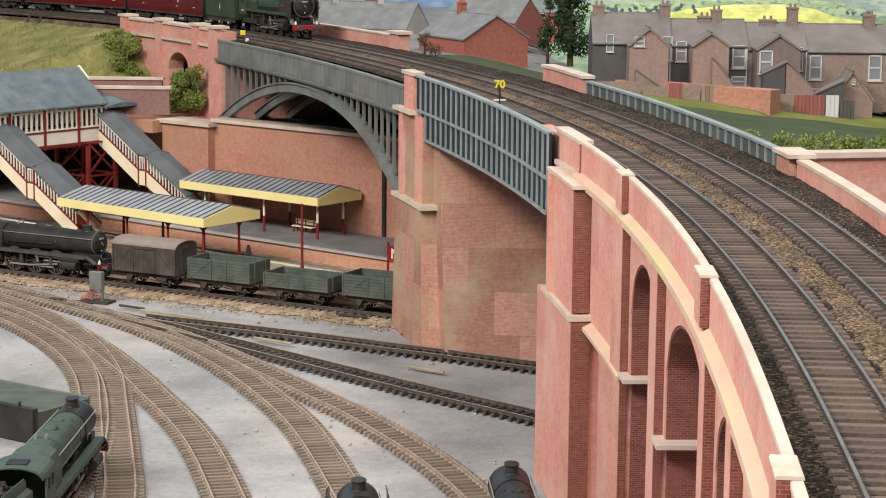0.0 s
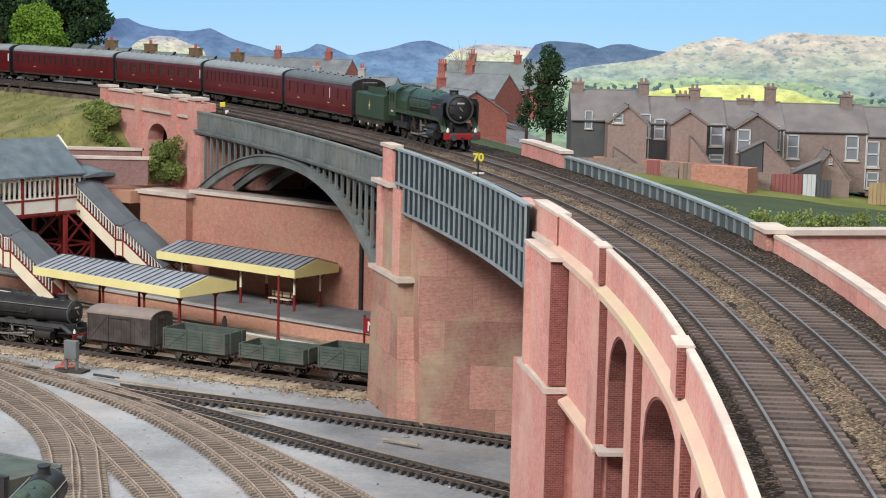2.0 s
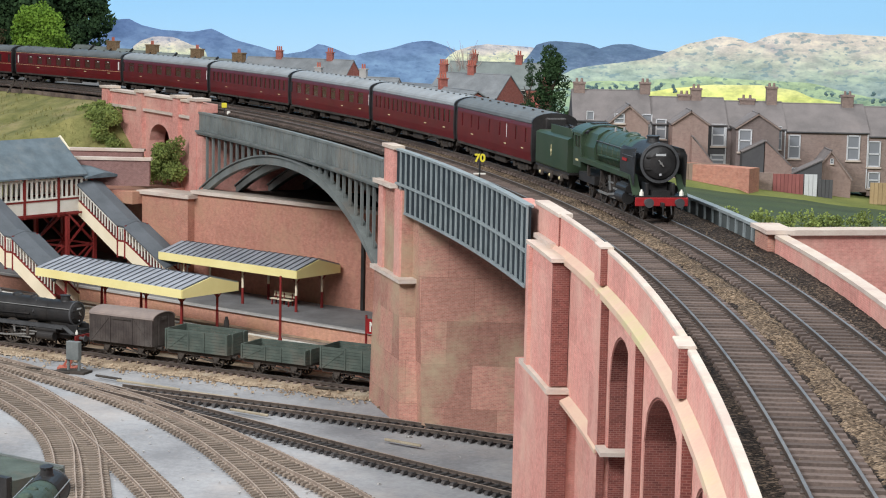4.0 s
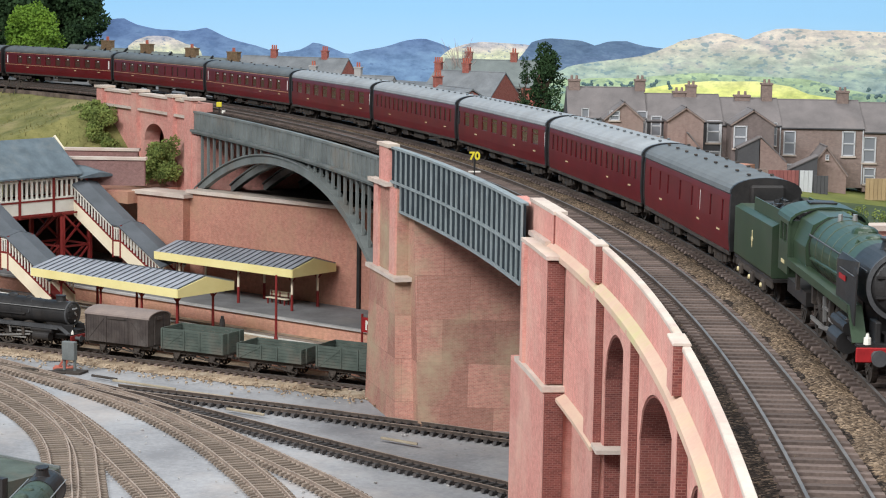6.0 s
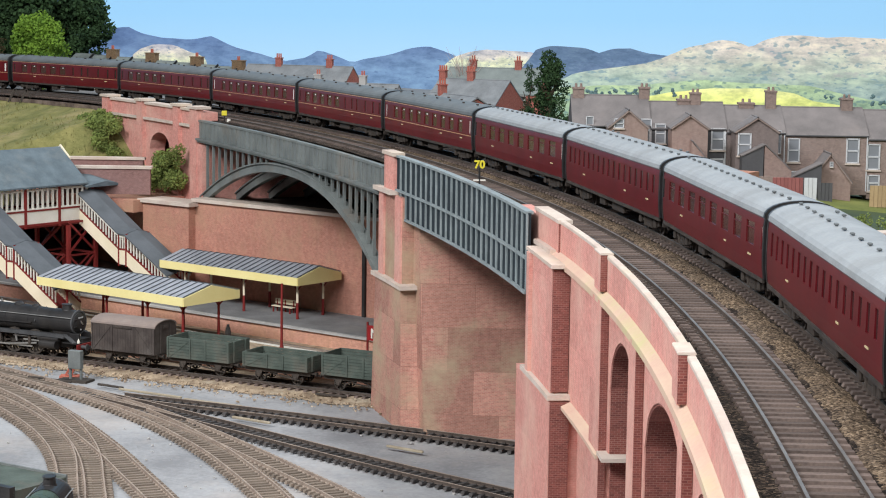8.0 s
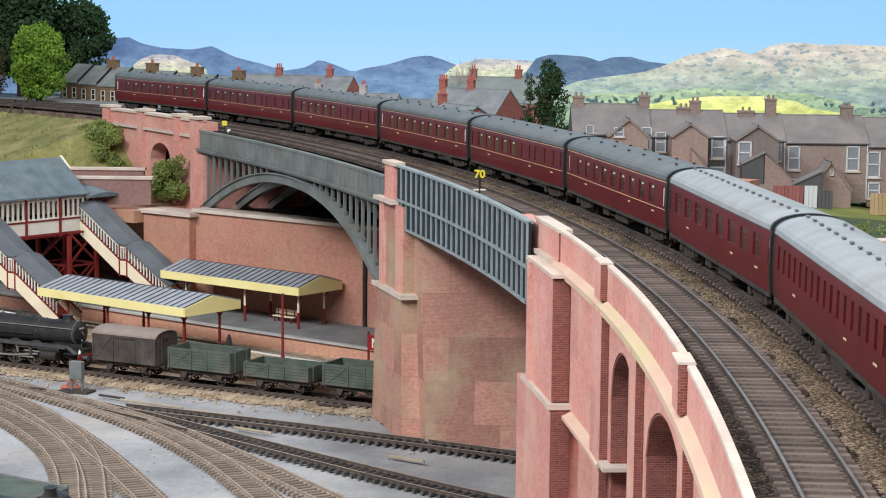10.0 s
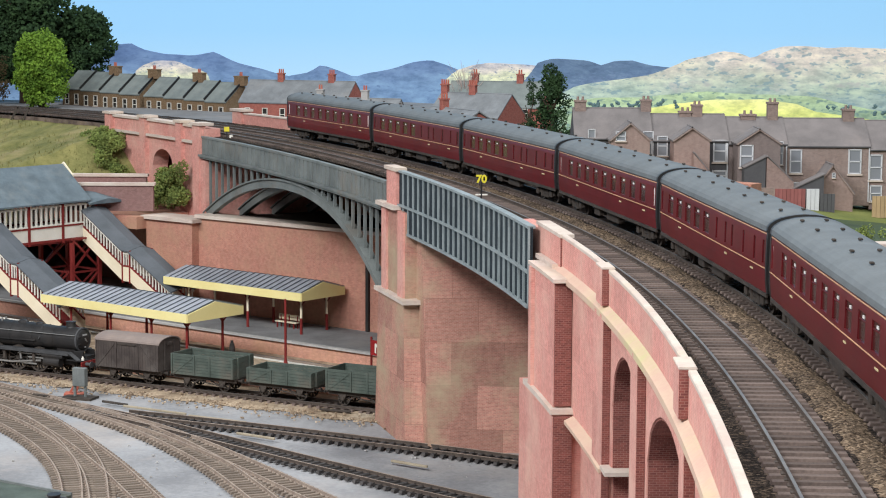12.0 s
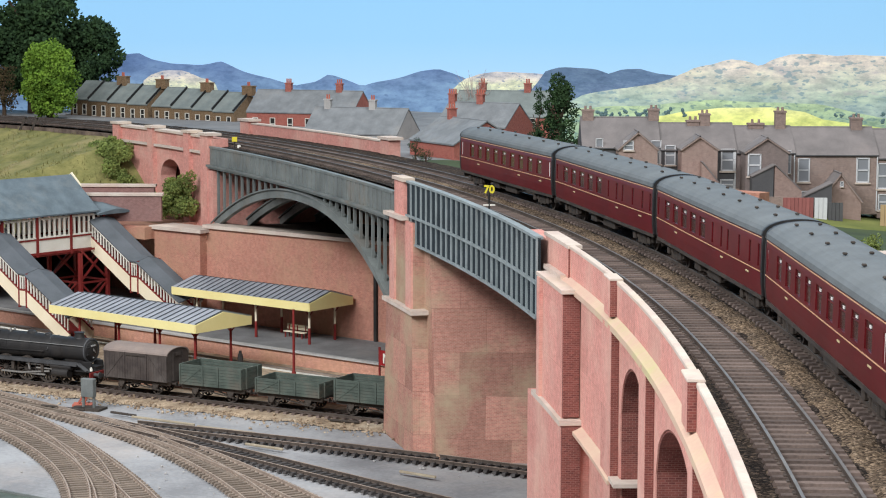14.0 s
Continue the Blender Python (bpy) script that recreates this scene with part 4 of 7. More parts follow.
    sweep(bm, s0, s1 + 0.01, rect(-0.0865, -0.0845, -0.024, -0.0035))
    plate = part("parapet_plate", bm, "iron", v)
    for z, a in ((-0.0245, 0.0065), (-0.0265, 0.005), (-0.0035, 0.003)):
        bm = B()
        sweep(bm, s0, s1 + 0.01, rect(-0.0845 - a, -0.0825, z - 0.0012, z + 0.0012))
        part("parapet_rail", bm, "iron", plate)
    for i in range(42):
        s = s0 + 0.01 + (s1 - s0 - 0.01) * i / 41
        bm = B()
        sweep(bm, s - 0.0008, s + 0.0008, rect(-0.0875, -0.0865, -0.023, -0.0045), d=0.01)
        part("plate_strip", bm, "iron", plate)
    bm = B()
    sweep(bm, s0, s1, lambda s: rect(-0.083, right_edge(s), -0.030, -0.0165))
    part("bridge_floor", bm, "frame", v)


def far_abutment():
    v = thing("far_abutment", label="pink brick abutment with a small arch and stone bands", category="abutment", kind="structure")
    o = -0.085
    bm = B()
    a, b = 2.098, 2.168
    sweep(bm, 1.99, a, rect(o, o + 0.02, -0.14, 0.006))
    sweep(bm, b, 2.225, rect(o, o + 0.02, -0.14, 0.006))
    sweep(bm, a, b, lambda s: rect(o, o + 0.02, -0.026 - 0.022 + 0.022 * math.sqrt(max(0, 1 - ((s - (a + b) / 2) / 0.035) ** 2)), 0.006), d=0.005)
    loft(bm, [[V(s, oo, z) for oo, z in rect(o, o + 0.02, zl, 0.006)] for s, zl in ((2.225, -0.11), (2.25, -0.075), (2.28, -0.05), (2.312, -0.02))])
    part("abutment_wall", bm, "pink", v)
    bm = B()
    sweep(bm, 2.085, 2.18, rect(o + 0.026, o + 0.03, -0.14, -0.01))
    part("arch_recess", bm, "pink_shade", v)
    for x in (2.005, 2.067, 2.190, 2.302):
        bm = B()
        w = 0.018 if x > 2.03 else 0.024
        sweep(bm, x - w / 2, x + w / 2, rect(o - 0.005, o + 0.003, -0.14 if x < 2.25 else -0.03, 0.0095))
        p = part("pilaster", bm, "pink", v)
        bm = B()
        sweep(bm, x - w / 2 - 0.003, x + w / 2 + 0.003, rect(o - 0.007, o + 0.012, 0.0095, 0.0125))
        part("pilaster_cap", bm, "stone", p)
    for s0, s1 in ((2.018, 2.057), (2.077, 2.180), (2.2, 2.292)):
        bm = B()
        sweep(bm, s0, s1, rect(o - 0.0025, o + 0.012, 0.006, 0.0088))
        part("coping", bm, "stone", v)
        bm = B()
        sweep(bm, s0, s1, rect(o - 0.004, o + 0.002, -0.0125, -0.0095))
        part("stone_band", bm, "stone", v)
    bm = B()
    sweep(bm, 2.0, 2.165, rect(o - 0.030, o + 0.02, FLOOR, -0.099))
    led = part("planted_ledge", bm, "wall", v)
    bm = B()
    sweep(bm, 1.99, 2.168, rect(o - 0.033, o - 0.022, -0.099, -0.0955))
    part("ledge_coping", bm, "stone", led)
    bm = B()
    sweep(bm, 1.975, 2.0, rect(o - 0.004, 0.05, -0.10 - 0.05, -0.03))
    part("springing_pier", bm, "pink", v)
    bm = B()
    sweep(bm, 2.0, 2.42, rect(o + 0.03, 0.055, FLOOR, -0.017), d=0.03)
    part("fill", bm, "wall", v)


def back_parapet():
    v = thing("town_parapet", label="pink brick parapet with cream coping beside the houses", category="parapet", kind="structure")
    bm = B()
    sweep(bm, 1.80, 2.23, lambda s: rect(right_edge(s), right_edge(s) + 0.006, -0.012, 0.009))
    part("parapet_wall", bm, "pink", v)
    bm = B()
    sweep(bm, 1.80, 2.23, lambda s: rect(right_edge(s) - 0.001, right_edge(s) + 0.007, 0.009, 0.0108))
    part("coping", bm, "stone", v)
    for x in (1.805, 2.222):
        bm = B()
        sweep(bm, x - 0.012, x + 0.012, lambda s: rect(right_edge(s) - 0.004, right_edge(s) + 0.01, -0.012, 0.0125))
        p = part("post", bm, "pink", v)
        bm = B()
        sweep(bm, x - 0.016, x + 0.016, lambda s: rect(right_edge(s) - 0.006, right_edge(s) + 0.012, 0.0125, 0.0155))
        part("post_cap", bm, "stone", p)
    bm = B()
    sweep(bm, 1.262, 1.385, lambda s: rect(right_edge(s) - 0.003, right_edge(s) + 0.006, -0.012, 0.0085))
    w = part("field_end_wall", bm, "pink", v)
    bm = B()
    sweep(bm, 1.26, 1.387, lambda s: rect(right_edge(s) - 0.0045, right_edge(s) + 0.0075, 0.0085, 0.011))
    part("coping", bm, "stone", w)


viaduct()
deck()
girder_span()
abutment()
iron_arch()
far_abutment()
back_parapet()


# ---- land behind the line ----
def land_height(x, s):
    t = min(1, max(0, (x + 0.02) / 0.16))
    t = t * t * (3 - 2 * t)
    return -0.007 - 0.030 * t


def dip(p):
    """The field drops towards the terrace's lower end."""
    return -0.11 * min(0.5, max(0, p.x - 0.16)) * min(1, max(0, (p.y - 1.5) / 0.45))


def fall(p):
    """The land ends behind the last houses."""
    edge = 2.30 if p.x > 0.12 else 3.30
    return -0.12 * min(1, max(0, (p.y - edge) / 0.12))


def town_ground():
    land("town_ground", 1.04, 1.74, "field", "dark green field behind the line", "field")
    land("street_ground", 1.74, 3.34, "platform", "dusty grey street ground round the houses", "street")


def land(name, s0, s1, material, label, category):
    bm, rows = B(), []
    for s in steps(s0, s1, 0.05):
        e = right_edge(s) + 0.003
        row = []
        for i in range(26):
            o = e + (2.2 - e) * (i / 25) ** 2
            p = V(s, o, 0)
            row.append(Vector((p.x, p.y, RAIL + land_height(p.x, s) + dip(p) + fall(p) + 0.002 * noise.noise(p * 12))))
        rows.append(row)
    loft(bm, rows, closed=False)
    tagged(part(name, bm, material), label, category, kind="structure")


def field_wall():
    v = thing("field_wall", label="pink brick retaining wall with cream coping below the field", category="wall", kind="structure")
    bm = B()
    loft(bm, [[V(s, o, z) for s, z in ((1.034, FLOOR), (1.046, FLOOR), (1.046, -0.031), (1.034, -0.031))] for o in steps(0.05, 1.2, 0.1)])
    part("wall", bm, "pink", v)
    bm = B()
    loft(bm, [[V(s, o, z) for s, z in ((1.030, -0.031), (1.048, -0.031), (1.048, -0.027), (1.030, -0.027))] for o in steps(0.05, 1.2, 0.1)])
    part("coping", bm, "stone", v)


def embankment():
    bm, rows = B(), []
    for s in steps(2.20, 5.3, 0.02):
        row = []
        for i in range(24):
            o = -0.058 - 0.62 * (i / 23)
            f = (i / 23)
            z = -0.006 - 0.125 * (1 - (1 - f) ** 1.6)
            if s < 2.3:
                z -= 0.06 * (2.3 - s) / 0.1
            p = V(s, o, z)
            p.z += 0.006 * noise.noise(p * 22) * min(1, i / 3) + 0.002 * noise.noise(p * 90)
            row.append(p)
        rows.append(row)
    loft(bm, rows, closed=False)
    tagged(part("embankment", bm, "grass"), "dry pale grass embankment below the line", "bank", kind="structure")
    bm = B()
    for _ in range(9000):
        s, f = random.uniform(2.24, 3.1), random.random() ** 0.8
        p = V(s, -0.062 - 0.5 * f, -0.006 - 0.125 * (1 - (1 - f * 0.806) ** 1.6) - (0.06 * max(0, 2.3 - s) / 0.1))
        p.z += 0.006 * noise.noise(p * 22) * min(1, f * 7)
        if noise.noise(p * 30) < -0.1:
            continue
        h, a = random.uniform(0.0015, 0.0045), random.random() * 6.28
        d = Vector((math.cos(a), math.sin(a), 0)) * 0.0006
        tip = p + Vector((random.uniform(-1, 1), random.uniform(-1, 1), 0)) * 0.0015 + Vector((0, 0, h))
        bm.faces.new([bm.verts.new(q) for q in (p - d - Vector((0, 0, 0.001)), p + d - Vector((0, 0, 0.001)), tip)])
    tagged(part("grass", bm, "grass"), "short dry grass tufts on the bank", "grass", kind="stuff")


town_ground()
field_wall()
embankment()


# ---- tracks ----
def sleeper_mesh(length, width, height, material):
    bm = B()
    box(bm, (0, 0, 0), (length, width, height), taper=0.93)
    me = bpy.data.meshes.new("sleeper")
    bm.to_mesh(me)
    bm.free()
    me.materials.append(M[material])
    return me


def rail_section(c, top):
    return [(c - 0.0012, top - 0.0026), (c + 0.0012, top - 0.0026), (c + 0.0004, top - 0.0019), (c + 0.0006, top), (c - 0.0006, top), (c - 0.0004, top - 0.0019)]


def track(label, at, turn, s0, s1, pitch, top, sleeper, rail, pieces, length=0.032, head="railhead", gauge=GAUGE, wide=0.0034):
    """Two rails with heads and chairs on sleepers; at(s, o, z) places them; pieces: the stretch with loose sleepers."""
    t = thing("track", label=label, category="track", group="railway tracks", kind="structure")
    for c in (-gauge / 2, gauge / 2):
        bm = B()
        sweep(bm, s0, s1, rail_section(c, top - 0.0002), 0.015, at)
        r = part("rail", bm, rail, t)
        bm = B()
        sweep(bm, s0, s1, rect(c - 0.00055, c + 0.00055, top - 0.0003, top), 0.015, at)
        part("rail_head", bm, head, r)
    me = sleeper_mesh(length, wide, 0.0022, sleeper)
    rest, chairs = B(), B()
    n = int((s1 - s0) / pitch)
    for i in range(n):
        s = s0 + (i + 0.5) * pitch + random.uniform(-0.0003, 0.0003)
        p, a = at(s, 0, top - 0.0033), turn(s) + random.uniform(-0.02, 0.02)
        if pieces[0] < s < pieces[1]:
            ob = new("sleeper", me)
            ob.parent = t
            ob.matrix_basis = Matrix.Translation(p) @ Matrix.Rotation(a, 4, "Z")
        else:
            box(rest, p, (length, wide, 0.0022), rz=a)
        for c in (-gauge / 2, gauge / 2):
            beam(chairs, at(s - 0.0009, c, top - 0.0022), at(s + 0.0009, c, top - 0.0022), 0.0034, 0.001)
    part("chairs", chairs, rail, t)["kind"] = "stuff"
    if len(rest.verts):
        ob = part("sleepers", rest, sleeper, t)
        ob["kind"] = "stuff"
    else:
        rest.free()
    return t


track("dark sleepered running line on the viaduct", lambda s, o, z: V(s, o, z), heading, -2.1, 5.2, 0.0084, 0.0, "sleeper", "rail", (0.0, 1.6), wide=0.0038)
track("dark sleepered empty line beside the parapet", lambda s, o, z: V(s, TRACKS + o, z), heading, -2.1, 5.2, 0.0084, 0.0, "sleeper", "rail", (0.0, 1.6), wide=0.0038)


def spline(points):
    """A smooth path through plan points, by length."""
    P = [Vector((*p, 0)) for p in points]
    P = [P[0] * 2 - P[1]] + P + [P[-1] * 2 - P[-2]]
    out = []
    for i in range(1, len(P) - 2):
        a, b, c, d = P[i - 1:i + 3]
        for k in range(12):
            t = k / 12
            out.append(0.5 * (2 * b + (c - a) * t + (2 * a - 5 * b + 4 * c - d) * t * t + (3 * b - a - 3 * c + d) * t ** 3))
    out.append(P[-2])
    A = np.array(out)[:, :2]
    for _ in range(4):
        A[1:-1] = (A[:-2] + 2 * A[1:-1] + A[2:]) / 4
    L = np.r_[0, np.cumsum(np.hypot(*np.diff(A, axis=0).T))]
    ang = np.unwrap(np.arctan2(np.gradient(A[:, 1]), np.gradient(A[:, 0])))

    def at(s, o, z):
        x, y, h = np.interp(s, L, A[:, 0]), np.interp(s, L, A[:, 1]), np.interp(s, L, ang)
        return Vector((x + o * math.sin(h), y - o * math.cos(h), GROUND + z))

    def turn(s):
        return float(np.interp(s, L, ang)) - math.pi / 2
    return at, turn, float(L[-1])


YARD = [
    ("tan", [(-0.199, 1.06), (-0.209, 1.176), (-0.229, 1.285), (-0.253, 1.405), (-0.277, 1.517), (-0.318, 1.63), (-0.375, 1.735), (-0.47, 1.848), (-0.6, 1.96)]),
    ("tan", [(-0.115, 1.06), (-0.143, 1.179), (-0.170, 1.283), (-0.194, 1.356), (-0.227, 1.437), (-0.266, 1.53), (-0.320, 1.64), (-0.390, 1.755), (-0.48, 1.862)]),
    ("tan", [(-0.047, 1.02), (-0.059, 1.127), (-0.076, 1.215), (-0.113, 1.359), (-0.156, 1.472), (-0.190, 1.545), (-0.248, 1.644), (-0.320, 1.735), (-0.43, 1.85), (-0.55, 1.96)]),
    ("tan", [(0.045, 1.06), (0.011, 1.184), (-0.022, 1.278), (-0.073, 1.385), (-0.109, 1.446), (-0.149, 1.513), (-0.195, 1.585), (-0.251, 1.663), (-0.335, 1.755)]),
    ("black", [(0.15, 1.29), (0.053, 1.387), (-0.009, 1.443), (-0.052, 1.483), (-0.146, 1.575), (-0.253, 1.680), (-0.33, 1.748)]),
    ("black", [(0.20, 1.47), (0.058, 1.546), (0.013, 1.572), (-0.056, 1.609), (-0.129, 1.648), (-0.205, 1.685), (-0.285, 1.722)]),
    ("tan", [(-0.262, 0.98), (-0.250, 1.09), (-0.246, 1.165), (-0.248, 1.28), (-0.263, 1.385), (-0.292, 1.507), (-0.335, 1.61), (-0.40, 1.715), (-0.48, 1.80)]),
]


def yard_tracks():
    for k, (kind, pts) in enumerate(YARD):
        at, turn, n = spline(pts)
        if kind == "tan":
            track("tan weathered siding track curving across the yard", at, turn, 0, n, 0.0074, 0.0052 + 0.00005 * k, "sleeper_tan", "rail_tan", (0, n), 0.0315, "rail_tan")
        else:
            track("black sleepered track across the yard", at, turn, 0, n, 0.0082, 0.0052 + 0.00005 * k, "sleeper_black", "rail", (0, n), 0.0315, "rail_tan")


def goods_at(s, o, z):
    """Along the goods line past the station, from the buffer stop side."""
    return S(-1.95 + s, 1.2906 - 0.004 + 0.197 * (-1.95 + s + 1.35) - o, z)


GOODS_TURN = SA + math.atan(0.197) - math.pi / 2
track("goods line past the station", lambda s, o, z: goods_at(s, o, z + 0.0004), lambda s: GOODS_TURN, 0, 1.3, 0.0085, 0.0052, "sleeper", "rail", (0.1, 1.2), 0.0315)
yard_tracks()


# ---- railway vehicles: local y is forward, z up from the rail ----
def wheel_mesh(bm, x, r, w=0.0022, spokes=0):
    """One wheel: tyre, hub, and wedge spokes between them or a dished disc."""
    side = 1 if x > 0 else -1
    n = 3 * spokes if spokes else 24

    def circle(dx, rr):
        return [bm.verts.new((x + dx * side, rr * math.cos(2 * math.pi * i / n), rr * math.sin(2 * math.pi * i / n))) for i in range(n)]

    def skin(a, b):
        for i in range(n):
            bm.faces.new((a[i], a[(i + 1) % n], b[(i + 1) % n], b[i]))
    if not spokes:
        rows = [circle(-w / 2, r * 1.05), circle(-w / 4, r), circle(w / 2, r), circle(w / 2, r * 0.82), circle(w / 4, r * 0.74), circle(w * 0.7, r * 0.25)]
        for a, b in zip(rows, rows[1:]):
            skin(a, b)
        bm.faces.new(rows[0])
        bm.faces.new(rows[-1])
        return bm
    o0, o1, i1, i0 = circle(-w / 2, r), circle(w / 2, r), circle(w / 2, r * 0.86), circle(-w / 2, r * 0.86)
    h1, h0 = circle(w / 2, r * 0.22), circle(-w / 2, r * 0.22)
    skin(o0, o1), skin(o1, i1), skin(i0, o0)
    bm.faces.new(h1)
    bm.faces.new(h0)
    for i in range(n):
        j = (i + 1) % n
        if i % 3 == 0:
            for q in ((h1[i], h1[j], i1[j], i1[i]), (h0[i], h0[j], i0[j], i0[i]), (h0[i], h1[i], i1[i], i0[i]), (h0[j], h1[j], i1[j], i0[j])):
                bm.faces.new(q)
        else:
            bm.faces.new((i1[i], i1[j], i0[j], i0[i]))
            bm.faces.new((h1[i], h1[j], h0[j], h0[i]))
    return bm


WHEELS = []


def axle(parent, y, r, spokes=0, material="frame", turns=False):
    """A pair of wheels on an axle that turns on its thing."""
    bm = B()
    rod(bm, (-0.009, 0, 0), (0.009, 0, 0), 0.001, seg=8)
    if parent.parent is None:
        w = part("wheelset", bm, material, parent)
        for x in (-0.0088, 0.0088):
            bm = B()
            wheel_mesh(bm, x, r, spokes=spokes)
            part("wheel", bm, material, w)
    else:
        for x in (-0.0088, 0.0088):
            wheel_mesh(bm, x, r, spokes=spokes)
        w = part("wheelset", bm, material, parent)
    w.location = (0, y, r)
    if turns:
        WHEELS.append((w, y, r))
    return w


def bogie(parent, y, wheelbase=0.034, r=0.0066):
    b = new("bogie")
    b.parent = parent
    b.location = (0, y, 0)
    for x in (-0.0128, 0.0128):
        bm = B()
        box(bm, (x, 0, 0.0072), (0.0016, wheelbase + 0.012, 0.0034), bevel=0.0004)
        for k in (-1, 1):
            box(bm, (x * 1.07, k * wheelbase / 2, 0.0066), (0.0026, 0.005, 0.0048), bevel=0.0006)
            rod(bm, (x * 1.02, k * wheelbase * 0.22, 0.0035), (x * 1.02, k * wheelbase * 0.22, 0.0105), 0.0015, seg=8)
        box(bm, (x, 0, 0.0045), (0.0018, wheelbase * 0.5, 0.0022))
        part("side_frame", bm, "frame", b)
    bm = B()
    box(bm, (0, 0, 0.0085), (0.024, 0.008, 0.003))
    part("bolster", bm, "frame", b)
    for k in (-1, 1):
        axle(b, k * wheelbase / 2, r)
    return b


def coach_section(w, zb, zc, top, n=9):
    """Half outline of a coach: tumblehome side, then the roof."""
    side = [(w * 0.955, zb), (w * 0.99, zb + 0.006), (w, zb + 0.013), (w * 0.985, zc - 0.004), (w * 0.955, zc)]
    return side


def coach(label, length, roof, layout, lined, vents):
    """A maroon coach: body with sunk windows, roof with ventilators, ends, underframe and bogies."""
    c = thing("coach", label=label, category="coach", group="coaches of the express train")
    w, zb, zc, top, L = 0.0182, 0.0128, 0.0425, 0.0505, length / 2
    prof = coach_section(w, zb, zc, top)
    # window openings: (from, to, low, high) along each side
    wins = layout
    ys = sorted({-L, L} | {v for a, b, _, _ in wins for v in (a, b)})
    for side in (-1, 1):
        bm = B()

        def px(z):
            return side * float(np.interp(z, [p[1] for p in prof], [p[0] for p in prof]))
        for y0, y1 in zip(ys, ys[1:]):
            hole = next(((lo, hi) for a, b, lo, hi in wins if a <= (y0 + y1) / 2 <= b), None)
            zs = [zb, zb + 0.006, zb + 0.013, zc - 0.004, zc]
            spans = [(zb, zc)] if not hole else [(zb, hole[0]), (hole[1], zc)]
            for lo, hi in spans:
                lev = sorted({lo, hi} | {z for z in zs if lo < z < hi})
                loft(bm, [[Vector((px(z) - d * side, y, z)) for z in lev] + [Vector((px(z) - 0.0009 * side - d * side, y, z)) for z in lev[::-1]] for d in (0,) for y in (y0, y1)])
        bmesh.ops.remove_doubles(bm, verts=bm.verts, dist=1e-6)
        body = part("body_side", bm, "maroon", c)
        if wins:
            for a, b, lo, hi in wins:
                bm = B()
                x = px((lo + hi) / 2) - side * 0.0008
                box(bm, (x, (a + b) / 2, (lo + hi) / 2), (0.0003, b - a, hi - lo))
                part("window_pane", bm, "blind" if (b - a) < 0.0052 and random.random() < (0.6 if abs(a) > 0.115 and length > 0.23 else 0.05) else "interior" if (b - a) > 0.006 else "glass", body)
                if b - a > 0.006:
                    bm = B()
                    box(bm, (x + side * 0.0003, (a + b) / 2, hi - 0.0032), (0.0003, b - a, 0.0005))
                    part("vent_bar", bm, "maroon", body)
                if lined and b - a > 0.006:
                    bm = B()
                    box(bm, (x + side * 0.0003, (a + b) / 2 + 0.001, hi - 0.0018), (0.0003, 0.0026, 0.0011))
                    part("window_mark", bm, "blind", body, "small pale mark near the window top")
        if lined:
            for z in (0.0245, 0.0408):
                bm = B()
                box(bm, (px(z) + side * 0.0001, 0, z), (0.0003, length - 0.003, 0.00042))
                part("lining", bm, "lining", body, "thin yellow lining")
        bm = B()
        box(bm, (side * 0.0172, 0, 0.0118), (0.0012, length - 0.002, 0.002))
        part("solebar", bm, "frame", c)
        # lettering too small to read
        for y, ww in ((-L * 0.55, 0.006), (L * 0.35, 0.005), (L * 0.78, 0.006)):
            bm = B()
            box(bm, (px(0.0215) + side * 0.0001, y, 0.0215), (0.0002, ww, 0.0008))
            part("lettering", bm, "crest", body, "small pale lettering bar")
    bm = B()
    n = 14
    ring = [(w * 1.0 * math.cos(math.pi * i / n), zc - 0.0004 + (top - zc) * math.sin(math.pi * i / n) ** 0.85) for i in range(n + 1)]
    inner = [(x * 0.96, z - 0.0009) for x, z in ring[::-1]]
    loft(bm, [[Vector((x, y, z)) for x, z in ring + inner] for y in (-L, L)])
    rf = part("roof", bm, roof, c, smooth=False)
    for y, x in vents:
        bm = B()
        zz = zc + (top - zc) * math.sin(math.acos(min(1, abs(x) / w))) ** 0.85
        box(bm, (x, y, zz + 0.0004), (0.0018, 0.0026, 0.0010), bevel=0.0003)
        part("roof_vent", bm, "roof_dark" if roof == "roof_light" else "frame", rf)
    for y in (-L, L):
        k = 1 if y > 0 else -1
        bm = B()
        outline = [(px_, z) for px_, z in [(-p[0] * 0.99, p[1]) for p in prof]] + [(x * 0.985, z - 0.0004) for x, z in ring[::-1]] + [(p[0] * 0.99, p[1]) for p in prof[::-1]]
        loft(bm, [[Vector((x * 1.022, y - k * d, z + (0.0004 if z > zc - 0.001 else 0))) for x, z in outline] for d in (-0.0012, 0.0014)])
        part("end_wall", bm, "black", c)
        bm = B()
        box(bm, (0, y + k * 0.0026, 0.030), (0.017, 0.0052, 0.033), bevel=0.001)
        part("gangway", bm, "black", c, "black corridor gangway")
        bm = B()
        box(bm, (0, y - k * 0.002, 0.0095), (0.030, 0.002, 0.005))
        for x in (-0.0085, 0.0085):
            rod(bm, (x, y, 0.0100), (x, y + k * 0.0045, 0.0100), 0.0011, seg=8)
            rod(bm, (x, y + k * 0.0045, 0.0100), (x, y + k * 0.0052, 0.0100), 0.0022, seg=12)
        part("buffer_gear", bm, "frame", c)
    bm = B()
    box(bm, (0, 0, 0.0125), (0.033, length - 0.003, 0.0012))
    for x in (-0.012, 0.012):
        box(bm, (x, 0.012, 0.0075), (0.005, 0.03, 0.006), bevel=0.0006)
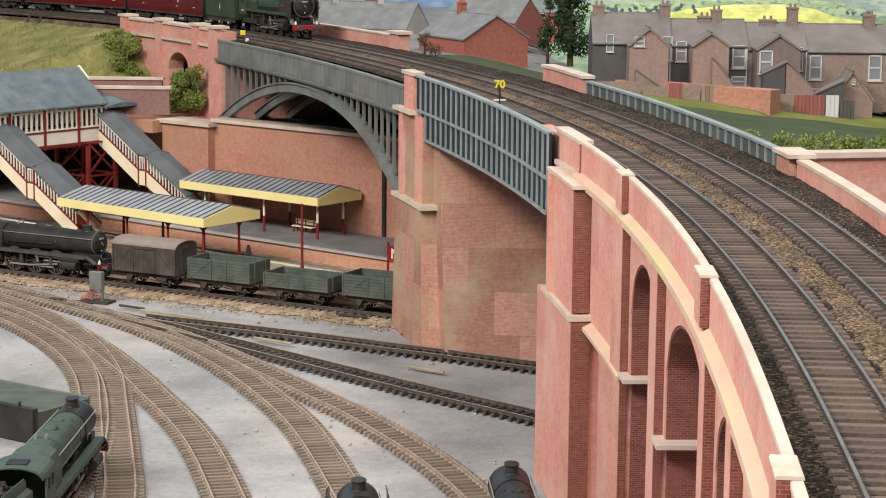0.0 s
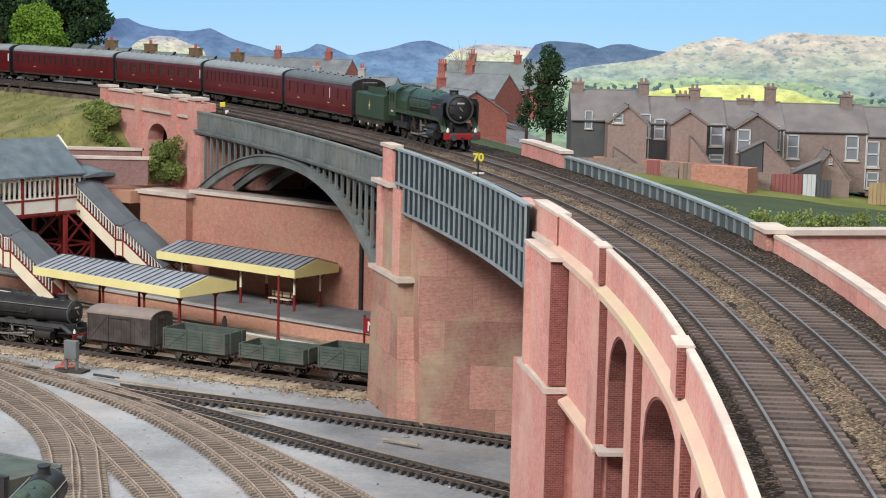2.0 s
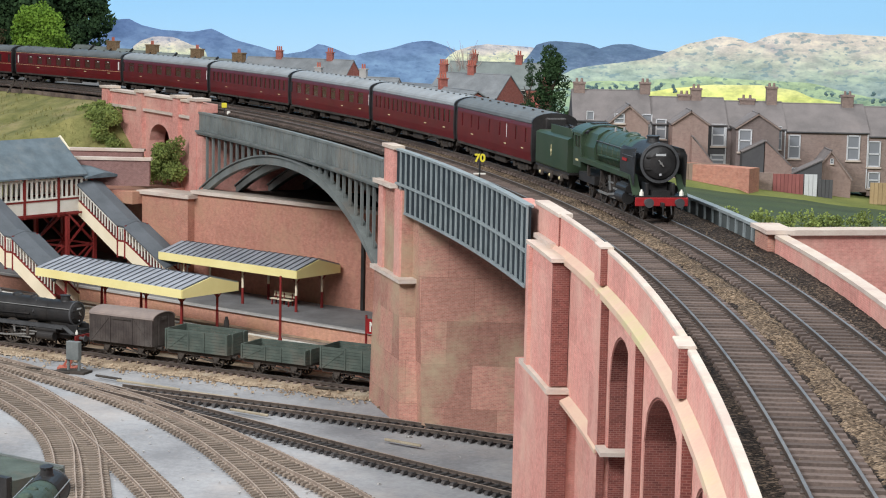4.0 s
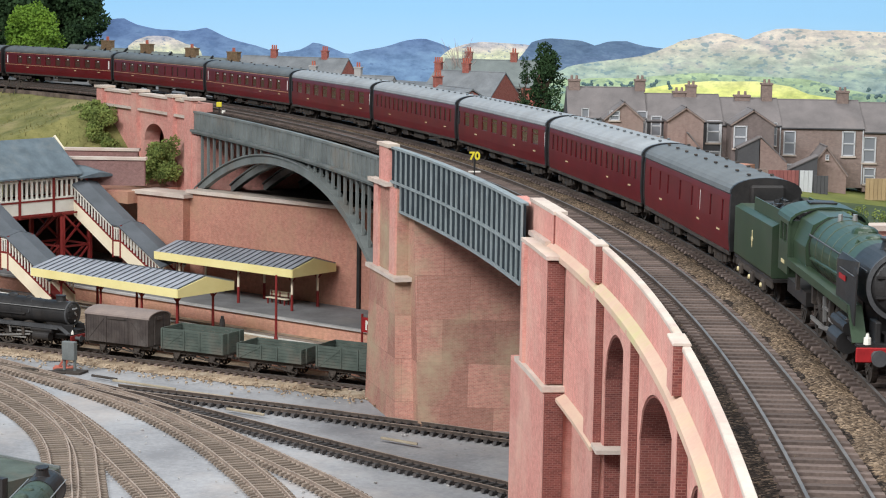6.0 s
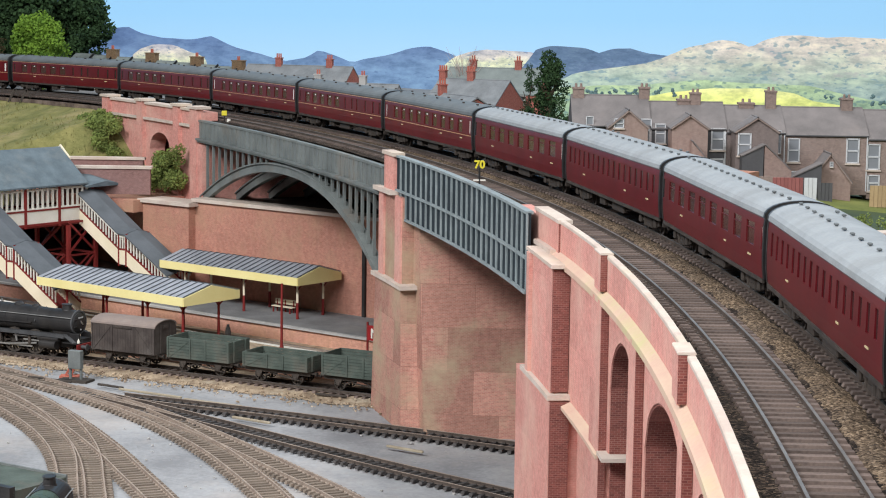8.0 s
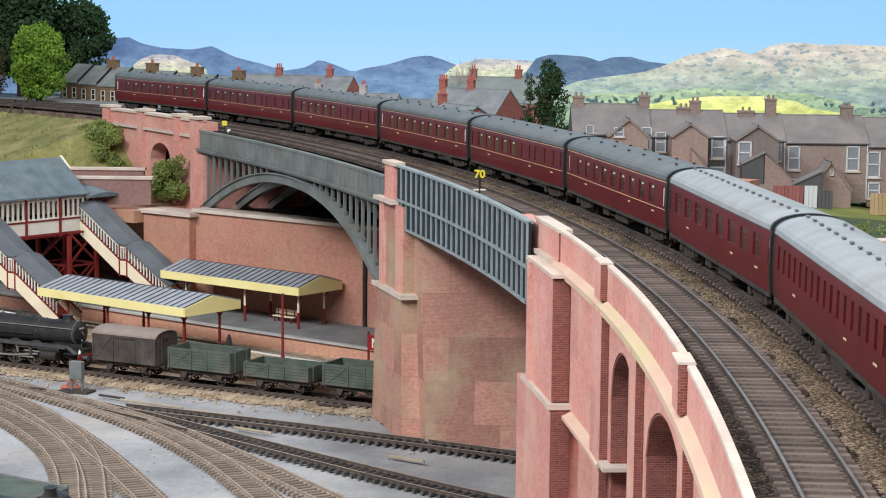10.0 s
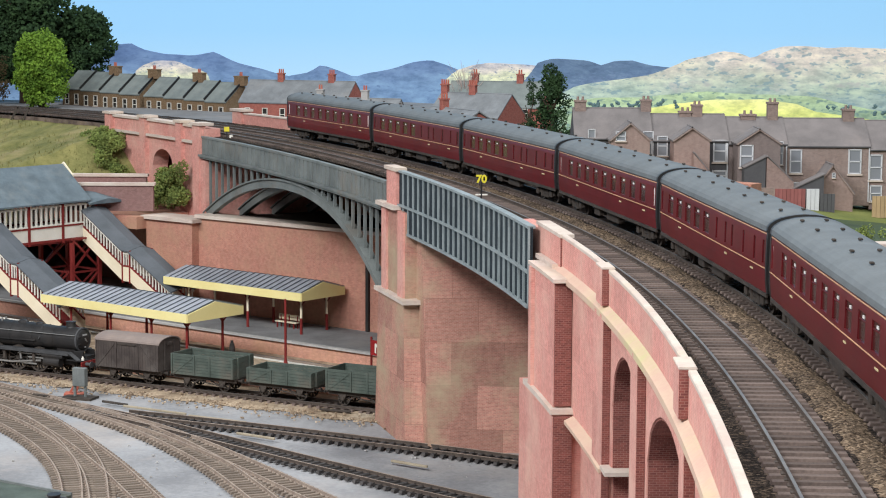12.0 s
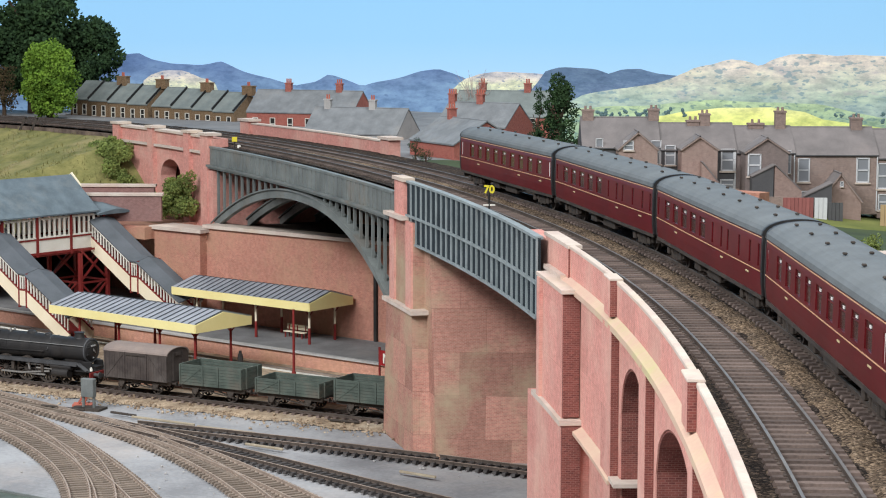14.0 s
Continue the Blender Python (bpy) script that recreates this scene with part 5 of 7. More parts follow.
        box(bm, (x, -0.028, 0.0078), (0.006, 0.014, 0.006), bevel=0.0006)
        beam(bm, (x, -0.06, 0.0105), (x, -0.02, 0.0058), 0.001, 0.001)
        beam(bm, (x, -0.02, 0.0058), (x, 0.02, 0.0058), 0.001, 0.001)
        beam(bm, (x, 0.02, 0.0058), (x, 0.06, 0.0105), 0.001, 0.001)
    part("underframe", bm, "frame", c)
    for k in (-1, 1):
        bogie(c, k * (L - 0.038))
    return c


def row_windows(start, end, n, width, lo=0.0265, hi=0.0375):
    pitch = (end - start) / n
    return [(start + pitch * (i + 0.5) - width / 2, start + pitch * (i + 0.5) + width / 2, lo, hi) for i in range(n)]


def doors(ys):
    return [(y - 0.0019, y + 0.0019, 0.0265, 0.0375) for y in ys]


def vents_on(L, n, xs):
    return [((-0.5 + (i + 0.5) / n) * L, x) for i in range(n) for x in xs]


def make_train():
    """Eleven coaches in three patterns, then the tender and the engine."""
    long_, longer, short = 0.2500, 0.2650, 0.2160
    van = coach("maroon luggage van with a grey roof and few windows", short, "roof_dark",
                doors([-0.090, -0.062, -0.040, -0.008, 0.022, 0.040, 0.066, 0.092]), False, vents_on(short, 9, (-0.006, 0.006)))
    pale = coach("maroon passenger coach with a pale grey roof", long_, "roof_light",
                 row_windows(-0.112, 0.112, 8, 0.0165) + doors([-0.122, 0.122]), False, vents_on(long_, 17, (0.0045,)))
    pale2 = coach("maroon corridor coach with a pale grey roof and many doors", long_, "roof_light",
                  row_windows(-0.118, 0.118, 17, 0.0052), False, vents_on(long_, 15, (0.0045,)) + [(-0.085, -0.006), (-0.070, -0.006), (0.085, -0.006), (0.1, -0.006)])
    dark = coach("maroon lined coach with a dark grey roof", longer, "roof_dark",
                 row_windows(-0.106, 0.112, 9, 0.0130) + doors([-0.126, 0.126]), True, vents_on(longer, 7, (-0.004, 0.007)))
    dark2 = coach("maroon lined brake coach with a dark grey roof", longer, "roof_dark",
                  row_windows(-0.112, 0.01, 5, 0.0150) + doors([-0.126, 0.024, 0.045, 0.060, 0.085, 0.108, 0.126]), True, vents_on(longer, 7, (-0.004, 0.007)))
    far = pose(0, 0, 0)
    order = [van, pale2, pale, copy_thing(pale2, far), copy_thing(pale, far), dark, dark2, copy_thing(dark, far), copy_thing(dark2, far), copy_thing(dark2, far), copy_thing(dark, far)]
    return order


COACHES = make_train()


def tube(bm, rows, seg=24, squash=1.0):
    """A lathe along local y: rows of (y, radius, centre height)."""
    return loft(bm, [[Vector((r * math.cos(2 * math.pi * i / seg), y, z + r * squash * math.sin(2 * math.pi * i / seg))) for i in range(seg)] for y, r, z in rows])


def engine(label, paint, lined=True, turns=False, deflectors=True, express=False):
    """A tender steam engine, 18 cm long, front at positive y; express: a tall boiler over a high running plate."""
    e = thing("steam_engine", label=label, category="locomotive")
    zc, rb, rs, plate = (0.0362, 0.0132, 0.0125, 0.0278) if express else (0.0335, 0.0126, 0.0116, 0.0226)
    front = 0.0765 if express else 0.0735
    bm = B()
    tube(bm, [(-0.036, rb, zc), (-0.014, rb, zc), (0.012, rb * 0.97, zc + 0.0002), (0.046, rs * 0.955, zc)], 36)
    boiler = part("boiler", bm, paint, e, smooth=False)
    for y in (-0.034, -0.020, -0.006, 0.008, 0.021, 0.033, 0.0452):
        r = float(np.interp(y, [-0.014, 0.012, 0.046], [rb, rb * 0.97, rs * 0.955])) + 0.0002
        edge = lined and y in (-0.034, 0.0452)
        bm = B()
        tube(bm, [(y - (0.0009 if edge else 0.0003), r, zc), (y + (0.0009 if edge else 0.0003), r, zc)], 36)
        part("boiler_band", bm, "black" if edge else "band_green" if lined else paint, boiler)
    bm = B()
    tube(bm, [(0.046, rs, zc), (front - 0.001, rs, zc), (front, rs * 0.97, zc)], 36)
    smokebox = part("smokebox", bm, "black", e)
    bm = B()
    tube(bm, [(front - 0.0006, rs * 1.03, zc), (front + 0.0008, rs * 1.03, zc), (front + 0.0010, rs * 0.90, zc), (front - 0.0006, rs * 0.90, zc)], 36)
    part("smokebox_rim", bm, "smoke_grey", smokebox, "grey worn smokebox rim")
    bm = B()
    tube(bm, [(front, rs * 0.88, zc), (front + 0.0013, rs * 0.80, zc), (front + 0.0026, rs * 0.55, zc), (front + 0.0031, rs * 0.2, zc), (front + 0.0032, 0.0004, zc)], 30)
    door = part("smokebox_door", bm, "black", smokebox)
    for z in (0.30, -0.30):
        bm = B()
        box(bm, (0.002, front + 0.0022, zc + rs * z), (rs * 1.2, 0.0012, 0.0009))
        part("hinge_strap", bm, "black", door)
    bm = B()
    rod(bm, (0, front + 0.003, zc), (0, front + 0.0046, zc), 0.0007, seg=8)
    beam(bm, (-0.0016, front + 0.0042, zc - 0.002), (0.0016, front + 0.0042, zc + 0.002), 0.0007, 0.0007)
    part("door_handle", bm, "steel", door)
    bm = B()
    box(bm, (0, front + 0.0027, zc + rs * 0.42), (0.0066, 0.0007, 0.0014))
    part("number_plate", bm, "plate_grey", door, "small pale plate with unreadable figures")
    bm = B()
    box(bm, (0, front + 0.0030, zc - rs * 0.58), (0.0013, 0.0006, 0.0013))
    part("shed_plate", bm, "plate_grey", door)
    h = 0.0024 if express else 0.0040
    bm = B()
    loft(bm, [[Vector((q * math.cos(2 * math.pi * i / 20), 0.060 + k * q * math.sin(2 * math.pi * i / 20), zc + rs + z)) for i in range(20)] for q, k, z in ((0.0052, 1.25, -0.0018), (0.0041, 1.3, 0.0002), (0.0036, 1.35, h), (0.0042, 1.35, h + 0.0003), (0.0042, 1.35, h + 0.0012), (0.0030, 1.3, h + 0.0012))])
    part("chimney", bm, "black", smokebox)
    for y, r, tall in ((0.012, 0.0054, 0.55), (0.030, 0.0036, 0.42)) if express else ((0.002, 0.0048, 0.75), (0.022, 0.0036, 0.6)):
        bm = B()
        rows = [(r * math.cos(t), zc + rb - 0.0012 + r * tall * math.sin(t)) for t in (0, 0.4, 0.8, 1.2, 1.5)]
        loft(bm, [[Vector((q * math.cos(2 * math.pi * i / 16), y + 1.25 * q * math.sin(2 * math.pi * i / 16), z)) for i in range(16)] for q, z in [(r * 1.1, zc + rb - 0.004)] + rows])
        part("dome", bm, paint, boiler)
    for x in (-0.003, 0.003):
        bm = B()
        rod(bm, (x, -0.022, zc + rb - 0.001), (x, -0.022, zc + rb + 0.0024), 0.0012, 0.0009, seg=8)
        part("safety_valve", bm, "steel", boiler)
    # pipes and handrails along the boiler
    for k in (-1, 1):
        bm = B()
        rod(bm, (k * (rb * 0.93 + 0.001), -0.034, zc + rb * 0.42), (k * (rs * 0.93 + 0.001), front, zc + rb * 0.42), 0.0004, seg=6)
        part("handrail", bm, "steel" if not lined else "smoke_grey", boiler)
        bm = B()
        rod(bm, (k * (rb * 0.98), -0.030, zc - rb * 0.30), (k * (rb * 0.97), 0.026, zc - rb * 0.22), 0.0008, seg=6)
        part("injector_pipe", bm, paint, boiler)
        bm = B()
        rod(bm, (k * 0.006, 0.030, zc + rb * 0.85), (k * rb * 0.98, 0.030, zc - rb * 0.1), 0.0008, seg=6)
        part("feed_pipe", bm, paint, boiler)
    # firebox and cab
    top = zc + rb
    bm = B()
    loft(bm, [[Vector((sx * x, y, z)) for sx, x, z in ((-1, 0.0140, plate - 0.003), (-1, 0.0148, zc), (-1, 0.0118, zc + rb * 0.72), (-1, 0.0055, top - 0.0002), (1, 0.0055, top - 0.0002), (1, 0.0118, zc + rb * 0.72), (1, 0.0148, zc), (1, 0.0140, plate - 0.003))] for y in (-0.063, -0.034)])
    part("firebox", bm, paint, e)
    cab = new("cab")
    cab.parent = e
    foot = plate - 0.007 if express else 0.014
    eave = top - 0.0052
    for x in (-0.0168, 0.0168):
        bm = B()
        for y0, y1, z0, z1 in ((-0.084, -0.0615, foot, zc - 0.002), (-0.084, -0.0812, zc - 0.002, eave - 0.002), (-0.0650, -0.0615, zc - 0.002, eave - 0.002), (-0.0735, -0.0723, zc - 0.002, eave - 0.002), (-0.084, -0.0615, eave - 0.002, eave)):
            box(bm, (x, (y0 + y1) / 2, (z0 + z1) / 2), (0.001, y1 - y0, z1 - z0))
        part("cab_side", bm, paint, cab)
        bm = B()
        box(bm, (x * 0.97, -0.0730, (zc + eave) / 2 - 0.002), (0.0003, 0.0165, eave - zc + 0.0005))
        part("cab_window", bm, "glass", cab)
        bm = B()
        box(bm, (x * 1.035, -0.0725, foot + 0.0045), (0.0002, 0.0075, 0.0015))
        part("number", bm, "crest", cab, "pale bar of running number")
    bm = B()
    n = 12
    ring = [(0.0172 * math.cos(math.pi * i / n), eave - 0.0002 + 0.0066 * math.sin(math.pi * i / n)) for i in range(n + 1)]
    loft(bm, [[Vector((x, y, z)) for x, z in ring + [(x * 0.95, z - 0.0008) for x, z in ring[::-1]]] for y in (-0.090, -0.060)])
    part("cab_roof", bm, paint, cab)
    bm = B()
    box(bm, (0, -0.078, eave + 0.0066), (0.012, 0.010, 0.0008), bevel=0.0003)
    part("roof_hatch", bm, "black", cab)
    bm = B()
    box(bm, (0, -0.0625, (foot + eave) / 2), (0.0325, 0.001, eave - foot))
    part("cab_front", bm, paint, cab)
    # running plate, cylinders, motion gear, buffer beam
    for x in (-1, 1):
        bm = B()
        box(bm, (x * 0.0152, 0.004, plate), (0.0054, 0.131, 0.0009))
        box(bm, (x * 0.0177, 0.004, plate - 0.0012), (0.0006, 0.131, 0.0030))
        beam(bm, (x * 0.0152, 0.0695, plate), (x * 0.0152, 0.0805, 0.0158), 0.0054, 0.0009)
        part("running_plate", bm, paint if lined or paint != "black" else "smoke_grey", e)
        for y in (-0.047, -0.010, 0.026):
            bm = B()
            box(bm, (x * 0.0150, y, plate - 0.006), (0.0016, 0.0030, 0.0110))
            part("plate_bracket", bm, "frame", e)
        bm = B()
        rod(bm, (x * 0.0150, 0.0400, 0.0122), (x * 0.0150, 0.0590, 0.0122), 0.0043, seg=16)
        rod(bm, (x * 0.0150, 0.0370, 0.0180), (x * 0.0150, 0.0620, 0.0180), 0.0026, seg=14)
        box(bm, (x * 0.0130, 0.0495, 0.0160), (0.0060, 0.0175, 0.0110), bevel=0.0008)
        part("cylinder", bm, "black", e)
        bm = B()
        beam(bm, (x * 0.0126, -0.0265, 0.0080), (x * 0.0126, 0.0275, 0.0080), 0.0008, 0.0016)
        part("coupling_rod", bm, "steel", e)
        bm = B()
        beam(bm, (x * 0.0142, 0.0, 0.0085), (x * 0.0142, 0.034, 0.0122), 0.0008, 0.0015)
        part("connecting_rod", bm, "steel", e)
        bm = B()
        beam(bm, (x * 0.0142, 0.006, 0.0175), (x * 0.0142, 0.037, 0.0180), 0.0008, 0.0010)
        beam(bm, (x * 0.0142, 0.008, 0.0220), (x * 0.0142, 0.010, 0.0120), 0.0012, 0.0018)
        part("valve_gear", bm, "steel", e)
        bm = B()
        beam(bm, (x * 0.0140, 0.018, 0.0145), (x * 0.0140, 0.040, 0.0145), 0.0010, 0.0012)
        part("slide_bar", bm, "steel", e)
        if deflectors:
            hi = zc + rs * 0.72
            bm = B()
            loft(bm, [[Vector((x * (0.0166 + d - 0.0012 * (z > hi - 0.003)), y, z)) for y, z in ((0.044, plate + 0.0004), (0.0785, plate - 0.006), (0.0800, hi - 0.004), (0.0770, hi), (0.047, hi), (0.044, hi - 0.003))] for d in (0, 0.0005)])
            d = part("smoke_deflector", bm, "black", e)
            bm = B()
            box(bm, (x * 0.0174, 0.0560, zc + 0.0006), (0.0003, 0.0110, 0.0019))
            part("name_plate", bm, "signal_red", d, "red plate bar with unreadable name")
            bm = B()
            rod(bm, (x * 0.0172, 0.050, hi - 0.0055), (x * 0.0172, 0.076, hi - 0.0055), 0.0003, seg=6)
            part("grab_rail", bm, "smoke_grey", d)
        bm = B()
        rod(bm, (x * 0.0100, 0.0850, 0.0122), (x * 0.0100, 0.0910, 0.0122), 0.0018, 0.0014, 12)
        rod(bm, (x * 0.0100, 0.0910, 0.0122), (x * 0.0100, 0.0920, 0.0122), 0.0030, seg=18)
        part("buffer", bm, "smoke_grey", e, "dull grey buffer")
        bm = B()
        rod(bm, (x * 0.0130, 0.0835, 0.0160), (x * 0.0130, 0.0835, 0.0185), 0.0014, 0.0013, 10)
        rod(bm, (x * 0.0130, 0.0835, 0.0185), (x * 0.0130, 0.0835, 0.0200), 0.0008, 0.0005, 8)
        part("lamp", bm, "white", e, "white headlamp")
        bm = B()
        box(bm, (x * 0.0085, 0.0755, 0.0195), (0.0022, 0.011, 0.0085), bevel=0.0005)
        part("saddle_stay", bm, "black", e)
    bm = B()
    box(bm, (0, 0.0845, 0.0122), (0.0345, 0.0012, 0.0056), bevel=0.0004)
    part("buffer_beam", bm, "signal_red" if lined else "darkred", e)
    bm = B()
    box(bm, (0, 0.0865, 0.0105), (0.0022, 0.004, 0.0030), bevel=0.0004)
    rod(bm, (0, 0.0885, 0.0105), (0, 0.0885, 0.0050), 0.0006, seg=6)
    part("coupling_hook", bm, "black", e)
    bm = B()
    for k in (-1, 1):
        rod(bm, (k * 0.006, 0.0855, 0.0098), (k * 0.006, 0.0875, 0.0045), 0.0005, seg=6)
    part("hoses", bm, "black", e)
    bm = B()
    box(bm, (0, 0.0755, 0.0155), (0.0335, 0.018, 0.0009))
    part("front_platform", bm, "black", e)
    bm = B()
    loft(bm, [[Vector((k * q, y, z)) for k, q, z in ((-1, 0.006, 0.0155), (-1, 0.0075, zc - rs * 0.80), (1, 0.0075, zc - rs * 0.80), (1, 0.006, 0.0155))] for y in (0.048, front - 0.004)])
    part("smokebox_saddle", bm, "black", e)
    bm = B()
    box(bm, (0, 0.0, 0.0140), (0.012, 0.166, 0.0100))
    box(bm, (0, -0.004, plate - 0.004), (0.016, 0.110, 0.0060))
    box(bm, (0, -0.06, 0.0135), (0.026, 0.045, 0.006))
    part("frames", bm, "black", e)
    for y in (-0.0235, 0.0025, 0.0280):
        axle(e, y, 0.0121, 14, "frame", turns)
    for y in (0.0500, 0.0740):
        axle(e, y, 0.0060, 8, "frame", turns)
    axle(e, -0.058, 0.0066, 8, "frame", turns)
    return e


def tender(label, paint, turns=False):
    t = thing("tender", label=label, category="tender")
    L = 0.044
    bm = B()
    loft(bm, [[Vector((x, y, z)) for x, z in ((-0.0162, 0.0135), (-0.0168, 0.0145), (-0.0168, 0.0370), (-0.0140, 0.0385), (0.0140, 0.0385), (0.0168, 0.0370), (0.0168, 0.0145), (0.0162, 0.0135))] for y in (-L, L)])
    tank = part("tank", bm, paint, t)
    for x in (-1, 1):
        bm = B()
        loft(bm, [[Vector((x * (0.0128 + d), y, z)) for y, z in ((-0.014, 0.0380), (L - 0.001, 0.0380), (L - 0.001, 0.0420), (L - 0.004, 0.0448), (-0.014, 0.0448))] for d in (0, 0.0006)])
        part("bunker_side", bm, paint, tank)
        bm = B()
        loft(bm, [[Vector((x * (0.01685 + d), y + 0.0013 * math.cos(a) * (1 + 0.6 * math.cos(4 * a)), 0.0262 + 0.0028 * math.sin(a) * (1 + 0.5 * math.cos(4 * a)))) for y in (0.0,) for a in [2 * math.pi * i / 24 for i in range(24)]] for d in (0, 0.0002)])
        part("crest", bm, "crest", tank, "pale crest shape")
        bm = B()
        box(bm, (x * 0.0150, 0, 0.0108), (0.0016, 0.084, 0.0055), bevel=0.0005)
        for y in (-0.027, 0.0, 0.027):
            box(bm, (x * 0.0162, y, 0.0080), (0.0026, 0.006, 0.0055), bevel=0.0008)
        frame_side = part("side_frame", bm, "frame", t)
        for y in (-0.027, 0.0, 0.027):
            bm = B()
            rod(bm, (x * 0.0174, y, 0.0080), (x * 0.0182, y, 0.0080), 0.0013, 0.0010, 10)
            part("axle_cap", bm, "crest", frame_side, "pale axlebox cap")
    bm = B()
    for _ in range(60):
        box(bm, (random.uniform(-0.010, 0.010), random.uniform(-0.010, 0.038), 0.0398 + random.uniform(0, 0.0035)), [random.uniform(0.002, 0.004)] * 3, random.random() * 3, random.random() * 3)
    box(bm, (0, 0.014, 0.0380), (0.0245, 0.052, 0.002))
    part("coal_load", bm, "coal", t)
    bm = B()
    box(bm, (0, -0.030, 0.039), (0.014, 0.016, 0.003), bevel=0.001)
    rod(bm, (0, -0.022, 0.0375), (0, -0.022, 0.0415), 0.003, seg=12)
    part("filler", bm, "black", t)
    bm = B()
    box(bm, (0, 0, 0.0125), (0.032, 2 * L + 0.004, 0.0014))
    part("footplate", bm, "black", t)
    for y in (-0.027, 0.0, 0.027):
        axle(t, y, 0.0078, 0, "frame", turns)
    return t


EXPRESS = engine("dark green express steam engine with red buffer beam", "green", turns=True, express=True)
EXPRESS_TENDER = tender("dark green tender with crest, loaded with coal", "green", turns=True)


# ---- still engines and wagons on the lower lines ----
def on_line(at, s, z):
    p, q = at(s - 0.04, 0, z), at(s + 0.04, 0, z)
    d = q - p
    return Matrix.Translation((p + q) / 2) @ Matrix.Rotation(math.atan2(-d.x, d.y), 4, "Z")


def still_stock():
    goods = engine("weathered black goods engine at the station", "black", lined=False, deflectors=False)
    goods.matrix_world = on_line(goods_at, 0.421, 0.0060)
    t = tender("weathered black tender behind the goods engine", "black")
    t.matrix_world = on_line(goods_at, 0.421 - 0.142, 0.0060)
    v = box_van()
    v.matrix_world = on_line(goods_at, 0.557, 0.0060)
    w = open_wagon(0.0195, "grey-green seven plank open wagon, empty")
    w.matrix_world = on_line(goods_at, 0.640, 0.0060)
    copy = open_wagon(0.0135, "low grey-green open wagon, empty")
    copy.matrix_world = on_line(goods_at, 0.722, 0.0060)
    copy_thing(w, on_line(goods_at, 0.804, 0.0060))
    copy_thing(copy, on_line(goods_at, 0.886, 0.0060))
    at, _, _ = spline(YARD[6][1])
    a = engine("dull green engine standing in the yard", "green_dull", lined=False, deflectors=False)
    a.matrix_world = on_line(at, 0.18, 0.0055)
    b = tender("dull green tender standing in the yard", "green_dull")
    b.matrix_world = on_line(at, 0.18 - 0.142, 0.0055)
    c = engine("grimy engine with smoke deflectors in the yard", "black", lined=False)
    c.matrix_world = pose(-0.050, 0.985, GROUND + 0.0055, 0, 0, 6)
    d = engine("grimy small engine on the inner siding", "black", lined=False, deflectors=False)
    d.matrix_world = pose(0.031, 1.02, GROUND + 0.0055, 0, 0, 4)


def wagon_chassis(p, L):
    bm = B()
    box(bm, (0, 0, 0.0125), (0.026, 2 * L, 0.0016))
    for x in (-0.0118, 0.0118):
        box(bm, (x, 0, 0.0108), (0.0014, 2 * L, 0.0026))
        for y in (-0.0195, 0.0195):
            loft(bm, [[Vector((x * 1.06 + d, y + yy, z)) for yy, z in ((-0.0045, 0.0115), (0.0045, 0.0115), (0.0014, 0.0045), (-0.0014, 0.0045))] for d in (-0.0006, 0.0006)])
            box(bm, (x * 1.1, y, 0.0062), (0.0020, 0.0036, 0.0034), bevel=0.0005)
        beam(bm, (x * 1.12, -0.004, 0.0085), (x * 1.12, 0.024, 0.0048), 0.0007, 0.0010)
        for k in (-1, 1):
            beam(bm, (x * 0.9, k * 0.003, 0.0105), (x * 0.9, k * 0.0135, 0.0060), 0.0008, 0.0012)
    for k in (-1, 1):
        for x in (-0.0085, 0.0085):
            rod(bm, (x, k * L, 0.0112), (x, k * (L + 0.0045), 0.0112), 0.0011, seg=8)
            rod(bm, (x, k * (L + 0.0045), 0.0112), (x, k * (L + 0.0053), 0.0112), 0.0021, seg=12)
        box(bm, (0, k * (L + 0.003), 0.0085), (0.004, 0.006, 0.0012))
    part("chassis", bm, "frame", p)
    for y in (-0.0195, 0.0195):
        axle(p, y, 0.0062, 8)


def open_wagon(h, label):
    w = thing("open_wagon", label=label, category="wagon", group="open wagons of the goods train")
    L, W = 0.0345, 0.0165
    wagon_chassis(w, L)
    n = max(3, round(h / 0.0028))
    for k in (-1, 1):
        for i in range(n):
            z0 = 0.0135 + h * i / n
            bm = B()
            box(bm, (k * W, 0, z0 + h / n / 2), (0.0010, 2 * L, h / n - 0.0002), bevel=0.00015)
            part("side_plank", bm, "wagon", w)
            bm = B()
            box(bm, (0, k * (L - 0.0005), z0 + h / n / 2), (2 * W - 0.001, 0.0010, h / n - 0.0002), bevel=0.00015)
            part("end_plank", bm, "wagon", w)
        for y in (-0.0335, -0.0085, 0.0085, 0.0335):
            bm = B()
            box(bm, (k * (W + 0.0008), y, 0.0135 + h / 2), (0.0008, 0.0016, h - 0.0006))
            part("iron_strap", bm, "wagon", w)
        bm = B()
        beam(bm, (k * (W + 0.0007), -0.032, 0.0140), (k * (W + 0.0007), -0.010, 0.0130 + h * 0.9), 0.0006, 0.0010)
        part("brace", bm, "wagon", w)
        for x in (-0.0095, 0.0095):
            bm = B()
            box(bm, (x, k * (L + 0.0007), 0.0135 + h / 2), (0.0018, 0.0012, h - 0.0004))
            part("end_stanchion", bm, "wagon", w)
    bm = B()
    box(bm, (0, 0, 0.0138), (2 * W - 0.002, 2 * L - 0.002, 0.0008))
    part("floor", bm, "frame", w)
    return w


def box_van():
    v = thing("goods_van", label="faded brown covered goods van with a grey curved roof", category="wagon")
    L, W = 0.036, 0.0168
    wagon_chassis(v, L)
    for k in (-1, 1):
        n = 24
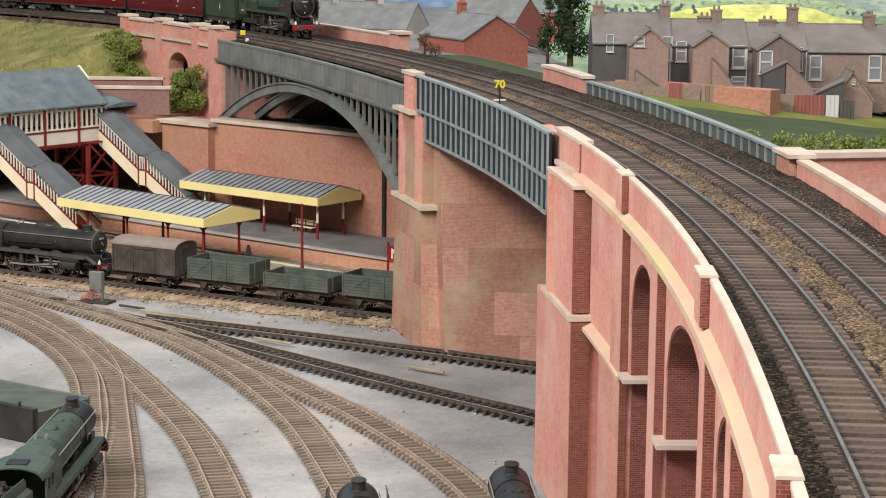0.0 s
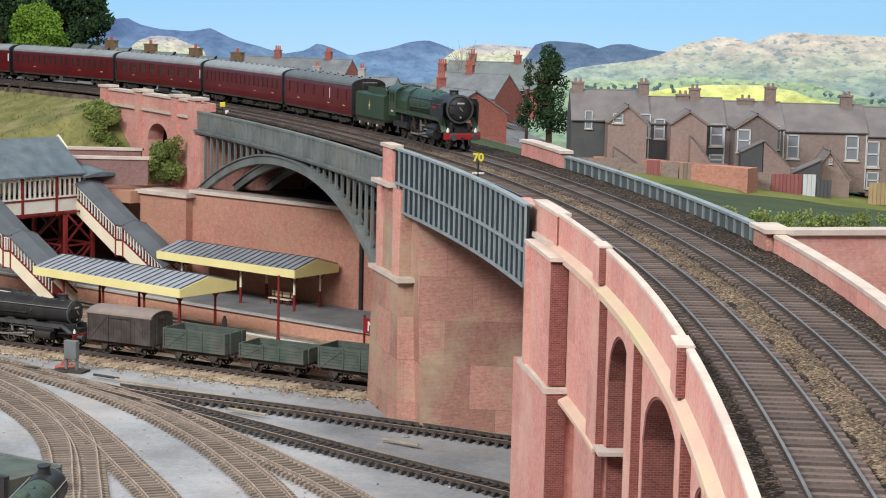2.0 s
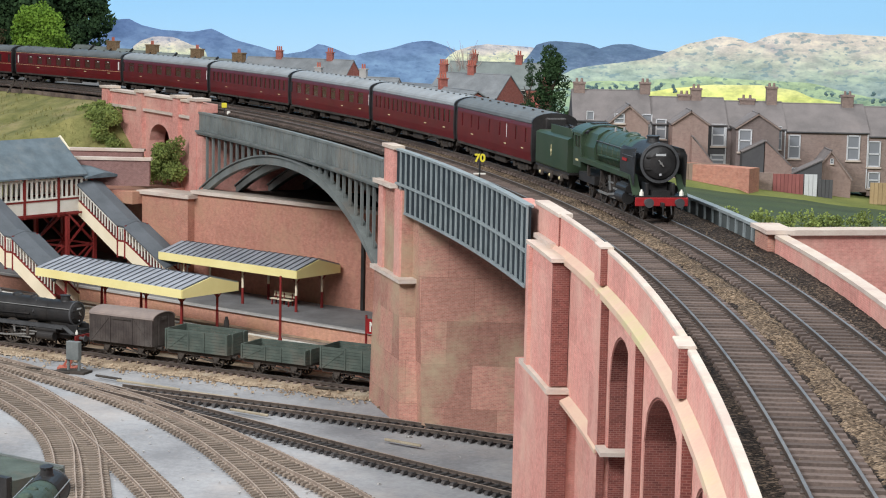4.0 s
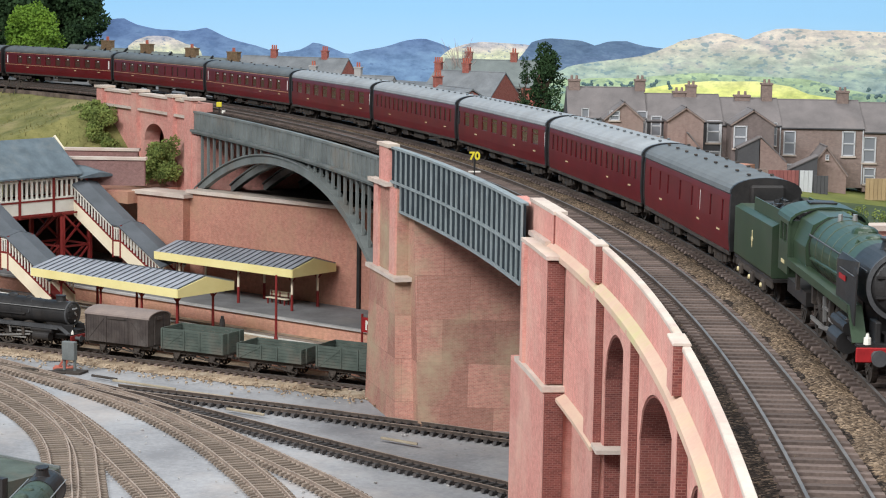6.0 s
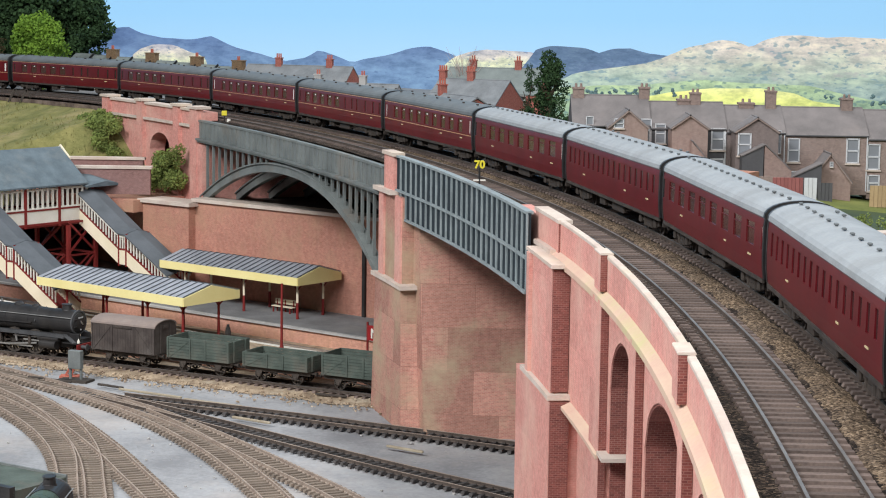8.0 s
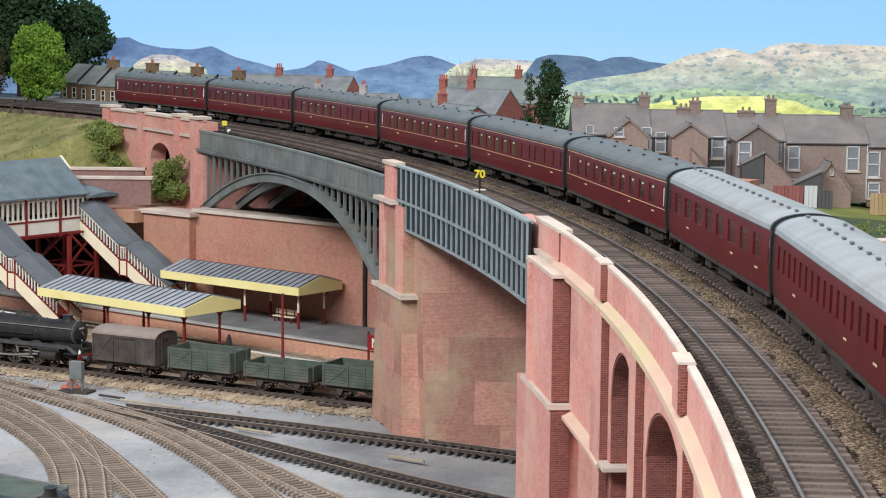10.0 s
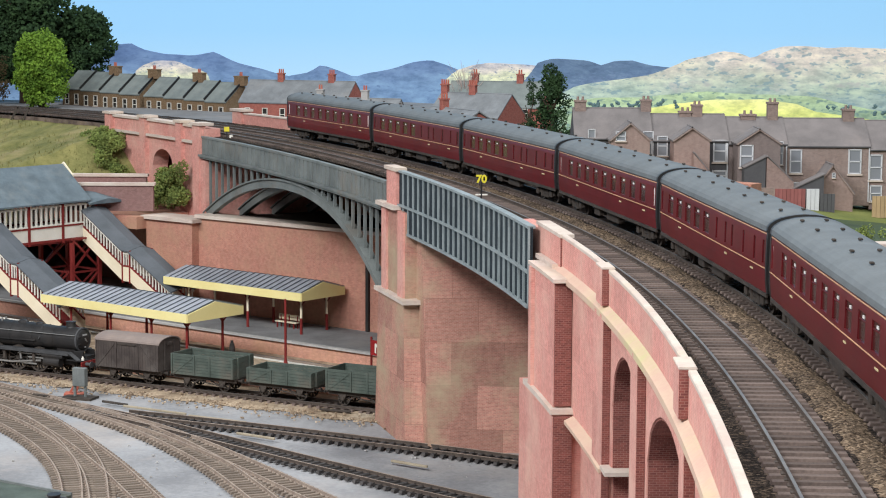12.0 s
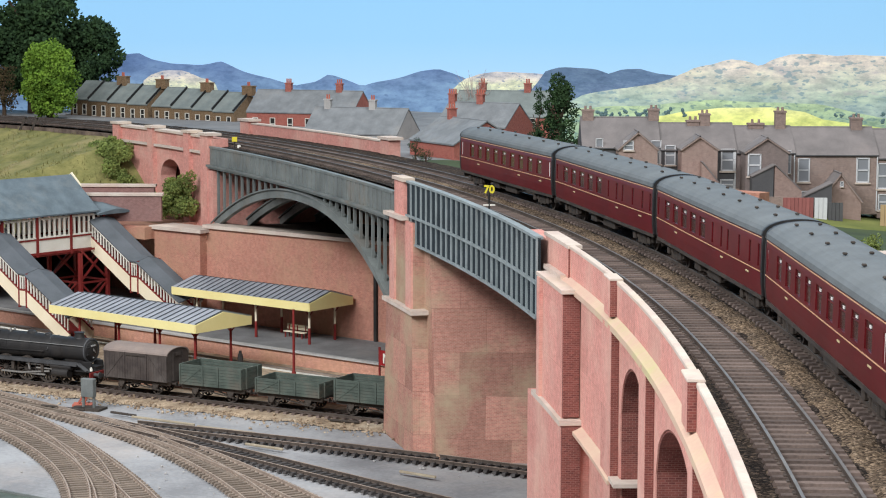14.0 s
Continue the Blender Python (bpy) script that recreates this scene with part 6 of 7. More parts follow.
        for i in range(n):
            y = -L + 2 * L * (i + 0.5) / n
            bm = B()
            box(bm, (k * W, y, 0.0262), (0.0010, 2 * L / n - 0.00018, 0.0255))
            part("side_plank", bm, "van", v)
        for y in (-0.0355, -0.0125, 0.0125, 0.0355):
            bm = B()
            box(bm, (k * (W + 0.0008), y, 0.0262), (0.0008, 0.0014, 0.0252))
            part("iron_strap", bm, "van", v)
        for s in (-1, 1):
            bm = B()
            beam(bm, (k * (W + 0.0007), s * 0.034, 0.0145), (k * (W + 0.0007), s * 0.0135, 0.0375), 0.0006, 0.0009)
            part("brace", bm, "van", v)
        bm = B()
        box(bm, (k * (W + 0.0012), 0, 0.0365), (0.0008, 0.022, 0.0008))
        part("door_rail", bm, "frame", v)
        bm = B()
        ring = [(W * math.cos(math.pi * i / 10), 0.0388 + 0.0052 * math.sin(math.pi * i / 10)) for i in range(11)]
        loft(bm, [[Vector((x, k * (L - d), z)) for x, z in [(W, 0.0135)] + ring + [(-W, 0.0135)]] for d in (0, 0.001)])
        e = part("end_wall", bm, "van", v)
        for x in (-0.0075, 0.0075):
            bm = B()
            box(bm, (x, k * (L + 0.0006), 0.0275), (0.0016, 0.0010, 0.027))
            part("stanchion", bm, "van", e)
        bm = B()
        box(bm, (0, k * (L + 0.0008), 0.0385), (0.007, 0.0012, 0.0028))
        part("end_vent", bm, "van", e)
    bm = B()
    n = 12
    ring = [((W + 0.0012) * math.cos(math.pi * i / n), 0.0388 + 0.0062 * math.sin(math.pi * i / n)) for i in range(n + 1)]
    loft(bm, [[Vector((x, y, z)) for x, z in ring + [(x * 0.95, z - 0.0008) for x, z in ring[::-1]]] for y in (-L - 0.001, L + 0.001)])
    part("roof", bm, "tiles_brown", v, "grey-brown curved roof")
    return v


still_stock()


# ---- station ----
def s_box(bm, a0, a1, n0, n1, z0, z1):
    return loft(bm, [[S(a, n, z) for a, n in ((a0, n0), (a1, n0), (a1, n1), (a0, n1))] for z in (z0, z1)])


def platforms():
    p = thing("far_platform", label="grey station platform with brick face and pale edge", category="platform", kind="structure")
    bm = B()
    s_box(bm, -2.1, -1.02, 1.4875, 1.585, 0, 0.0155)
    part("platform_body", bm, "platform_face", p)
    bm = B()
    s_box(bm, -2.1, -1.02, 1.490, 1.585, 0.0155, 0.0168)
    part("paving", bm, "platform", p)
    for i in range(54):
        bm = B()
        a = -2.1 + i * 0.02
        s_box(bm, a + 0.0001, a + 0.0199, 1.4845, 1.490, 0.0150, 0.0171)
        part("edge_slab", bm, "concrete", p)
    q = thing("near_platform", label="sandy station platform with a white edge", category="platform", kind="structure")
    bm = B()
    near = lambda a: 1.2906 + 0.012 + 0.197 * (a + 1.35) + 0.030
    pts = [(-2.0, near(-2.0)), (-1.24, near(-1.24)), (-1.1, 1.372), (-1.1, 1.392), (-2.0, 1.392)]
    loft(bm, [[S(a, n, z) for a, n in pts] for z in (0, 0.0155)])
    part("platform_body", bm, "platform_face", q)
    bm = B()
    loft(bm, [[S(a, n, z) for a, n in pts] for z in (0.0155, 0.0168)])
    part("paving", bm, "sand", q)
    bm = B()
    s_box(bm, -2.0, -1.1, 1.392, 1.398, 0.0150, 0.0171)
    part("edge_slab", bm, "white", q, "white painted platform edge")
    track("rusty platform line between the platforms", lambda s, o, z: S(-2.1 + s, 1.440 - o, z + 0.002), lambda s: SA - math.pi / 2, 0, 1.3, 0.0085, 0.0052, "sleeper_tan", "rail_tan", (0.3, 1.1), 0.0315)


def canopy(label, a0, a1, n0, n1, posts):
    c = thing("platform_canopy", label=label, category="canopy", group="platform canopies")
    eave, ridge = 0.0575, 0.0715
    nm = (n0 + n1) / 2
    k = 23
    for i in range(k):
        for side in (0, 1):
            bm = B()
            a, b = a0 + (a1 - a0) * i / k, a0 + (a1 - a0) * (i + 1) / k - 0.0004
            e, m = (n0, nm) if side == 0 else (n1, nm)
            loft(bm, [[S(x, e, eave + 0.0045 + d), S(x, m, ridge + d)] + [S(x, m, ridge + d + 0.001), S(x, e, eave + 0.0055 + d)] for x, d in ((a, 0), (b, 0))])
            part("roof_sheet", bm, "sheet", c)
            bm = B()
            beam(bm, S(b, e, eave + 0.0061), S(b, m, ridge + 0.0016), 0.0006, 0.0007)
            part("sheet_roll", bm, "slate_stair", c)
    for n in (n0, n1):
        bm = B()
        loft(bm, [[S(a, n + d, z) for d, z in rect(-0.0007, 0.0007, eave - 0.003, eave + 0.0055)] for a in (a0, a1)])
        part("fascia", bm, "yellow", c, "pale yellow fascia board")
    for a in (a0, a1):
        bm = B()
        loft(bm, [[S(a + d, n, z) for n, z in ((n0, eave - 0.003), (n1, eave - 0.003), (n1, eave + 0.005), (nm, ridge), (n0, eave + 0.005))] for d in (-0.0007, 0.0007)])
        part("gable_board", bm, "yellow", c)
    for a in posts:
        for n in (n0 + 0.014, n1 - 0.014):
            bm = B()
            rod(bm, S(a, n, 0.0168), S(a, n, 0.034), 0.0016, 0.0014, 10)
            p = part("post", bm, "darkred", c, "dark red lower post")
            bm = B()
            rod(bm, S(a, n, 0.034), S(a, n, eave + 0.006), 0.0013, 0.0012, 10)
            part("post_top", bm, "cream" if n0 > 1.45 else "darkred", p, "upper post")
            bm = B()
            for s in (-1, 1):
                beam(bm, S(a, n, 0.047), S(a + s * 0.010, n, eave), 0.0009, 0.0012)
            part("bracket", bm, "darkred", c)
    return c


def bench(a, n):
    b = thing("platform_bench", label="cream slatted platform bench with dark legs", category="bench")
    for i in range(3):
        bm = B()
        s_box(bm, a, a + 0.030, n + i * 0.0022, n + i * 0.0022 + 0.0018, 0.0228, 0.0236)
        part("seat_slat", bm, "cream", b)
    for i in range(2):
        bm = B()
        s_box(bm, a, a + 0.030, n + 0.0068, n + 0.0076, 0.0252 + i * 0.003, 0.0276 + i * 0.003)
        part("back_slat", bm, "cream", b)
    for x in (0.003, 0.015, 0.027):
        bm = B()
        s_box(bm, a + x - 0.0006, a + x + 0.0006, n, n + 0.0012, 0.0168, 0.0228)
        s_box(bm, a + x - 0.0006, a + x + 0.0006, n + 0.0062, n + 0.0072, 0.0168, 0.030)
        part("leg_frame", bm, "darkred", b)


def name_board(a, n):
    s = thing("station_name_board", label="dark red station name board with white lettering", category="sign")
    for x in (0, 0.036):
        bm = B()
        rod(bm, S(a + x, n, 0.0168), S(a + x, n, 0.0555), 0.0011, seg=8)
        part("post", bm, "darkred", s)
    bm = B()
    s_box(bm, a, a + 0.036, n - 0.0008, n + 0.0008, 0.0385, 0.0525)
    board = part("board", bm, "signal_red", s)
    cu = bpy.data.curves.new("lettering", "FONT")
    cu.body, cu.size, cu.extrude, cu.offset = "NE", 0.0125, 0.0002, 0.0003
    cu.materials.append(M["white"])
    ob = new("lettering", cu)
    ob.parent = board
    ob.matrix_world = Matrix.Translation(S(a + 0.0045, n - 0.0011, 0.0412)) @ Matrix.Rotation(SA, 4, "Z") @ Matrix.Rotation(radians(90), 4, "X")


def figure():
    bm = B()
    p = S(-1.375, 1.386, 0.0168)
    rod(bm, p, p + Vector((0, 0, 0.007)), 0.0022, 0.0028, 8)
    rod(bm, p + Vector((0, 0, 0.007)), p + Vector((0, 0, 0.0125)), 0.003, 0.0022, 8)
    rod(bm, p + Vector((0, 0, 0.0125)), p + Vector((0, 0, 0.0155)), 0.0016, 0.0014, 8)
    tagged(part("figurine", bm, "black"), "tiny dark painted figurine on the platform", "figurine")


def retaining_wall():
    w = thing("retaining_wall", label="tall weathered brick retaining wall with cream coping", category="wall", kind="structure")
    bm = B()
    s_box(bm, -1.625, -0.95, 1.5855, 1.605, 0, 0.1205)
    part("wall_face", bm, "wall", w)
    bm = B()
    s_box(bm, -1.628, -0.95, 1.582, 1.609, 0.1205, 0.1245)
    part("coping", bm, "stone", w)
    bm = B()
    s_box(bm, -1.625, -0.95, 1.609, 2.1, 0.100, 0.1195)
    part("upper_floor", bm, "frame", w)
    bm = B()
    s_box(bm, -1.60, -1.0, 1.74, 1.76, 0.1195, 0.185)
    part("back_wall", bm, "wall", w)
    bm = B()
    s_box(bm, -1.372, -1.368, 1.5825, 1.5855, 0.0168, 0.112)
    part("drain_pipe", bm, "black", w)
    bm = B()
    s_box(bm, -1.70, -1.625, 1.575, 1.605, 0, 0.1155)
    c = part("corner_pillar", bm, "wall", w)
    bm = B()
    s_box(bm, -1.705, -1.62, 1.571, 1.609, 0.1155, 0.1195)
    part("pillar_cap", bm, "stone", c)
    # assumed road overbridge: roof, end and sides added to keep its passage dark
    bm = B()
    s_box(bm, -2.4, -1.70, 1.56, 2.0, 0.104, 0.118)
    part("added_passage_roof", bm, "wall", w)
    bm = B()
    s_box(bm, -2.4, -1.70, 1.985, 2.0, 0, 0.104)
    part("added_passage_end", bm, "wall", w)
    bm = B()
    s_box(bm, -1.704, -1.69, 1.605, 1.985, 0, 0.104)
    part("added_passage_side", bm, "wall", w)
    bm = B()
    s_box(bm, -2.4, -2.385, 1.6, 1.985, 0, 0.104)
    part("added_passage_side", bm, "wall", w)
    for x0, x1, y, top in ((-0.56, -0.366, 2.40, 0.1365), (-0.47, -0.343, 2.30, 0.1345)):
        bm = B()
        slab(bm, ((x0, y), (x1, y), (x1, y + 0.009), (x0, y + 0.009)), 0.105, top)
        r = part("road_parapet", bm, "road_brick", w)
        bm = B()
        slab(bm, ((x0, y - 0.002), (x1 + 0.002, y - 0.002), (x1 + 0.002, y + 0.011), (x0, y + 0.011)), top, top + 0.003)
        part("road_coping", bm, "stone", r)


def ground_signal():
    g = thing("ground_signal", label="small yellow and white ground signal beside the line", category="signal")
    p = V(1.965, -0.066, -0.005)
    bm = B()
    rod(bm, p, p + Vector((0, 0, 0.010)), 0.0008, seg=8)
    part("post", bm, "black", g)
    bm = B()
    box(bm, p + Vector((0, -0.0005, 0.0115)), (0.006, 0.001, 0.0055), bevel=0.0003)
    part("board", bm, "sign_yellow", g)
    bm = B()
    rod(bm, p + Vector((0.005, 0, 0)), p + Vector((0.005, 0, 0.005)), 0.0022, 0.002, 12)
    part("lamp", bm, "white", g)


def platform_lamp():
    t = thing("platform_post", label="slender dark red post on the platform edge", category="post")
    p = S(-1.300, 1.383, 0.0168)
    bm = B()
    rod(bm, p, p + Vector((0, 0, 0.064)), 0.0014, 0.0011, 10)
    part("shaft", bm, "darkred", t)
    bm = B()
    rod(bm, p, p + Vector((0, 0, 0.004)), 0.0024, 0.0018, 10)
    part("foot", bm, "darkred", t)


def turntable():
    t = thing("turntable_deck", label="dark grey-green turntable deck with timber edge", category="turntable")
    a, b = Vector((-0.275, 1.335, GROUND)), Vector((-0.47, 1.465, GROUND))
    u = (b - a).normalized()
    n = Vector((-u.y, u.x, 0))
    for k, (o, w, z0, z1, m) in enumerate(((0, 0.05, 0.0, 0.021, "wagon"), (0.026, 0.005, 0.0, 0.024, "black"), (-0.0255, 0.0016, 0.0, 0.0225, "grey_box"))):
        bm = B()
        loft(bm, [[p + n * (o + q) + Vector((0, 0, z)) for q, z in rect(-w / 2, w / 2, z0, z1)] for p in (a, b)])
        part(("deck", "girder", "edge_beam")[k], bm, m, t)
    for i in range(8):
        bm = B()
        p = a.lerp(b, (i + 0.5) / 8) + n * 0.026
        rod(bm, p + Vector((0, 0, 0.024)), p + Vector((0, 0, 0.027)), 0.0010, seg=6)
        part("stanchion", bm, "black", t)


def timber():
    """Loose baulks and spoil by the point work."""
    for x, y, a, l, m in ((-0.36, 1.795, -28, 0.05, "frame"), (-0.30, 1.768, -32, 0.03, "frame"), (-0.20, 1.70, -28, 0.06, "wood"), (-0.26, 1.738, -30, 0.07, "wood"), (-0.03, 1.533, -35, 0.035, "wood"), (-0.16, 1.632, -33, 0.04, "wood"), (-0.10, 1.74, -20, 0.03, "frame")):
        bm = B()
        box(bm, (x, y, GROUND + 0.0036), (l, 0.0022, 0.002), rz=radians(a), bevel=0.0004)
        tagged(part("timber_baulk", bm, m), "loose weathered timber baulk beside the track", "timber", "loose timbers")
    bm = B()
    for _ in range(1500):
        s = random.uniform(0.1, 1.15)
        p = goods_at(s, random.gauss(0.045, 0.012), random.uniform(0.001, 0.0034))
        r = random.uniform(0.0004, 0.0012)
        beam(bm, p, p + Vector((random.uniform(-2, 2), random.uniform(-2, 2), 0.5)) * r, r * 1.7, r * 1.3)
    tagged(part("spoil", bm, "sand"), "coarse sandy spoil along the goods line", "gravel", kind="stuff")
    bm = B()
    for _ in range(200):
        p = Vector((random.uniform(-0.40, 0.04), random.uniform(1.18, 1.62), GROUND + 0.0008))
        r = random.uniform(0.0004, 0.0011)
        beam(bm, p, p + Vector((random.uniform(-2, 2), random.uniform(-2, 2), 0.2)) * r, r * 1.5, r)
    tagged(part("grit", bm, "concrete"), "scattered pale grit on the yard", "gravel", kind="stuff")


def footbridge():
    f = thing("footbridge", label="covered station footbridge, cream and dark red with slate roof", category="footbridge")
    a0, a1 = -1.785, -1.737
    n0, n1 = 1.26, 1.53
    deck, eave, ridge = 0.0965, 0.1375, 0.176
    bm = B()
    s_box(bm, a0, a1, n0, n1, deck - 0.004, deck)
    part("deck_beam", bm, "darkred", f)
    for a in (a0, a1):
        bm = B()
        s_box(bm, a - 0.0008, a + 0.0008, n0, n1, deck, deck + 0.0145)
        side = part("side_panel", bm, "white", f, "white boarded side panel")
        bm = B()
        s_box(bm, a - 0.0014, a + 0.0014, n0, n1, deck - 0.002, deck + 0.0008)
        s_box(bm, a - 0.0014, a + 0.0014, n0, n1, deck + 0.0145, deck + 0.0162)
        part("side_rail", bm, "darkred", side)
        bm = B()
        s_box(bm, a - 0.0012, a + 0.0012, n0, n1, deck + 0.0165, deck + 0.0182)
        s_box(bm, a - 0.0012, a + 0.0012, n0, n1, eave - 0.004, eave - 0.0015)
        part("light_rail", bm, "white", f)
        n = n0 + 0.004
        while n < n1:
            bm = B()
            s_box(bm, a - 0.0008, a + 0.0008, n - 0.0012, n + 0.0012, deck + 0.018, eave - 0.003)
            part("baluster", bm, "white", f)
            n += 0.0072
        for i in range(6):
            n = n1 - i * 0.0485
            bm = B()
            s_box(bm, a - 0.0018, a + 0.0018, n - 0.0016, n + 0.0016, deck - 0.004, eave)
            part("side_post", bm, "darkred", f)
    am, b0 = a1 - 0.042, a1 - 0.090
    end = n1 - 0.010
    for e in (b0, a1 + 0.006):
        bm = B()
        loft(bm, [[S(e, n, eave), S(am, n, ridge), S(am, n, ridge + 0.0018), S(e, n, eave + 0.0018)] for n in (n0 - 0.01, end)])
        part("roof_slope", bm, "slate", f)
    bm = B()
    loft(bm, [[S(a, end + d, z) for a, z in ((b0, eave - 0.002), (am, ridge - 0.003), (am + 0.016, ridge - 0.016), (am + 0.016, ridge - 0.010), (am, ridge + 0.004), (b0, eave + 0.003))] for d in (0, 0.0018)])
    part("barge_board", bm, "cream", f)
    bm = B()
    loft(bm, [[S(a, end - 0.004, h), S(a, end + 0.024, h + 0.004), S(a, end + 0.048, h), S(a, end + 0.048, h - 0.0018), S(a, end - 0.004, h - 0.0018)] for a, h in ((am + 0.004, eave + 0.009), (a1 + 0.008, eave - 0.002))])
    part("stair_head_roof", bm, "slate", f)
    for n, shift in ((1.362, -0.010), (1.512, 0.0)):
        stair(f, a1 + shift, n, deck)
    for n in (1.49, 1.53):
        for a in (a0, a1 + 0.006):
            bm = B()
            s_box(bm, a - 0.002, a + 0.002, n - 0.002, n + 0.002, 0.0168, deck - 0.004)
            part("tower_leg", bm, "darkred", f)
    for z0, z1 in ((0.02, 0.058), (0.060, 0.096)):
        for a in (a0, a1 + 0.006):
            bm = B()
            beam(bm, S(a, 1.49, z0), S(a, 1.53, z1), 0.0018, 0.0022)
            beam(bm, S(a, 1.53, z0), S(a, 1.49, z1), 0.0018, 0.0022)
            beam(bm, S(a, 1.49, z1), S(a, 1.53, z1), 0.0018, 0.0022)
            part("tower_brace", bm, "darkred", f)
        for n in (1.49, 1.53):
            bm = B()
            beam(bm, S(a0, n, z0), S(a1, n, z1), 0.0018, 0.0022)
            beam(bm, S(a0, n, z1), S(a1, n, z1), 0.0018, 0.0022)
            part("tower_brace", bm, "darkred", f)


def stair(f, a, n, deck):
    """A covered flight in two parts with a short landing, descending along the platform."""
    st = new("stair_flight")
    st.parent = f
    W = 0.032
    pts = [(a, deck), (a + 0.066, deck - 0.0405), (a + 0.078, deck - 0.0405), (a + 0.146, 0.0168)]
    for side in (n, n + W):
        for lo, hi, m in ((-0.004, 0.012, "cream"), (0.0265, 0.0285, "white"), (0.012, 0.0142, "darkred")):
            bm = B()
            loft(bm, [[S(x, side + d, z + q) for d, q in rect(-0.0008, 0.0008, lo, hi)] for x, z in pts])
            part("stair_side" if m == "cream" else "stair_rail", bm, m, st)
        for (x0, z0), (x1, z1) in zip(pts, pts[1:]):
            k = max(1, round((x1 - x0) / 0.0048))
            for i in range(k):
                t = (i + 0.5) / k
                bm = B()
                x, z = x0 + (x1 - x0) * t, z0 + (z1 - z0) * t
                s_box(bm, x - 0.0007, x + 0.0007, side - 0.0006, side + 0.0006, z + 0.0142, z + 0.0270)
                part("stair_baluster", bm, "white", st)
        for x, z in pts[1:3]:
            bm = B()
            s_box(bm, x - 0.001, x + 0.001, side - 0.0013, side + 0.0013, z - 0.006, z + 0.031)
            part("landing_post", bm, "darkred", st)
    bm = B()
    loft(bm, [[S(x, n + q, z - 0.004 + d) for q, d in rect(0.001, W - 0.001, 0, 0.003)] for x, z in pts])
    part("treads", bm, "darkred", st)
    bm = B()
    loft(bm, [[S(x, n + q, z + d) for q, d in ((-0.003, 0.0300), (W / 2, 0.0345), (W + 0.003, 0.0300), (W + 0.003, 0.0315), (W / 2, 0.036), (-0.003, 0.0315))] for x, z in pts[:2] + [(pts[2][0], pts[2][1] - 0.001)]])
    part("stair_roof", bm, "slate_stair", st)
    bm = B()
    loft(bm, [[S(x, n + q, z + d) for q, d in ((-0.003, 0.0285), (W / 2, 0.033), (W + 0.003, 0.0285), (W + 0.003, 0.030), (W / 2, 0.0345), (-0.003, 0.030))] for x, z in pts[2:]])
    part("stair_roof", bm, "slate_stair", st)


def lineside():
    c = thing("lineside_cabinet", label="grey lineside cabinet on legs beside a rusty lever", category="cabinet")
    p = S(-1.388, 1.202, 0)
    m = Matrix.Rotation(radians(-20), 3, "Z")
    bm = B()
    box(bm, p + Vector((0, 0, 0.0205)), (0.013, 0.006, 0.017), rz=radians(-20), bevel=0.0004)
    part("cabinet_body", bm, "grey_box", c)
    for x in (-0.0055, 0.0055):
        bm = B()
        rod(bm, p + m @ Vector((x, 0, 0)), p + m @ Vector((x, 0, 0.0125)), 0.0014, seg=8)
        part("leg", bm, "grey_box", c)
    bm = B()
    box(bm, p + Vector((0, 0.0, 0.0012)), (0.03, 0.016, 0.0024), rz=radians(-20))
    part("base", bm, "frame", c)
    r = thing("point_lever", label="rusty red lever frame by the track", category="lever")
    q = S(-1.403, 1.208, 0)
    bm = B()
    beam(bm, q, q + Vector((0.006, 0, 0.016)), 0.002, 0.002)
    beam(bm, q + Vector((-0.006, 0, 0)), q + Vector((0.002, 0, 0.013)), 0.002, 0.002)
    box(bm, q + Vector((0, 0, 0.0015)), (0.018, 0.012, 0.003))
    part("lever", bm, "pot", r)
    s = thing("speed_sign", label="yellow cut-out 70 speed sign on a post", category="sign")
    v = V(1.10, -0.068, -0.005)
    bm = B()
    rod(bm, v, v + Vector((0, 0, 0.022)), 0.0007, seg=8)
    part("post", bm, "black", s)
    bm = B()
    box(bm, v + Vector((0, 0, 0.0125)), (0.009, 0.001, 0.001), rz=0.1)
    part("cross_bar", bm, "white", s)
    cu = bpy.data.curves.new("speed_number", "FONT")
    cu.body, cu.size, cu.extrude, cu.align_x, cu.offset = "70", 0.0080, 0.0004, "CENTER", 0.0003
    ob = new("speed_number", cu)
    ob.parent = s
    ob.matrix_world = Matrix.Translation(v + Vector((0, 0, 0.0215))) @ Euler((radians(90), 0, radians(4))).to_matrix().to_4x4()
    cu.materials.append(M["sign_yellow"])


platforms()
canopy("grey sheet platform canopy with pale yellow fascia, nearer the goods line", -1.600, -1.385, 1.335, 1.412, (-1.57, -1.51, -1.45, -1.40))
canopy("grey sheet platform canopy with pale yellow fascia, against the wall", -1.605, -1.399, 1.512, 1.580, (-1.58, -1.49, -1.412))
bench(-1.468, 1.545)
name_board(-1.193, 1.385)
figure()
retaining_wall()
footbridge()
lineside()
ground_signal()
platform_lamp()
turntable()
timber()


# ---- trees and bushes ----
def clump(bm, c, r, n, flat=0.8, size=0.14):
    """A cloud of small leaf tufts round c."""
    for _ in range(n):
        d = Vector((random.gauss(0, 1), random.gauss(0, 1), random.gauss(0, flat))).normalized()
        p = Vector(c) + d * r * random.uniform(0.55, 1.05)
        k = r * size * random.uniform(0.6, 1.3)
        u = Vector((random.gauss(0, 1), random.gauss(0, 1), random.gauss(0, 1))).normalized()
        w = u.orthogonal().normalized()
        q = u.cross(w)
        vs = [bm.verts.new(p + e) for e in (u * k, w * k, -u * k, -w * k, q * k * 0.8)]
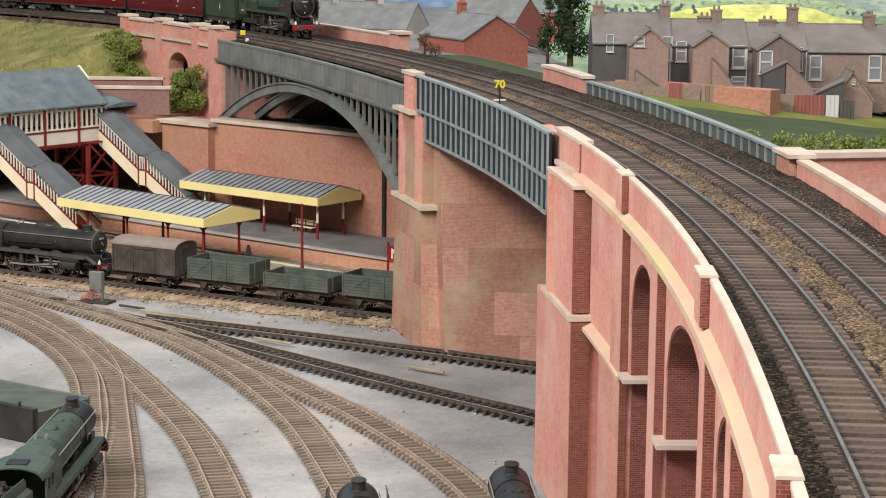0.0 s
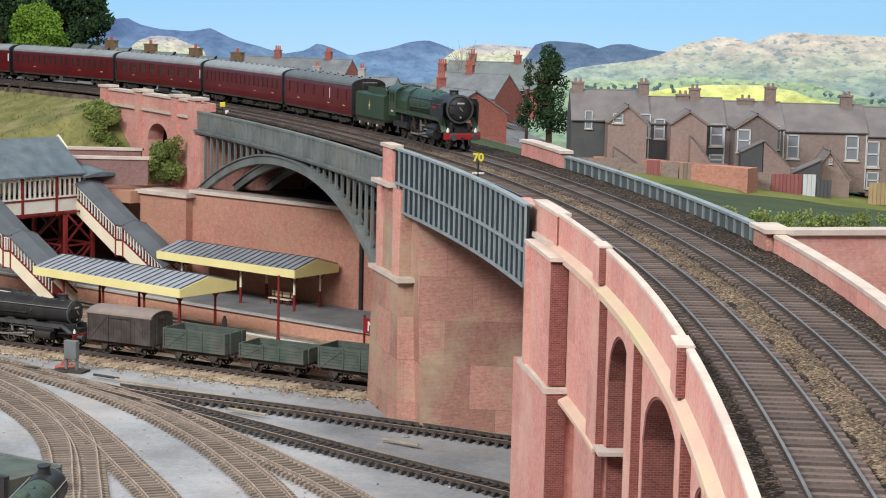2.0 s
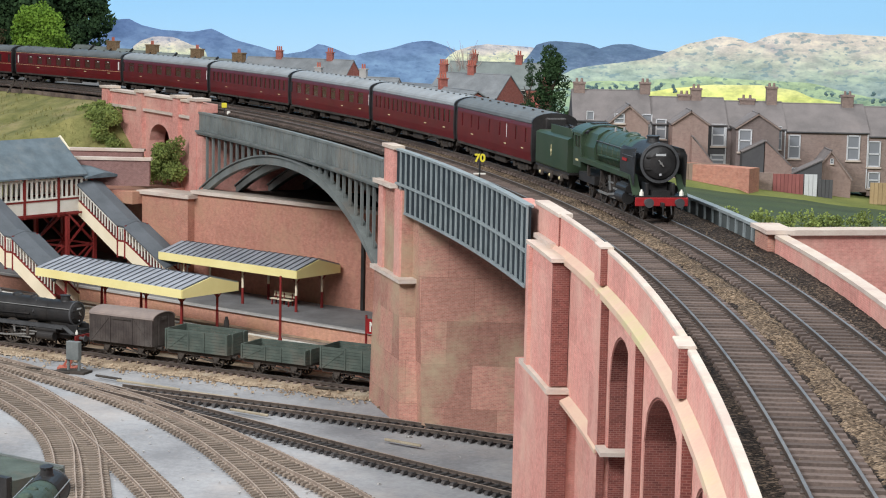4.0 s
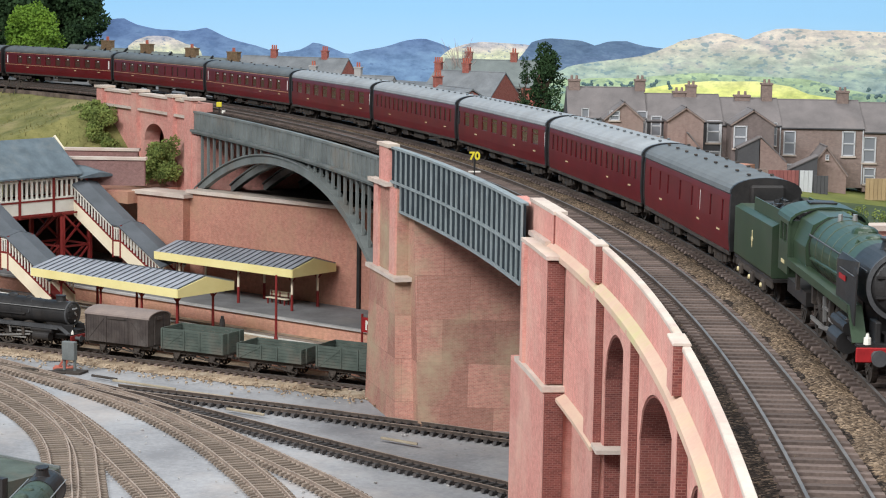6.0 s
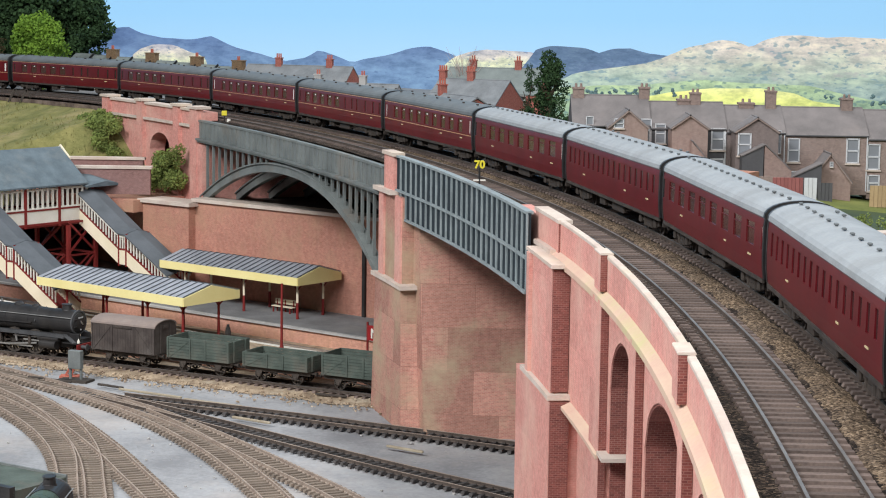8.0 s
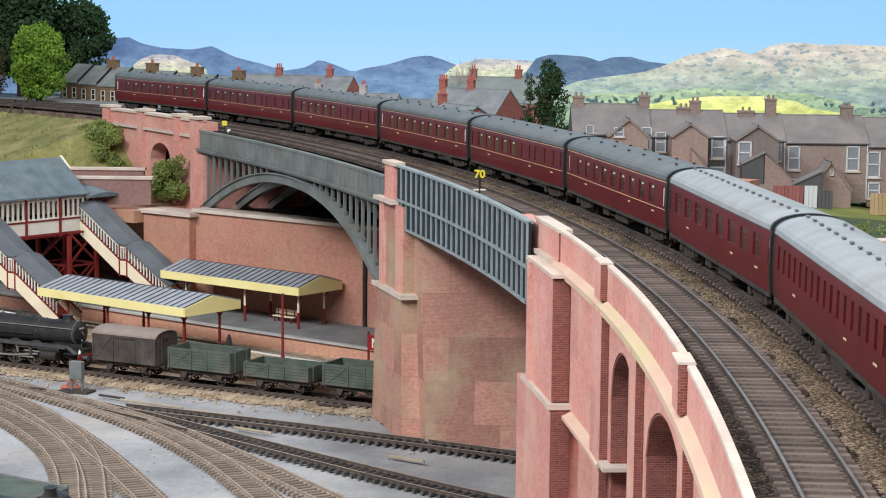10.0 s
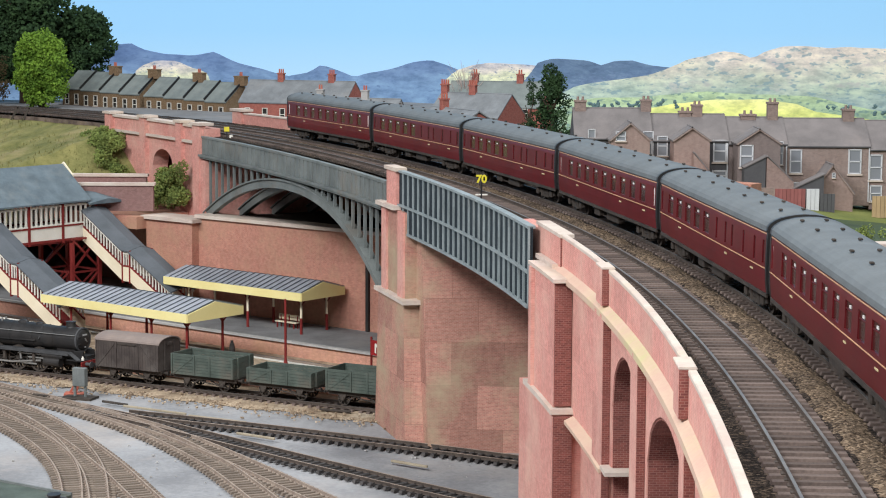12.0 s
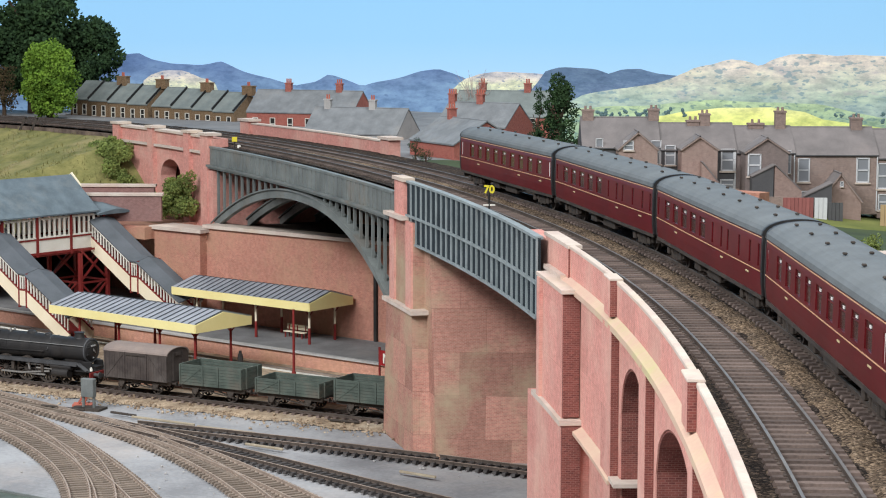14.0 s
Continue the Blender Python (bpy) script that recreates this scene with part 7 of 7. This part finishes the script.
        for t in ((0, 1, 4), (1, 2, 4), (2, 3, 4), (3, 0, 4), (0, 3, 2, 1)):
            bm.faces.new([vs[i] for i in t])
    return bm


def tree(name, base, height, radius, material, label, blobs, n, shape="round"):
    t = thing(name, Matrix.Translation(base), label, "tree")
    bm = B()
    rod(bm, (0, 0, 0), (0, 0, height * 0.6), radius * 0.12, radius * 0.05, 10)
    for k in range(5):
        a = k * 1.3
        rod(bm, (0, 0, height * (0.25 + 0.07 * k)), (radius * 0.5 * math.cos(a), radius * 0.5 * math.sin(a), height * (0.4 + 0.08 * k)), radius * 0.05, radius * 0.02, 6)
    part("trunk", bm, "trunk", t)
    bm = B()
    for _ in range(blobs):
        f = random.random()
        if shape == "cone":
            rr = radius * (1.0 - 0.75 * f)
        else:
            rr = radius * (0.45 + 0.55 * math.sin(math.pi * min(1, 0.12 + f * 0.86)))
        a, d = random.random() * 6.28, rr * math.sqrt(random.random()) * 0.75
        clump(bm, (d * math.cos(a), d * math.sin(a), height * (0.16 + 0.78 * f)), radius * random.uniform(0.22, 0.36), n)
    part("crown", bm, material, t)
    return t


def bush(name, places, material, label, n=70):
    b = thing(name, label=label, category="bush")
    bm = B()
    for p, r in places:
        for _ in range(5):
            q = Vector(p) + Vector((random.uniform(-r, r), random.uniform(-r, r), random.uniform(-0.2, 0.7) * r))
            clump(bm, q, r * random.uniform(0.45, 0.8), n * 2, size=0.16)
    part("leaves", bm, material, b)


def planting():
    tree("willow_tree", (-0.613, 3.0, 0.186), 0.115, 0.047, "leaf", "bright green rounded tree beside the line", 90, 150)
    tree("tall_tree", (-0.672, 3.16, 0.185), 0.28, 0.080, "leaf_dark", "tall dark evergreen tree behind the bright one", 130, 150)
    tree("tall_tree", (-0.775, 3.12, 0.180), 0.20, 0.062, "leaf_dark", "dark tree at the end of the bank", 80, 130)
    tree("tall_tree", (-0.585, 3.20, 0.185), 0.15, 0.058, "leaf_dark", "dark broad tree behind the terrace", 80, 150)
    tree("small_tree", (-0.70, 3.08, 0.185), 0.085, 0.03, "leaf_brown", "brown-leaved small tree on the bank", 30, 50)
    tree("conifer", (0.118, 2.30, 0.165), 0.112, 0.033, "leaf_dark", "dark green conifer between the houses", 46, 120, "cone")
    tree("conifer", (0.093, 2.32, 0.165), 0.100, 0.017, "leaf_dark", "slim dark conifer between the houses", 26, 110, "cone")
    tree("small_tree", (-0.045, 2.13, 0.187), 0.026, 0.011, "leaf_dark", "small dark tree at the house corner", 14, 50)
    tree("small_tree", (-0.033, 2.08, 0.187), 0.017, 0.010, "leaf_dark", "low dark shrub at the house corner", 12, 50)
    bush("wall_bush", [(V(2.115, -0.10, -0.085), 0.013), (V(2.08, -0.10, -0.085), 0.015), (V(2.045, -0.102, -0.080), 0.013), (V(2.05, -0.10, -0.060), 0.012), (V(2.085, -0.10, -0.064), 0.012), (V(2.035, -0.10, -0.045), 0.009), (V(2.06, -0.105, -0.075), 0.017), (V(2.10, -0.105, -0.078), 0.016), (V(2.075, -0.10, -0.055), 0.013)], "bush", "green bush on the walled ledge")
    bush("bank_bush", [(V(2.285, -0.10, -0.026), 0.014), (V(2.32, -0.11, -0.045), 0.016), (V(2.26, -0.105, -0.042), 0.014), (V(2.23, -0.11, -0.056), 0.012), (V(2.30, -0.12, -0.06), 0.014), (V(2.34, -0.09, -0.02), 0.012), (V(2.27, -0.095, -0.016), 0.012), (V(2.25, -0.10, -0.03), 0.015), (V(2.30, -0.10, -0.03), 0.017), (V(2.33, -0.12, -0.05), 0.015), (V(2.24, -0.11, -0.05), 0.014)], "bush", "dark green scrub on the grass bank")
    bush("bank_bush", [(V(2.50, -0.16, -0.055), 0.012), (V(2.54, -0.18, -0.06), 0.010), (V(2.62, -0.14, -0.05), 0.010)], "bush", "scattered low scrub on the grass bank")
    bush("field_hedge", [(V(1.06, 0.10 + 0.025 * i, -0.027), 0.008 + 0.004 * random.random()) for i in range(12)], "bush", "low green hedge along the field wall", 40)


def bare_tree():
    t = thing("bare_tree", Matrix.Translation((0.020, 2.66, 0.175)), "pale leafless twiggy tree behind the chimneys", "tree")
    bm = B()
    rod(bm, (0, 0, 0), (0, 0, 0.05), 0.0014, 0.0009, 7)
    part("trunk", bm, "twig", t)
    bm = B()
    for _ in range(70):
        z = random.uniform(0.02, 0.055)
        a, out = random.random() * 6.28, random.uniform(0.006, 0.026)
        p = Vector((0, 0, z))
        for k in range(4):
            q = p + Vector((math.cos(a) * out / 4, math.sin(a) * out / 4, random.uniform(0.006, 0.013)))
            rod(bm, p, q, 0.00040 - 0.00006 * k, 0.00034 - 0.00006 * k, 4, False)
            p, a = q, a + random.uniform(-0.6, 0.6)
    part("twigs", bm, "twig", t)["kind"] = "stuff"


# ---- houses ----
def window_on(parent, m, w, h, frame="white", glass="glass"):
    """A window in a wall plane: frame, sill, glazing bars and panes; m places its lower middle, local -y outward."""
    bm = B()
    box(bm, (0, 0.0004, h / 2), (w, 0.0006, h))
    pane = part("window_pane", bm, glass, parent)
    bm = B()
    t = max(0.0006, w * 0.11)
    for x in (-w / 2, w / 2):
        box(bm, (x, -0.0002, h / 2), (t, 0.0014, h + t))
    for z in (0, h * 0.5, h):
        box(bm, (0, -0.0002, z), (w, 0.0014, t))
    fr = part("window_frame", bm, frame, parent)
    bm = B()
    box(bm, (0, -0.0008, -t), (w * 1.3, 0.0026, t * 1.2))
    sill = part("window_sill", bm, "stone", parent)
    for o in (pane, fr, sill):
        o.matrix_basis = m


def house(name, label, m, w, d, h, ridge, wall, roof, wins=2, floors=2, stacks=(0.5,), pots=2, stack_wall=None, gable=False, group="", win=(0.0075, 0.55), stack=(0.009, 0.0065)):
    """A gabled house, front along local x at y = 0, ridge along x, or along y with gable."""
    b = thing(name, m, label, "house", group)
    bm = B()
    if gable:
        loft(bm, [[Vector((x, y, z)) for x, z in ((-w / 2, 0), (w / 2, 0), (w / 2, h), (0, ridge - 0.001), (-w / 2, h))] for y in (0, d)])
    else:
        loft(bm, [[Vector((x, y, z)) for y, z in ((0, 0), (d, 0), (d, h), (d / 2, ridge - 0.001), (0, h))] for x in (-w / 2, w / 2)])
    part("wall", bm, wall, b)
    e = 0.002
    for k in (0, 1):
        bm = B()
        if gable:
            s = -1 if k == 0 else 1
            loft(bm, [[Vector((s * (w / 2 + e), y, h - e)), Vector((0, y, ridge)), Vector((0, y, ridge + 0.0016)), Vector((s * (w / 2 + e), y, h - e + 0.0016))] for y in (-e, d)])
        else:
            y0 = -e if k == 0 else d + e
            loft(bm, [[Vector((x, y0, h - e)), Vector((x, d / 2, ridge)), Vector((x, d / 2, ridge + 0.0016)), Vector((x, y0, h - e + 0.0016))] for x in (-w / 2 - 0.0003, w / 2 + 0.0003)])
        part("roof_slope", bm, roof, b)
    bm = B()
    if gable:
        rod(bm, (0, -e, ridge + 0.0012), (0, d, ridge + 0.0012), 0.0010, seg=8)
    else:
        rod(bm, (-w / 2, d / 2, ridge + 0.0012), (w / 2, d / 2, ridge + 0.0012), 0.0010, seg=8)
    part("ridge_tiles", bm, roof, b)
    sw = w * 0.16 if not gable else 0.008
    for f in stacks:
        x, y = (-w / 2 + f * w, d / 2) if not gable else (0, d * f)
        bm = B()
        box(bm, (x, y, ridge + 0.004), (stack[0], stack[1], 0.014), bevel=0.0003)
        box(bm, (x, y, ridge + 0.011), (stack[0] + 0.0015, stack[1] + 0.0015, 0.0015))
        st = part("chimney", bm, stack_wall or wall, b)
        for i in range(pots):
            bm = B()
            rod(bm, (x + (i - (pots - 1) / 2) * 0.003, y, ridge + 0.0115), (x + (i - (pots - 1) / 2) * 0.003, y, ridge + 0.0175), 0.0012, 0.0010, 8)
            part("chimney_pot", bm, "pot", st)
    for fl in range(floors):
        for i in range(wins):
            x = -w / 2 + w * (i + 0.5) / wins
            window_on(b, Matrix.Translation((x, -0.0002, h * (0.16 + fl / floors))), min(win[0], w / wins * 0.5), h / floors * win[1])
    return b


def facing(x, y, z, deg):
    return Matrix.Translation((x, y, z)) @ Matrix.Rotation(radians(deg), 4, "Z")


# the terrace's backs: from, to, foot, eaves, ridge, wall, chimneys (place, width, height), windows (place, middle, width, height)
BACKS = [
    (0.131, 0.2131, 0.158, 0.205, 0.2335, "terrace_wall", ((0.139, 0.012, 0.012), (0.209, 0.011, 0.013)), ((0.149, 0.205, 0.007, 0.018), (0.2085, 0.200, 0.010, 0.024))),
    (0.2133, 0.2930, 0.152, 0.203, 0.2275, "terrace_wall", ((0.251, 0.013, 0.007), (0.2635, 0.011, 0.014)), ((0.2235, 0.197, 0.010, 0.020), (0.2840, 0.192, 0.013, 0.022), (0.284, 0.166, 0.014, 0.010))),
    (0.2932, 0.3550, 0.143, 0.200, 0.2245, "house_dark", ((0.318, 0.016, 0.007), (0.344, 0.011, 0.020)), ((0.3475, 0.190, 0.0055, 0.024),)),
    (0.3552, 0.4420, 0.135, 0.198, 0.2235, "house_grey", ((0.425, 0.012, 0.014),), ((0.3640, 0.1815, 0.0115, 0.024), (0.4260, 0.1815, 0.0125, 0.025), (0.366, 0.153, 0.010, 0.012))),
    (0.4422, 0.5300, 0.131, 0.1945, 0.2215, "house_grey", ((0.512, 0.012, 0.014),), ((0.4480, 0.1755, 0.0125, 0.026), (0.505, 0.176, 0.0125, 0.025), (0.449, 0.148, 0.0115, 0.016))),
    (0.5302, 0.6150, 0.126, 0.190, 0.2170, "house_grey", ((0.60, 0.012, 0.014),), ((0.545, 0.171, 0.012, 0.025), (0.59, 0.171, 0.012, 0.025))),
    (0.6152, 0.7000, 0.120, 0.186, 0.2130, "terrace_wall", ((0.685, 0.012, 0.014),), ((0.63, 0.166, 0.012, 0.025), (0.675, 0.166, 0.012, 0.025))),
]
# gabled wings: place, width, foot, eaves, apex, wall, windows
WINGS = [
    (0.1865, 0.040, 0.160, 0.206, 0.2225, "house_hazy", ((0.1765, 0.2095, 0.0095, 0.009),)),
    (0.2500, 0.037, 0.152, 0.206, 0.2180, "house_hazy", ()),
    (0.3195, 0.044, 0.142, 0.203, 0.2165, "house_dark", ((0.3065, 0.1895, 0.0125, 0.022),)),
    (0.3960, 0.043, 0.130, 0.152, 0.1800, "house_hazy", ((0.397, 0.170, 0.003, 0.005),)),
    (0.5700, 0.040, 0.124, 0.165, 0.1830, "house_hazy", ()),
]
# lean-to sheds: from, to, foot, low side, high side, wall
SHEDS = [
    (0.196, 0.172, 0.158, 0.165, 0.180, "house_grey"),
    (0.272, 0.250, 0.150, 0.168, 0.193, "house_hazy"),
    (0.302, 0.324, 0.143, 0.178, 0.190, "terrace_wall"),
    (0.353, 0.325, 0.140, 0.165, 0.190, "house_hazy"),
    (0.352, 0.384, 0.136, 0.156, 0.172, "terrace_wall"),
]
# yard walls and fences: from, to, foot, height, surface, label
YARDS = [
    (0.13, 0.175, 0.157, 0.014, "house_grey", "low brick yard wall below the terrace"),
    (0.178, 0.203, 0.156, 0.010, "house_grey", "low brick yard wall below the terrace"),
    (0.204, 0.218, 0.156, 0.014, "pot_hazy", "dull red boarded yard gate"),
    (0.219, 0.236, 0.155, 0.014, "house_grey", "low brick yard wall below the terrace"),
    (0.237, 0.286, 0.152, 0.016, "house_hazy_boards", "hazed tan boarded yard fence"),
    (0.287, 0.300, 0.147, 0.018, "terrace_wall", "dark boarded yard gate"),
    (0.301, 0.330, 0.143, 0.017, "house_grey", "low brick yard wall below the terrace"),
    (0.331, 0.362, 0.138, 0.021, "pot_hazy", "dull red boarded yard fence"),
    (0.363, 0.376, 0.137, 0.022, "pale_frame", "pale boarded yard gate"),
    (0.377, 0.392, 0.136, 0.018, "terrace_wall", "dark boarded yard gate"),
    (0.430, 0.455, 0.134, 0.018, "tan_boards", "tan boarded yard fence"),
    (0.456, 0.60, 0.130, 0.014, "house_grey", "low brick yard wall below the terrace"),
]


def town():
    # tan brick terrace behind the far line
    u = Vector((0.125, -0.085, 0)).normalized()
    ang = math.degrees(math.atan2(u.y, u.x))
    for i in range(8):
        f = i if i < 4 else i + 0.22
        p = Vector((-0.585, 3.09, 0)) + u * (0.0405 * f)
        z = 0.186 - 0.0016 * i
        row = house("terrace_house", "tan brick terraced house with a grey-green tiled roof", facing(p.x, p.y, z, ang), 0.040, 0.07, 0.028, 0.053, "yellow_brick", "tiles", 2, 1, (0.97,) if i % 2 else (), 2, group="tan terrace", stack=(0.019, 0.010))
        bm = B()
        beam(bm, (0.0195, -0.002, 0.029), (0.0195, 0.035, 0.0552), 0.0016, 0.003)
        part("party_strip", bm, "black", row)
    # red brick street beyond the parapet
    house("brick_house", "pink brick house with a long slate roof and clay pots", facing(-0.222, 2.79, 0.178, -22), 0.165, 0.07, 0.030, 0.058, "house", "tiles_grey", 6, 1, (0.3, 0.78), 3, group="red brick street")
    house("brick_house", "rendered house with pale chimneys and a slate roof", facing(-0.135, 2.50, 0.178, -22), 0.13, 0.07, 0.018, 0.047, "concrete", "tiles_grey", 3, 1, (0.14, 0.62), 2, "concrete", group="red brick street")
    house("brick_house", "red brick house with tall chimneys and slate roof", facing(0.015, 2.45, 0.178, -30), 0.10, 0.07, 0.030, 0.056, "house", "tiles_grey", 2, 2, (0.05, 0.45), 4, group="red brick street")
    house("brick_house", "red brick house end with a slate roof", facing(0.031, 2.165, 0.165, 27), 0.078, 0.11, 0.040, 0.063, "house", "tiles_grey", 0, 0, (0.75,), 3, gable=True, group="red brick street")
    house("brick_house", "brown tiled brick house beside the conifer", facing(0.055, 2.62, 0.172, -14), 0.13, 0.08, 0.040, 0.070, "house", "tiles", 3, 2, (0.25, 0.72), 2, group="red brick street")
    # hazy weathered backs of a terrace, stepping down the hill
    for x0, x1, base, eave, ridge, wall, stacks, wins in BACKS:
        w = x1 - x0
        h = house("terraced_house", "weathered brick terraced house seen from its back yard", pose((x0 + x1) / 2, 2.10, base), w, 0.075, eave - base, ridge - base, wall, "tiles_hazy", 0, 0, (), group="terrace above the field")
        for x, sw, sh in stacks:
            bm = B()
            box(bm, (x - (x0 + x1) / 2, 0.0375, ridge - base + sh / 2 - 0.003), (sw, 0.010, sh), bevel=0.0004)
            box(bm, (x - (x0 + x1) / 2, 0.0375, ridge - base + sh - 0.0035), (sw * 1.12, 0.012, 0.002))
            st = part("chimney", bm, "house_grey", h)
            for i in (-1, 1):
                bm = B()
                rod(bm, (x - (x0 + x1) / 2 + i * sw * 0.22, 0.0375, ridge - base + sh - 0.003), (x - (x0 + x1) / 2 + i * sw * 0.22, 0.0375, ridge - base + sh + 0.0015), 0.0016, 0.0012, 8)
                part("chimney_pot", bm, "house_grey", st)
        for x, z, ww, hh in wins:
            window_on(h, Matrix.Translation((x - (x0 + x1) / 2, -0.0003, z - hh / 2 - base)), ww, hh, "pale_frame", "pane_hazy")
        bm = B()
        rod(bm, (w / 2 - 0.001, -0.001, 0.004), (w / 2 - 0.001, -0.001, eave - base), 0.0007, seg=6)
        part("drain_pipe", bm, "pale_frame", h)
        bm = B()
        beam(bm, (-w / 2, -0.0022, eave - base - 0.001), (w / 2, -0.0022, eave - base - 0.001), 0.0012, 0.0012)
        part("gutter", bm, "terrace_wall", h)
    for x, wid, base, eave, apex, wall, wins in WINGS:
        d = 0.040
        wing = house("rear_wing", "gabled brick rear wing of a weathered terrace", pose(x, 2.062, base), wid, d, eave - base, apex - base, wall, "tiles_hazy", 0, 0, (), gable=True, group="terrace wings")
        for wx, z, ww, hh in wins:
            window_on(wing, Matrix.Translation((wx - x, -0.0003, z - hh / 2 - base)), ww, hh, "pale_frame", "pane_hazy")
        for k in (-1, 1):
            bm = B()
            beam(bm, (k * (wid / 2 + 0.001), -0.0024, eave - base - 0.0015), (0, -0.0024, apex - base), 0.0010, 0.0012)
            part("barge_board", bm, "house_grey", wing)
    for x0, x1, base, low, high, wall in SHEDS:
        sd = thing("yard_shed", pose(0, 2.045, base), "brick lean-to shed in a back yard", "shed", "yard sheds")
        bm = B()
        loft(bm, [[Vector((xx, yy, zz)) for xx, zz in ((x0, -0.002), (x1, -0.002), (x1, high - base), (x0, low - base))] for yy in (0, 0.018)])
        part("shed_wall", bm, wall, sd)
        bm = B()
        beam(bm, (x0 - 0.001, 0.009, low - base + 0.0008), (x1 + 0.001, 0.009, high - base + 0.0008), 0.021, 0.0012)
        part("shed_roof", bm, "tiles_hazy", sd)
    for x0, x1, base, hh, m, what in YARDS:
        g = thing("yard_fence" if m != "house_grey" else "yard_wall", pose((x0 + x1) / 2, 2.026, base), what, "fence" if m != "house_grey" else "wall", "back yard fences")
        n = max(2, round((x1 - x0) / 0.004))
        for i in range(n):
            bm = B()
            box(bm, (-(x1 - x0) / 2 + (x1 - x0) * (i + 0.5) / n, 0, hh / 2 - 0.002), ((x1 - x0) / n - (0.0003 if m != "house_grey" else 0.0), 0.0018, hh + 0.004))
            part("board" if m != "house_grey" else "wall_run", bm, m, g)
    bm, rows = B(), []
    for x in steps(0.09, 0.75, 0.01):
        near = 1.965 + 0.02 * noise.noise(Vector((x * 14, 3, 0))) + 0.06 * max(0, x - 0.2)
        rows.append([Vector((x, y, RAIL - 0.0375 - 0.11 * max(0, x - 0.16) + h)) for y, h in ((near, -0.002), (near + 0.02, 0.0025), (2.03, 0.003), (2.13, 0.003))])
    loft(bm, rows, closed=False)
    tagged(part("verge", bm, "verge"), "bright grass verge below the terrace yards", "grass", kind="structure")


def fence():
    f = thing("trestle_fence", label="weathered leaning timber trestle by the line", category="fence")
    for k in (0, 0.03):
        bm = B()
        p = V(2.57 + k, -0.07, -0.006)
        beam(bm, p + Vector((-0.012, 0, -0.012)), p + Vector((0.0, 0, 0.012)), 0.002, 0.003)
        beam(bm, p + Vector((0.014, 0, -0.014)), p + Vector((0.0, 0, 0.012)), 0.002, 0.003)
        part("leg_pair", bm, "frame", f)


planting()
bare_tree()
town()
fence()


# ---- movement ----
def chord(s, half):
    p, q = V(s + half, 0, 0), V(s - half, 0, 0)
    d = q - p
    return Matrix.Translation((p + q) / 2) @ Matrix.Rotation(math.atan2(-d.x, d.y), 4, "Z")


def lead(t):
    """Where the first coach's rear end stands on the line at t seconds."""
    return float(np.interp(t, [0, 3, 5.5, 6.5, 8, 9, 11.5, 12.5, 14], [2.442, 1.630, 0.964, 0.684, 0.268, -0.006, -0.665, -0.922, -1.315]))


TENDER_BACK, ENGINE_BACK = 0.2760, 0.4200  # from the first coach's rear end


def motions():
    times = [i * 0.5 for i in range(29)]
    for k, c in enumerate(COACHES):
        off = -0.1125 if k == 0 else (k - 0.5) * 0.2605 if k < 5 else 1.042 + (k - 4.5) * 0.276
        walk(c, [(t, chord(lead(t) + off, 0.09 if k else 0.07)) for t in times])
    walk(EXPRESS_TENDER, [(t, chord(lead(t) - TENDER_BACK, 0.027)) for t in times])
    walk(EXPRESS, [(t, chord(lead(t) - ENGINE_BACK, 0.045)) for t in times])
    for w, y, r in WHEELS:
        rows, t = [], 0.0
        fine = [i / 30 for i in range(0, 421)]
        start = lead(0)
        for t in fine[::2]:
            rows.append((t, Matrix.Translation((0, y, r)) @ Matrix.Rotation(-(start - lead(t)) / r, 4, "X")))
        walk(w, rows)


motions()
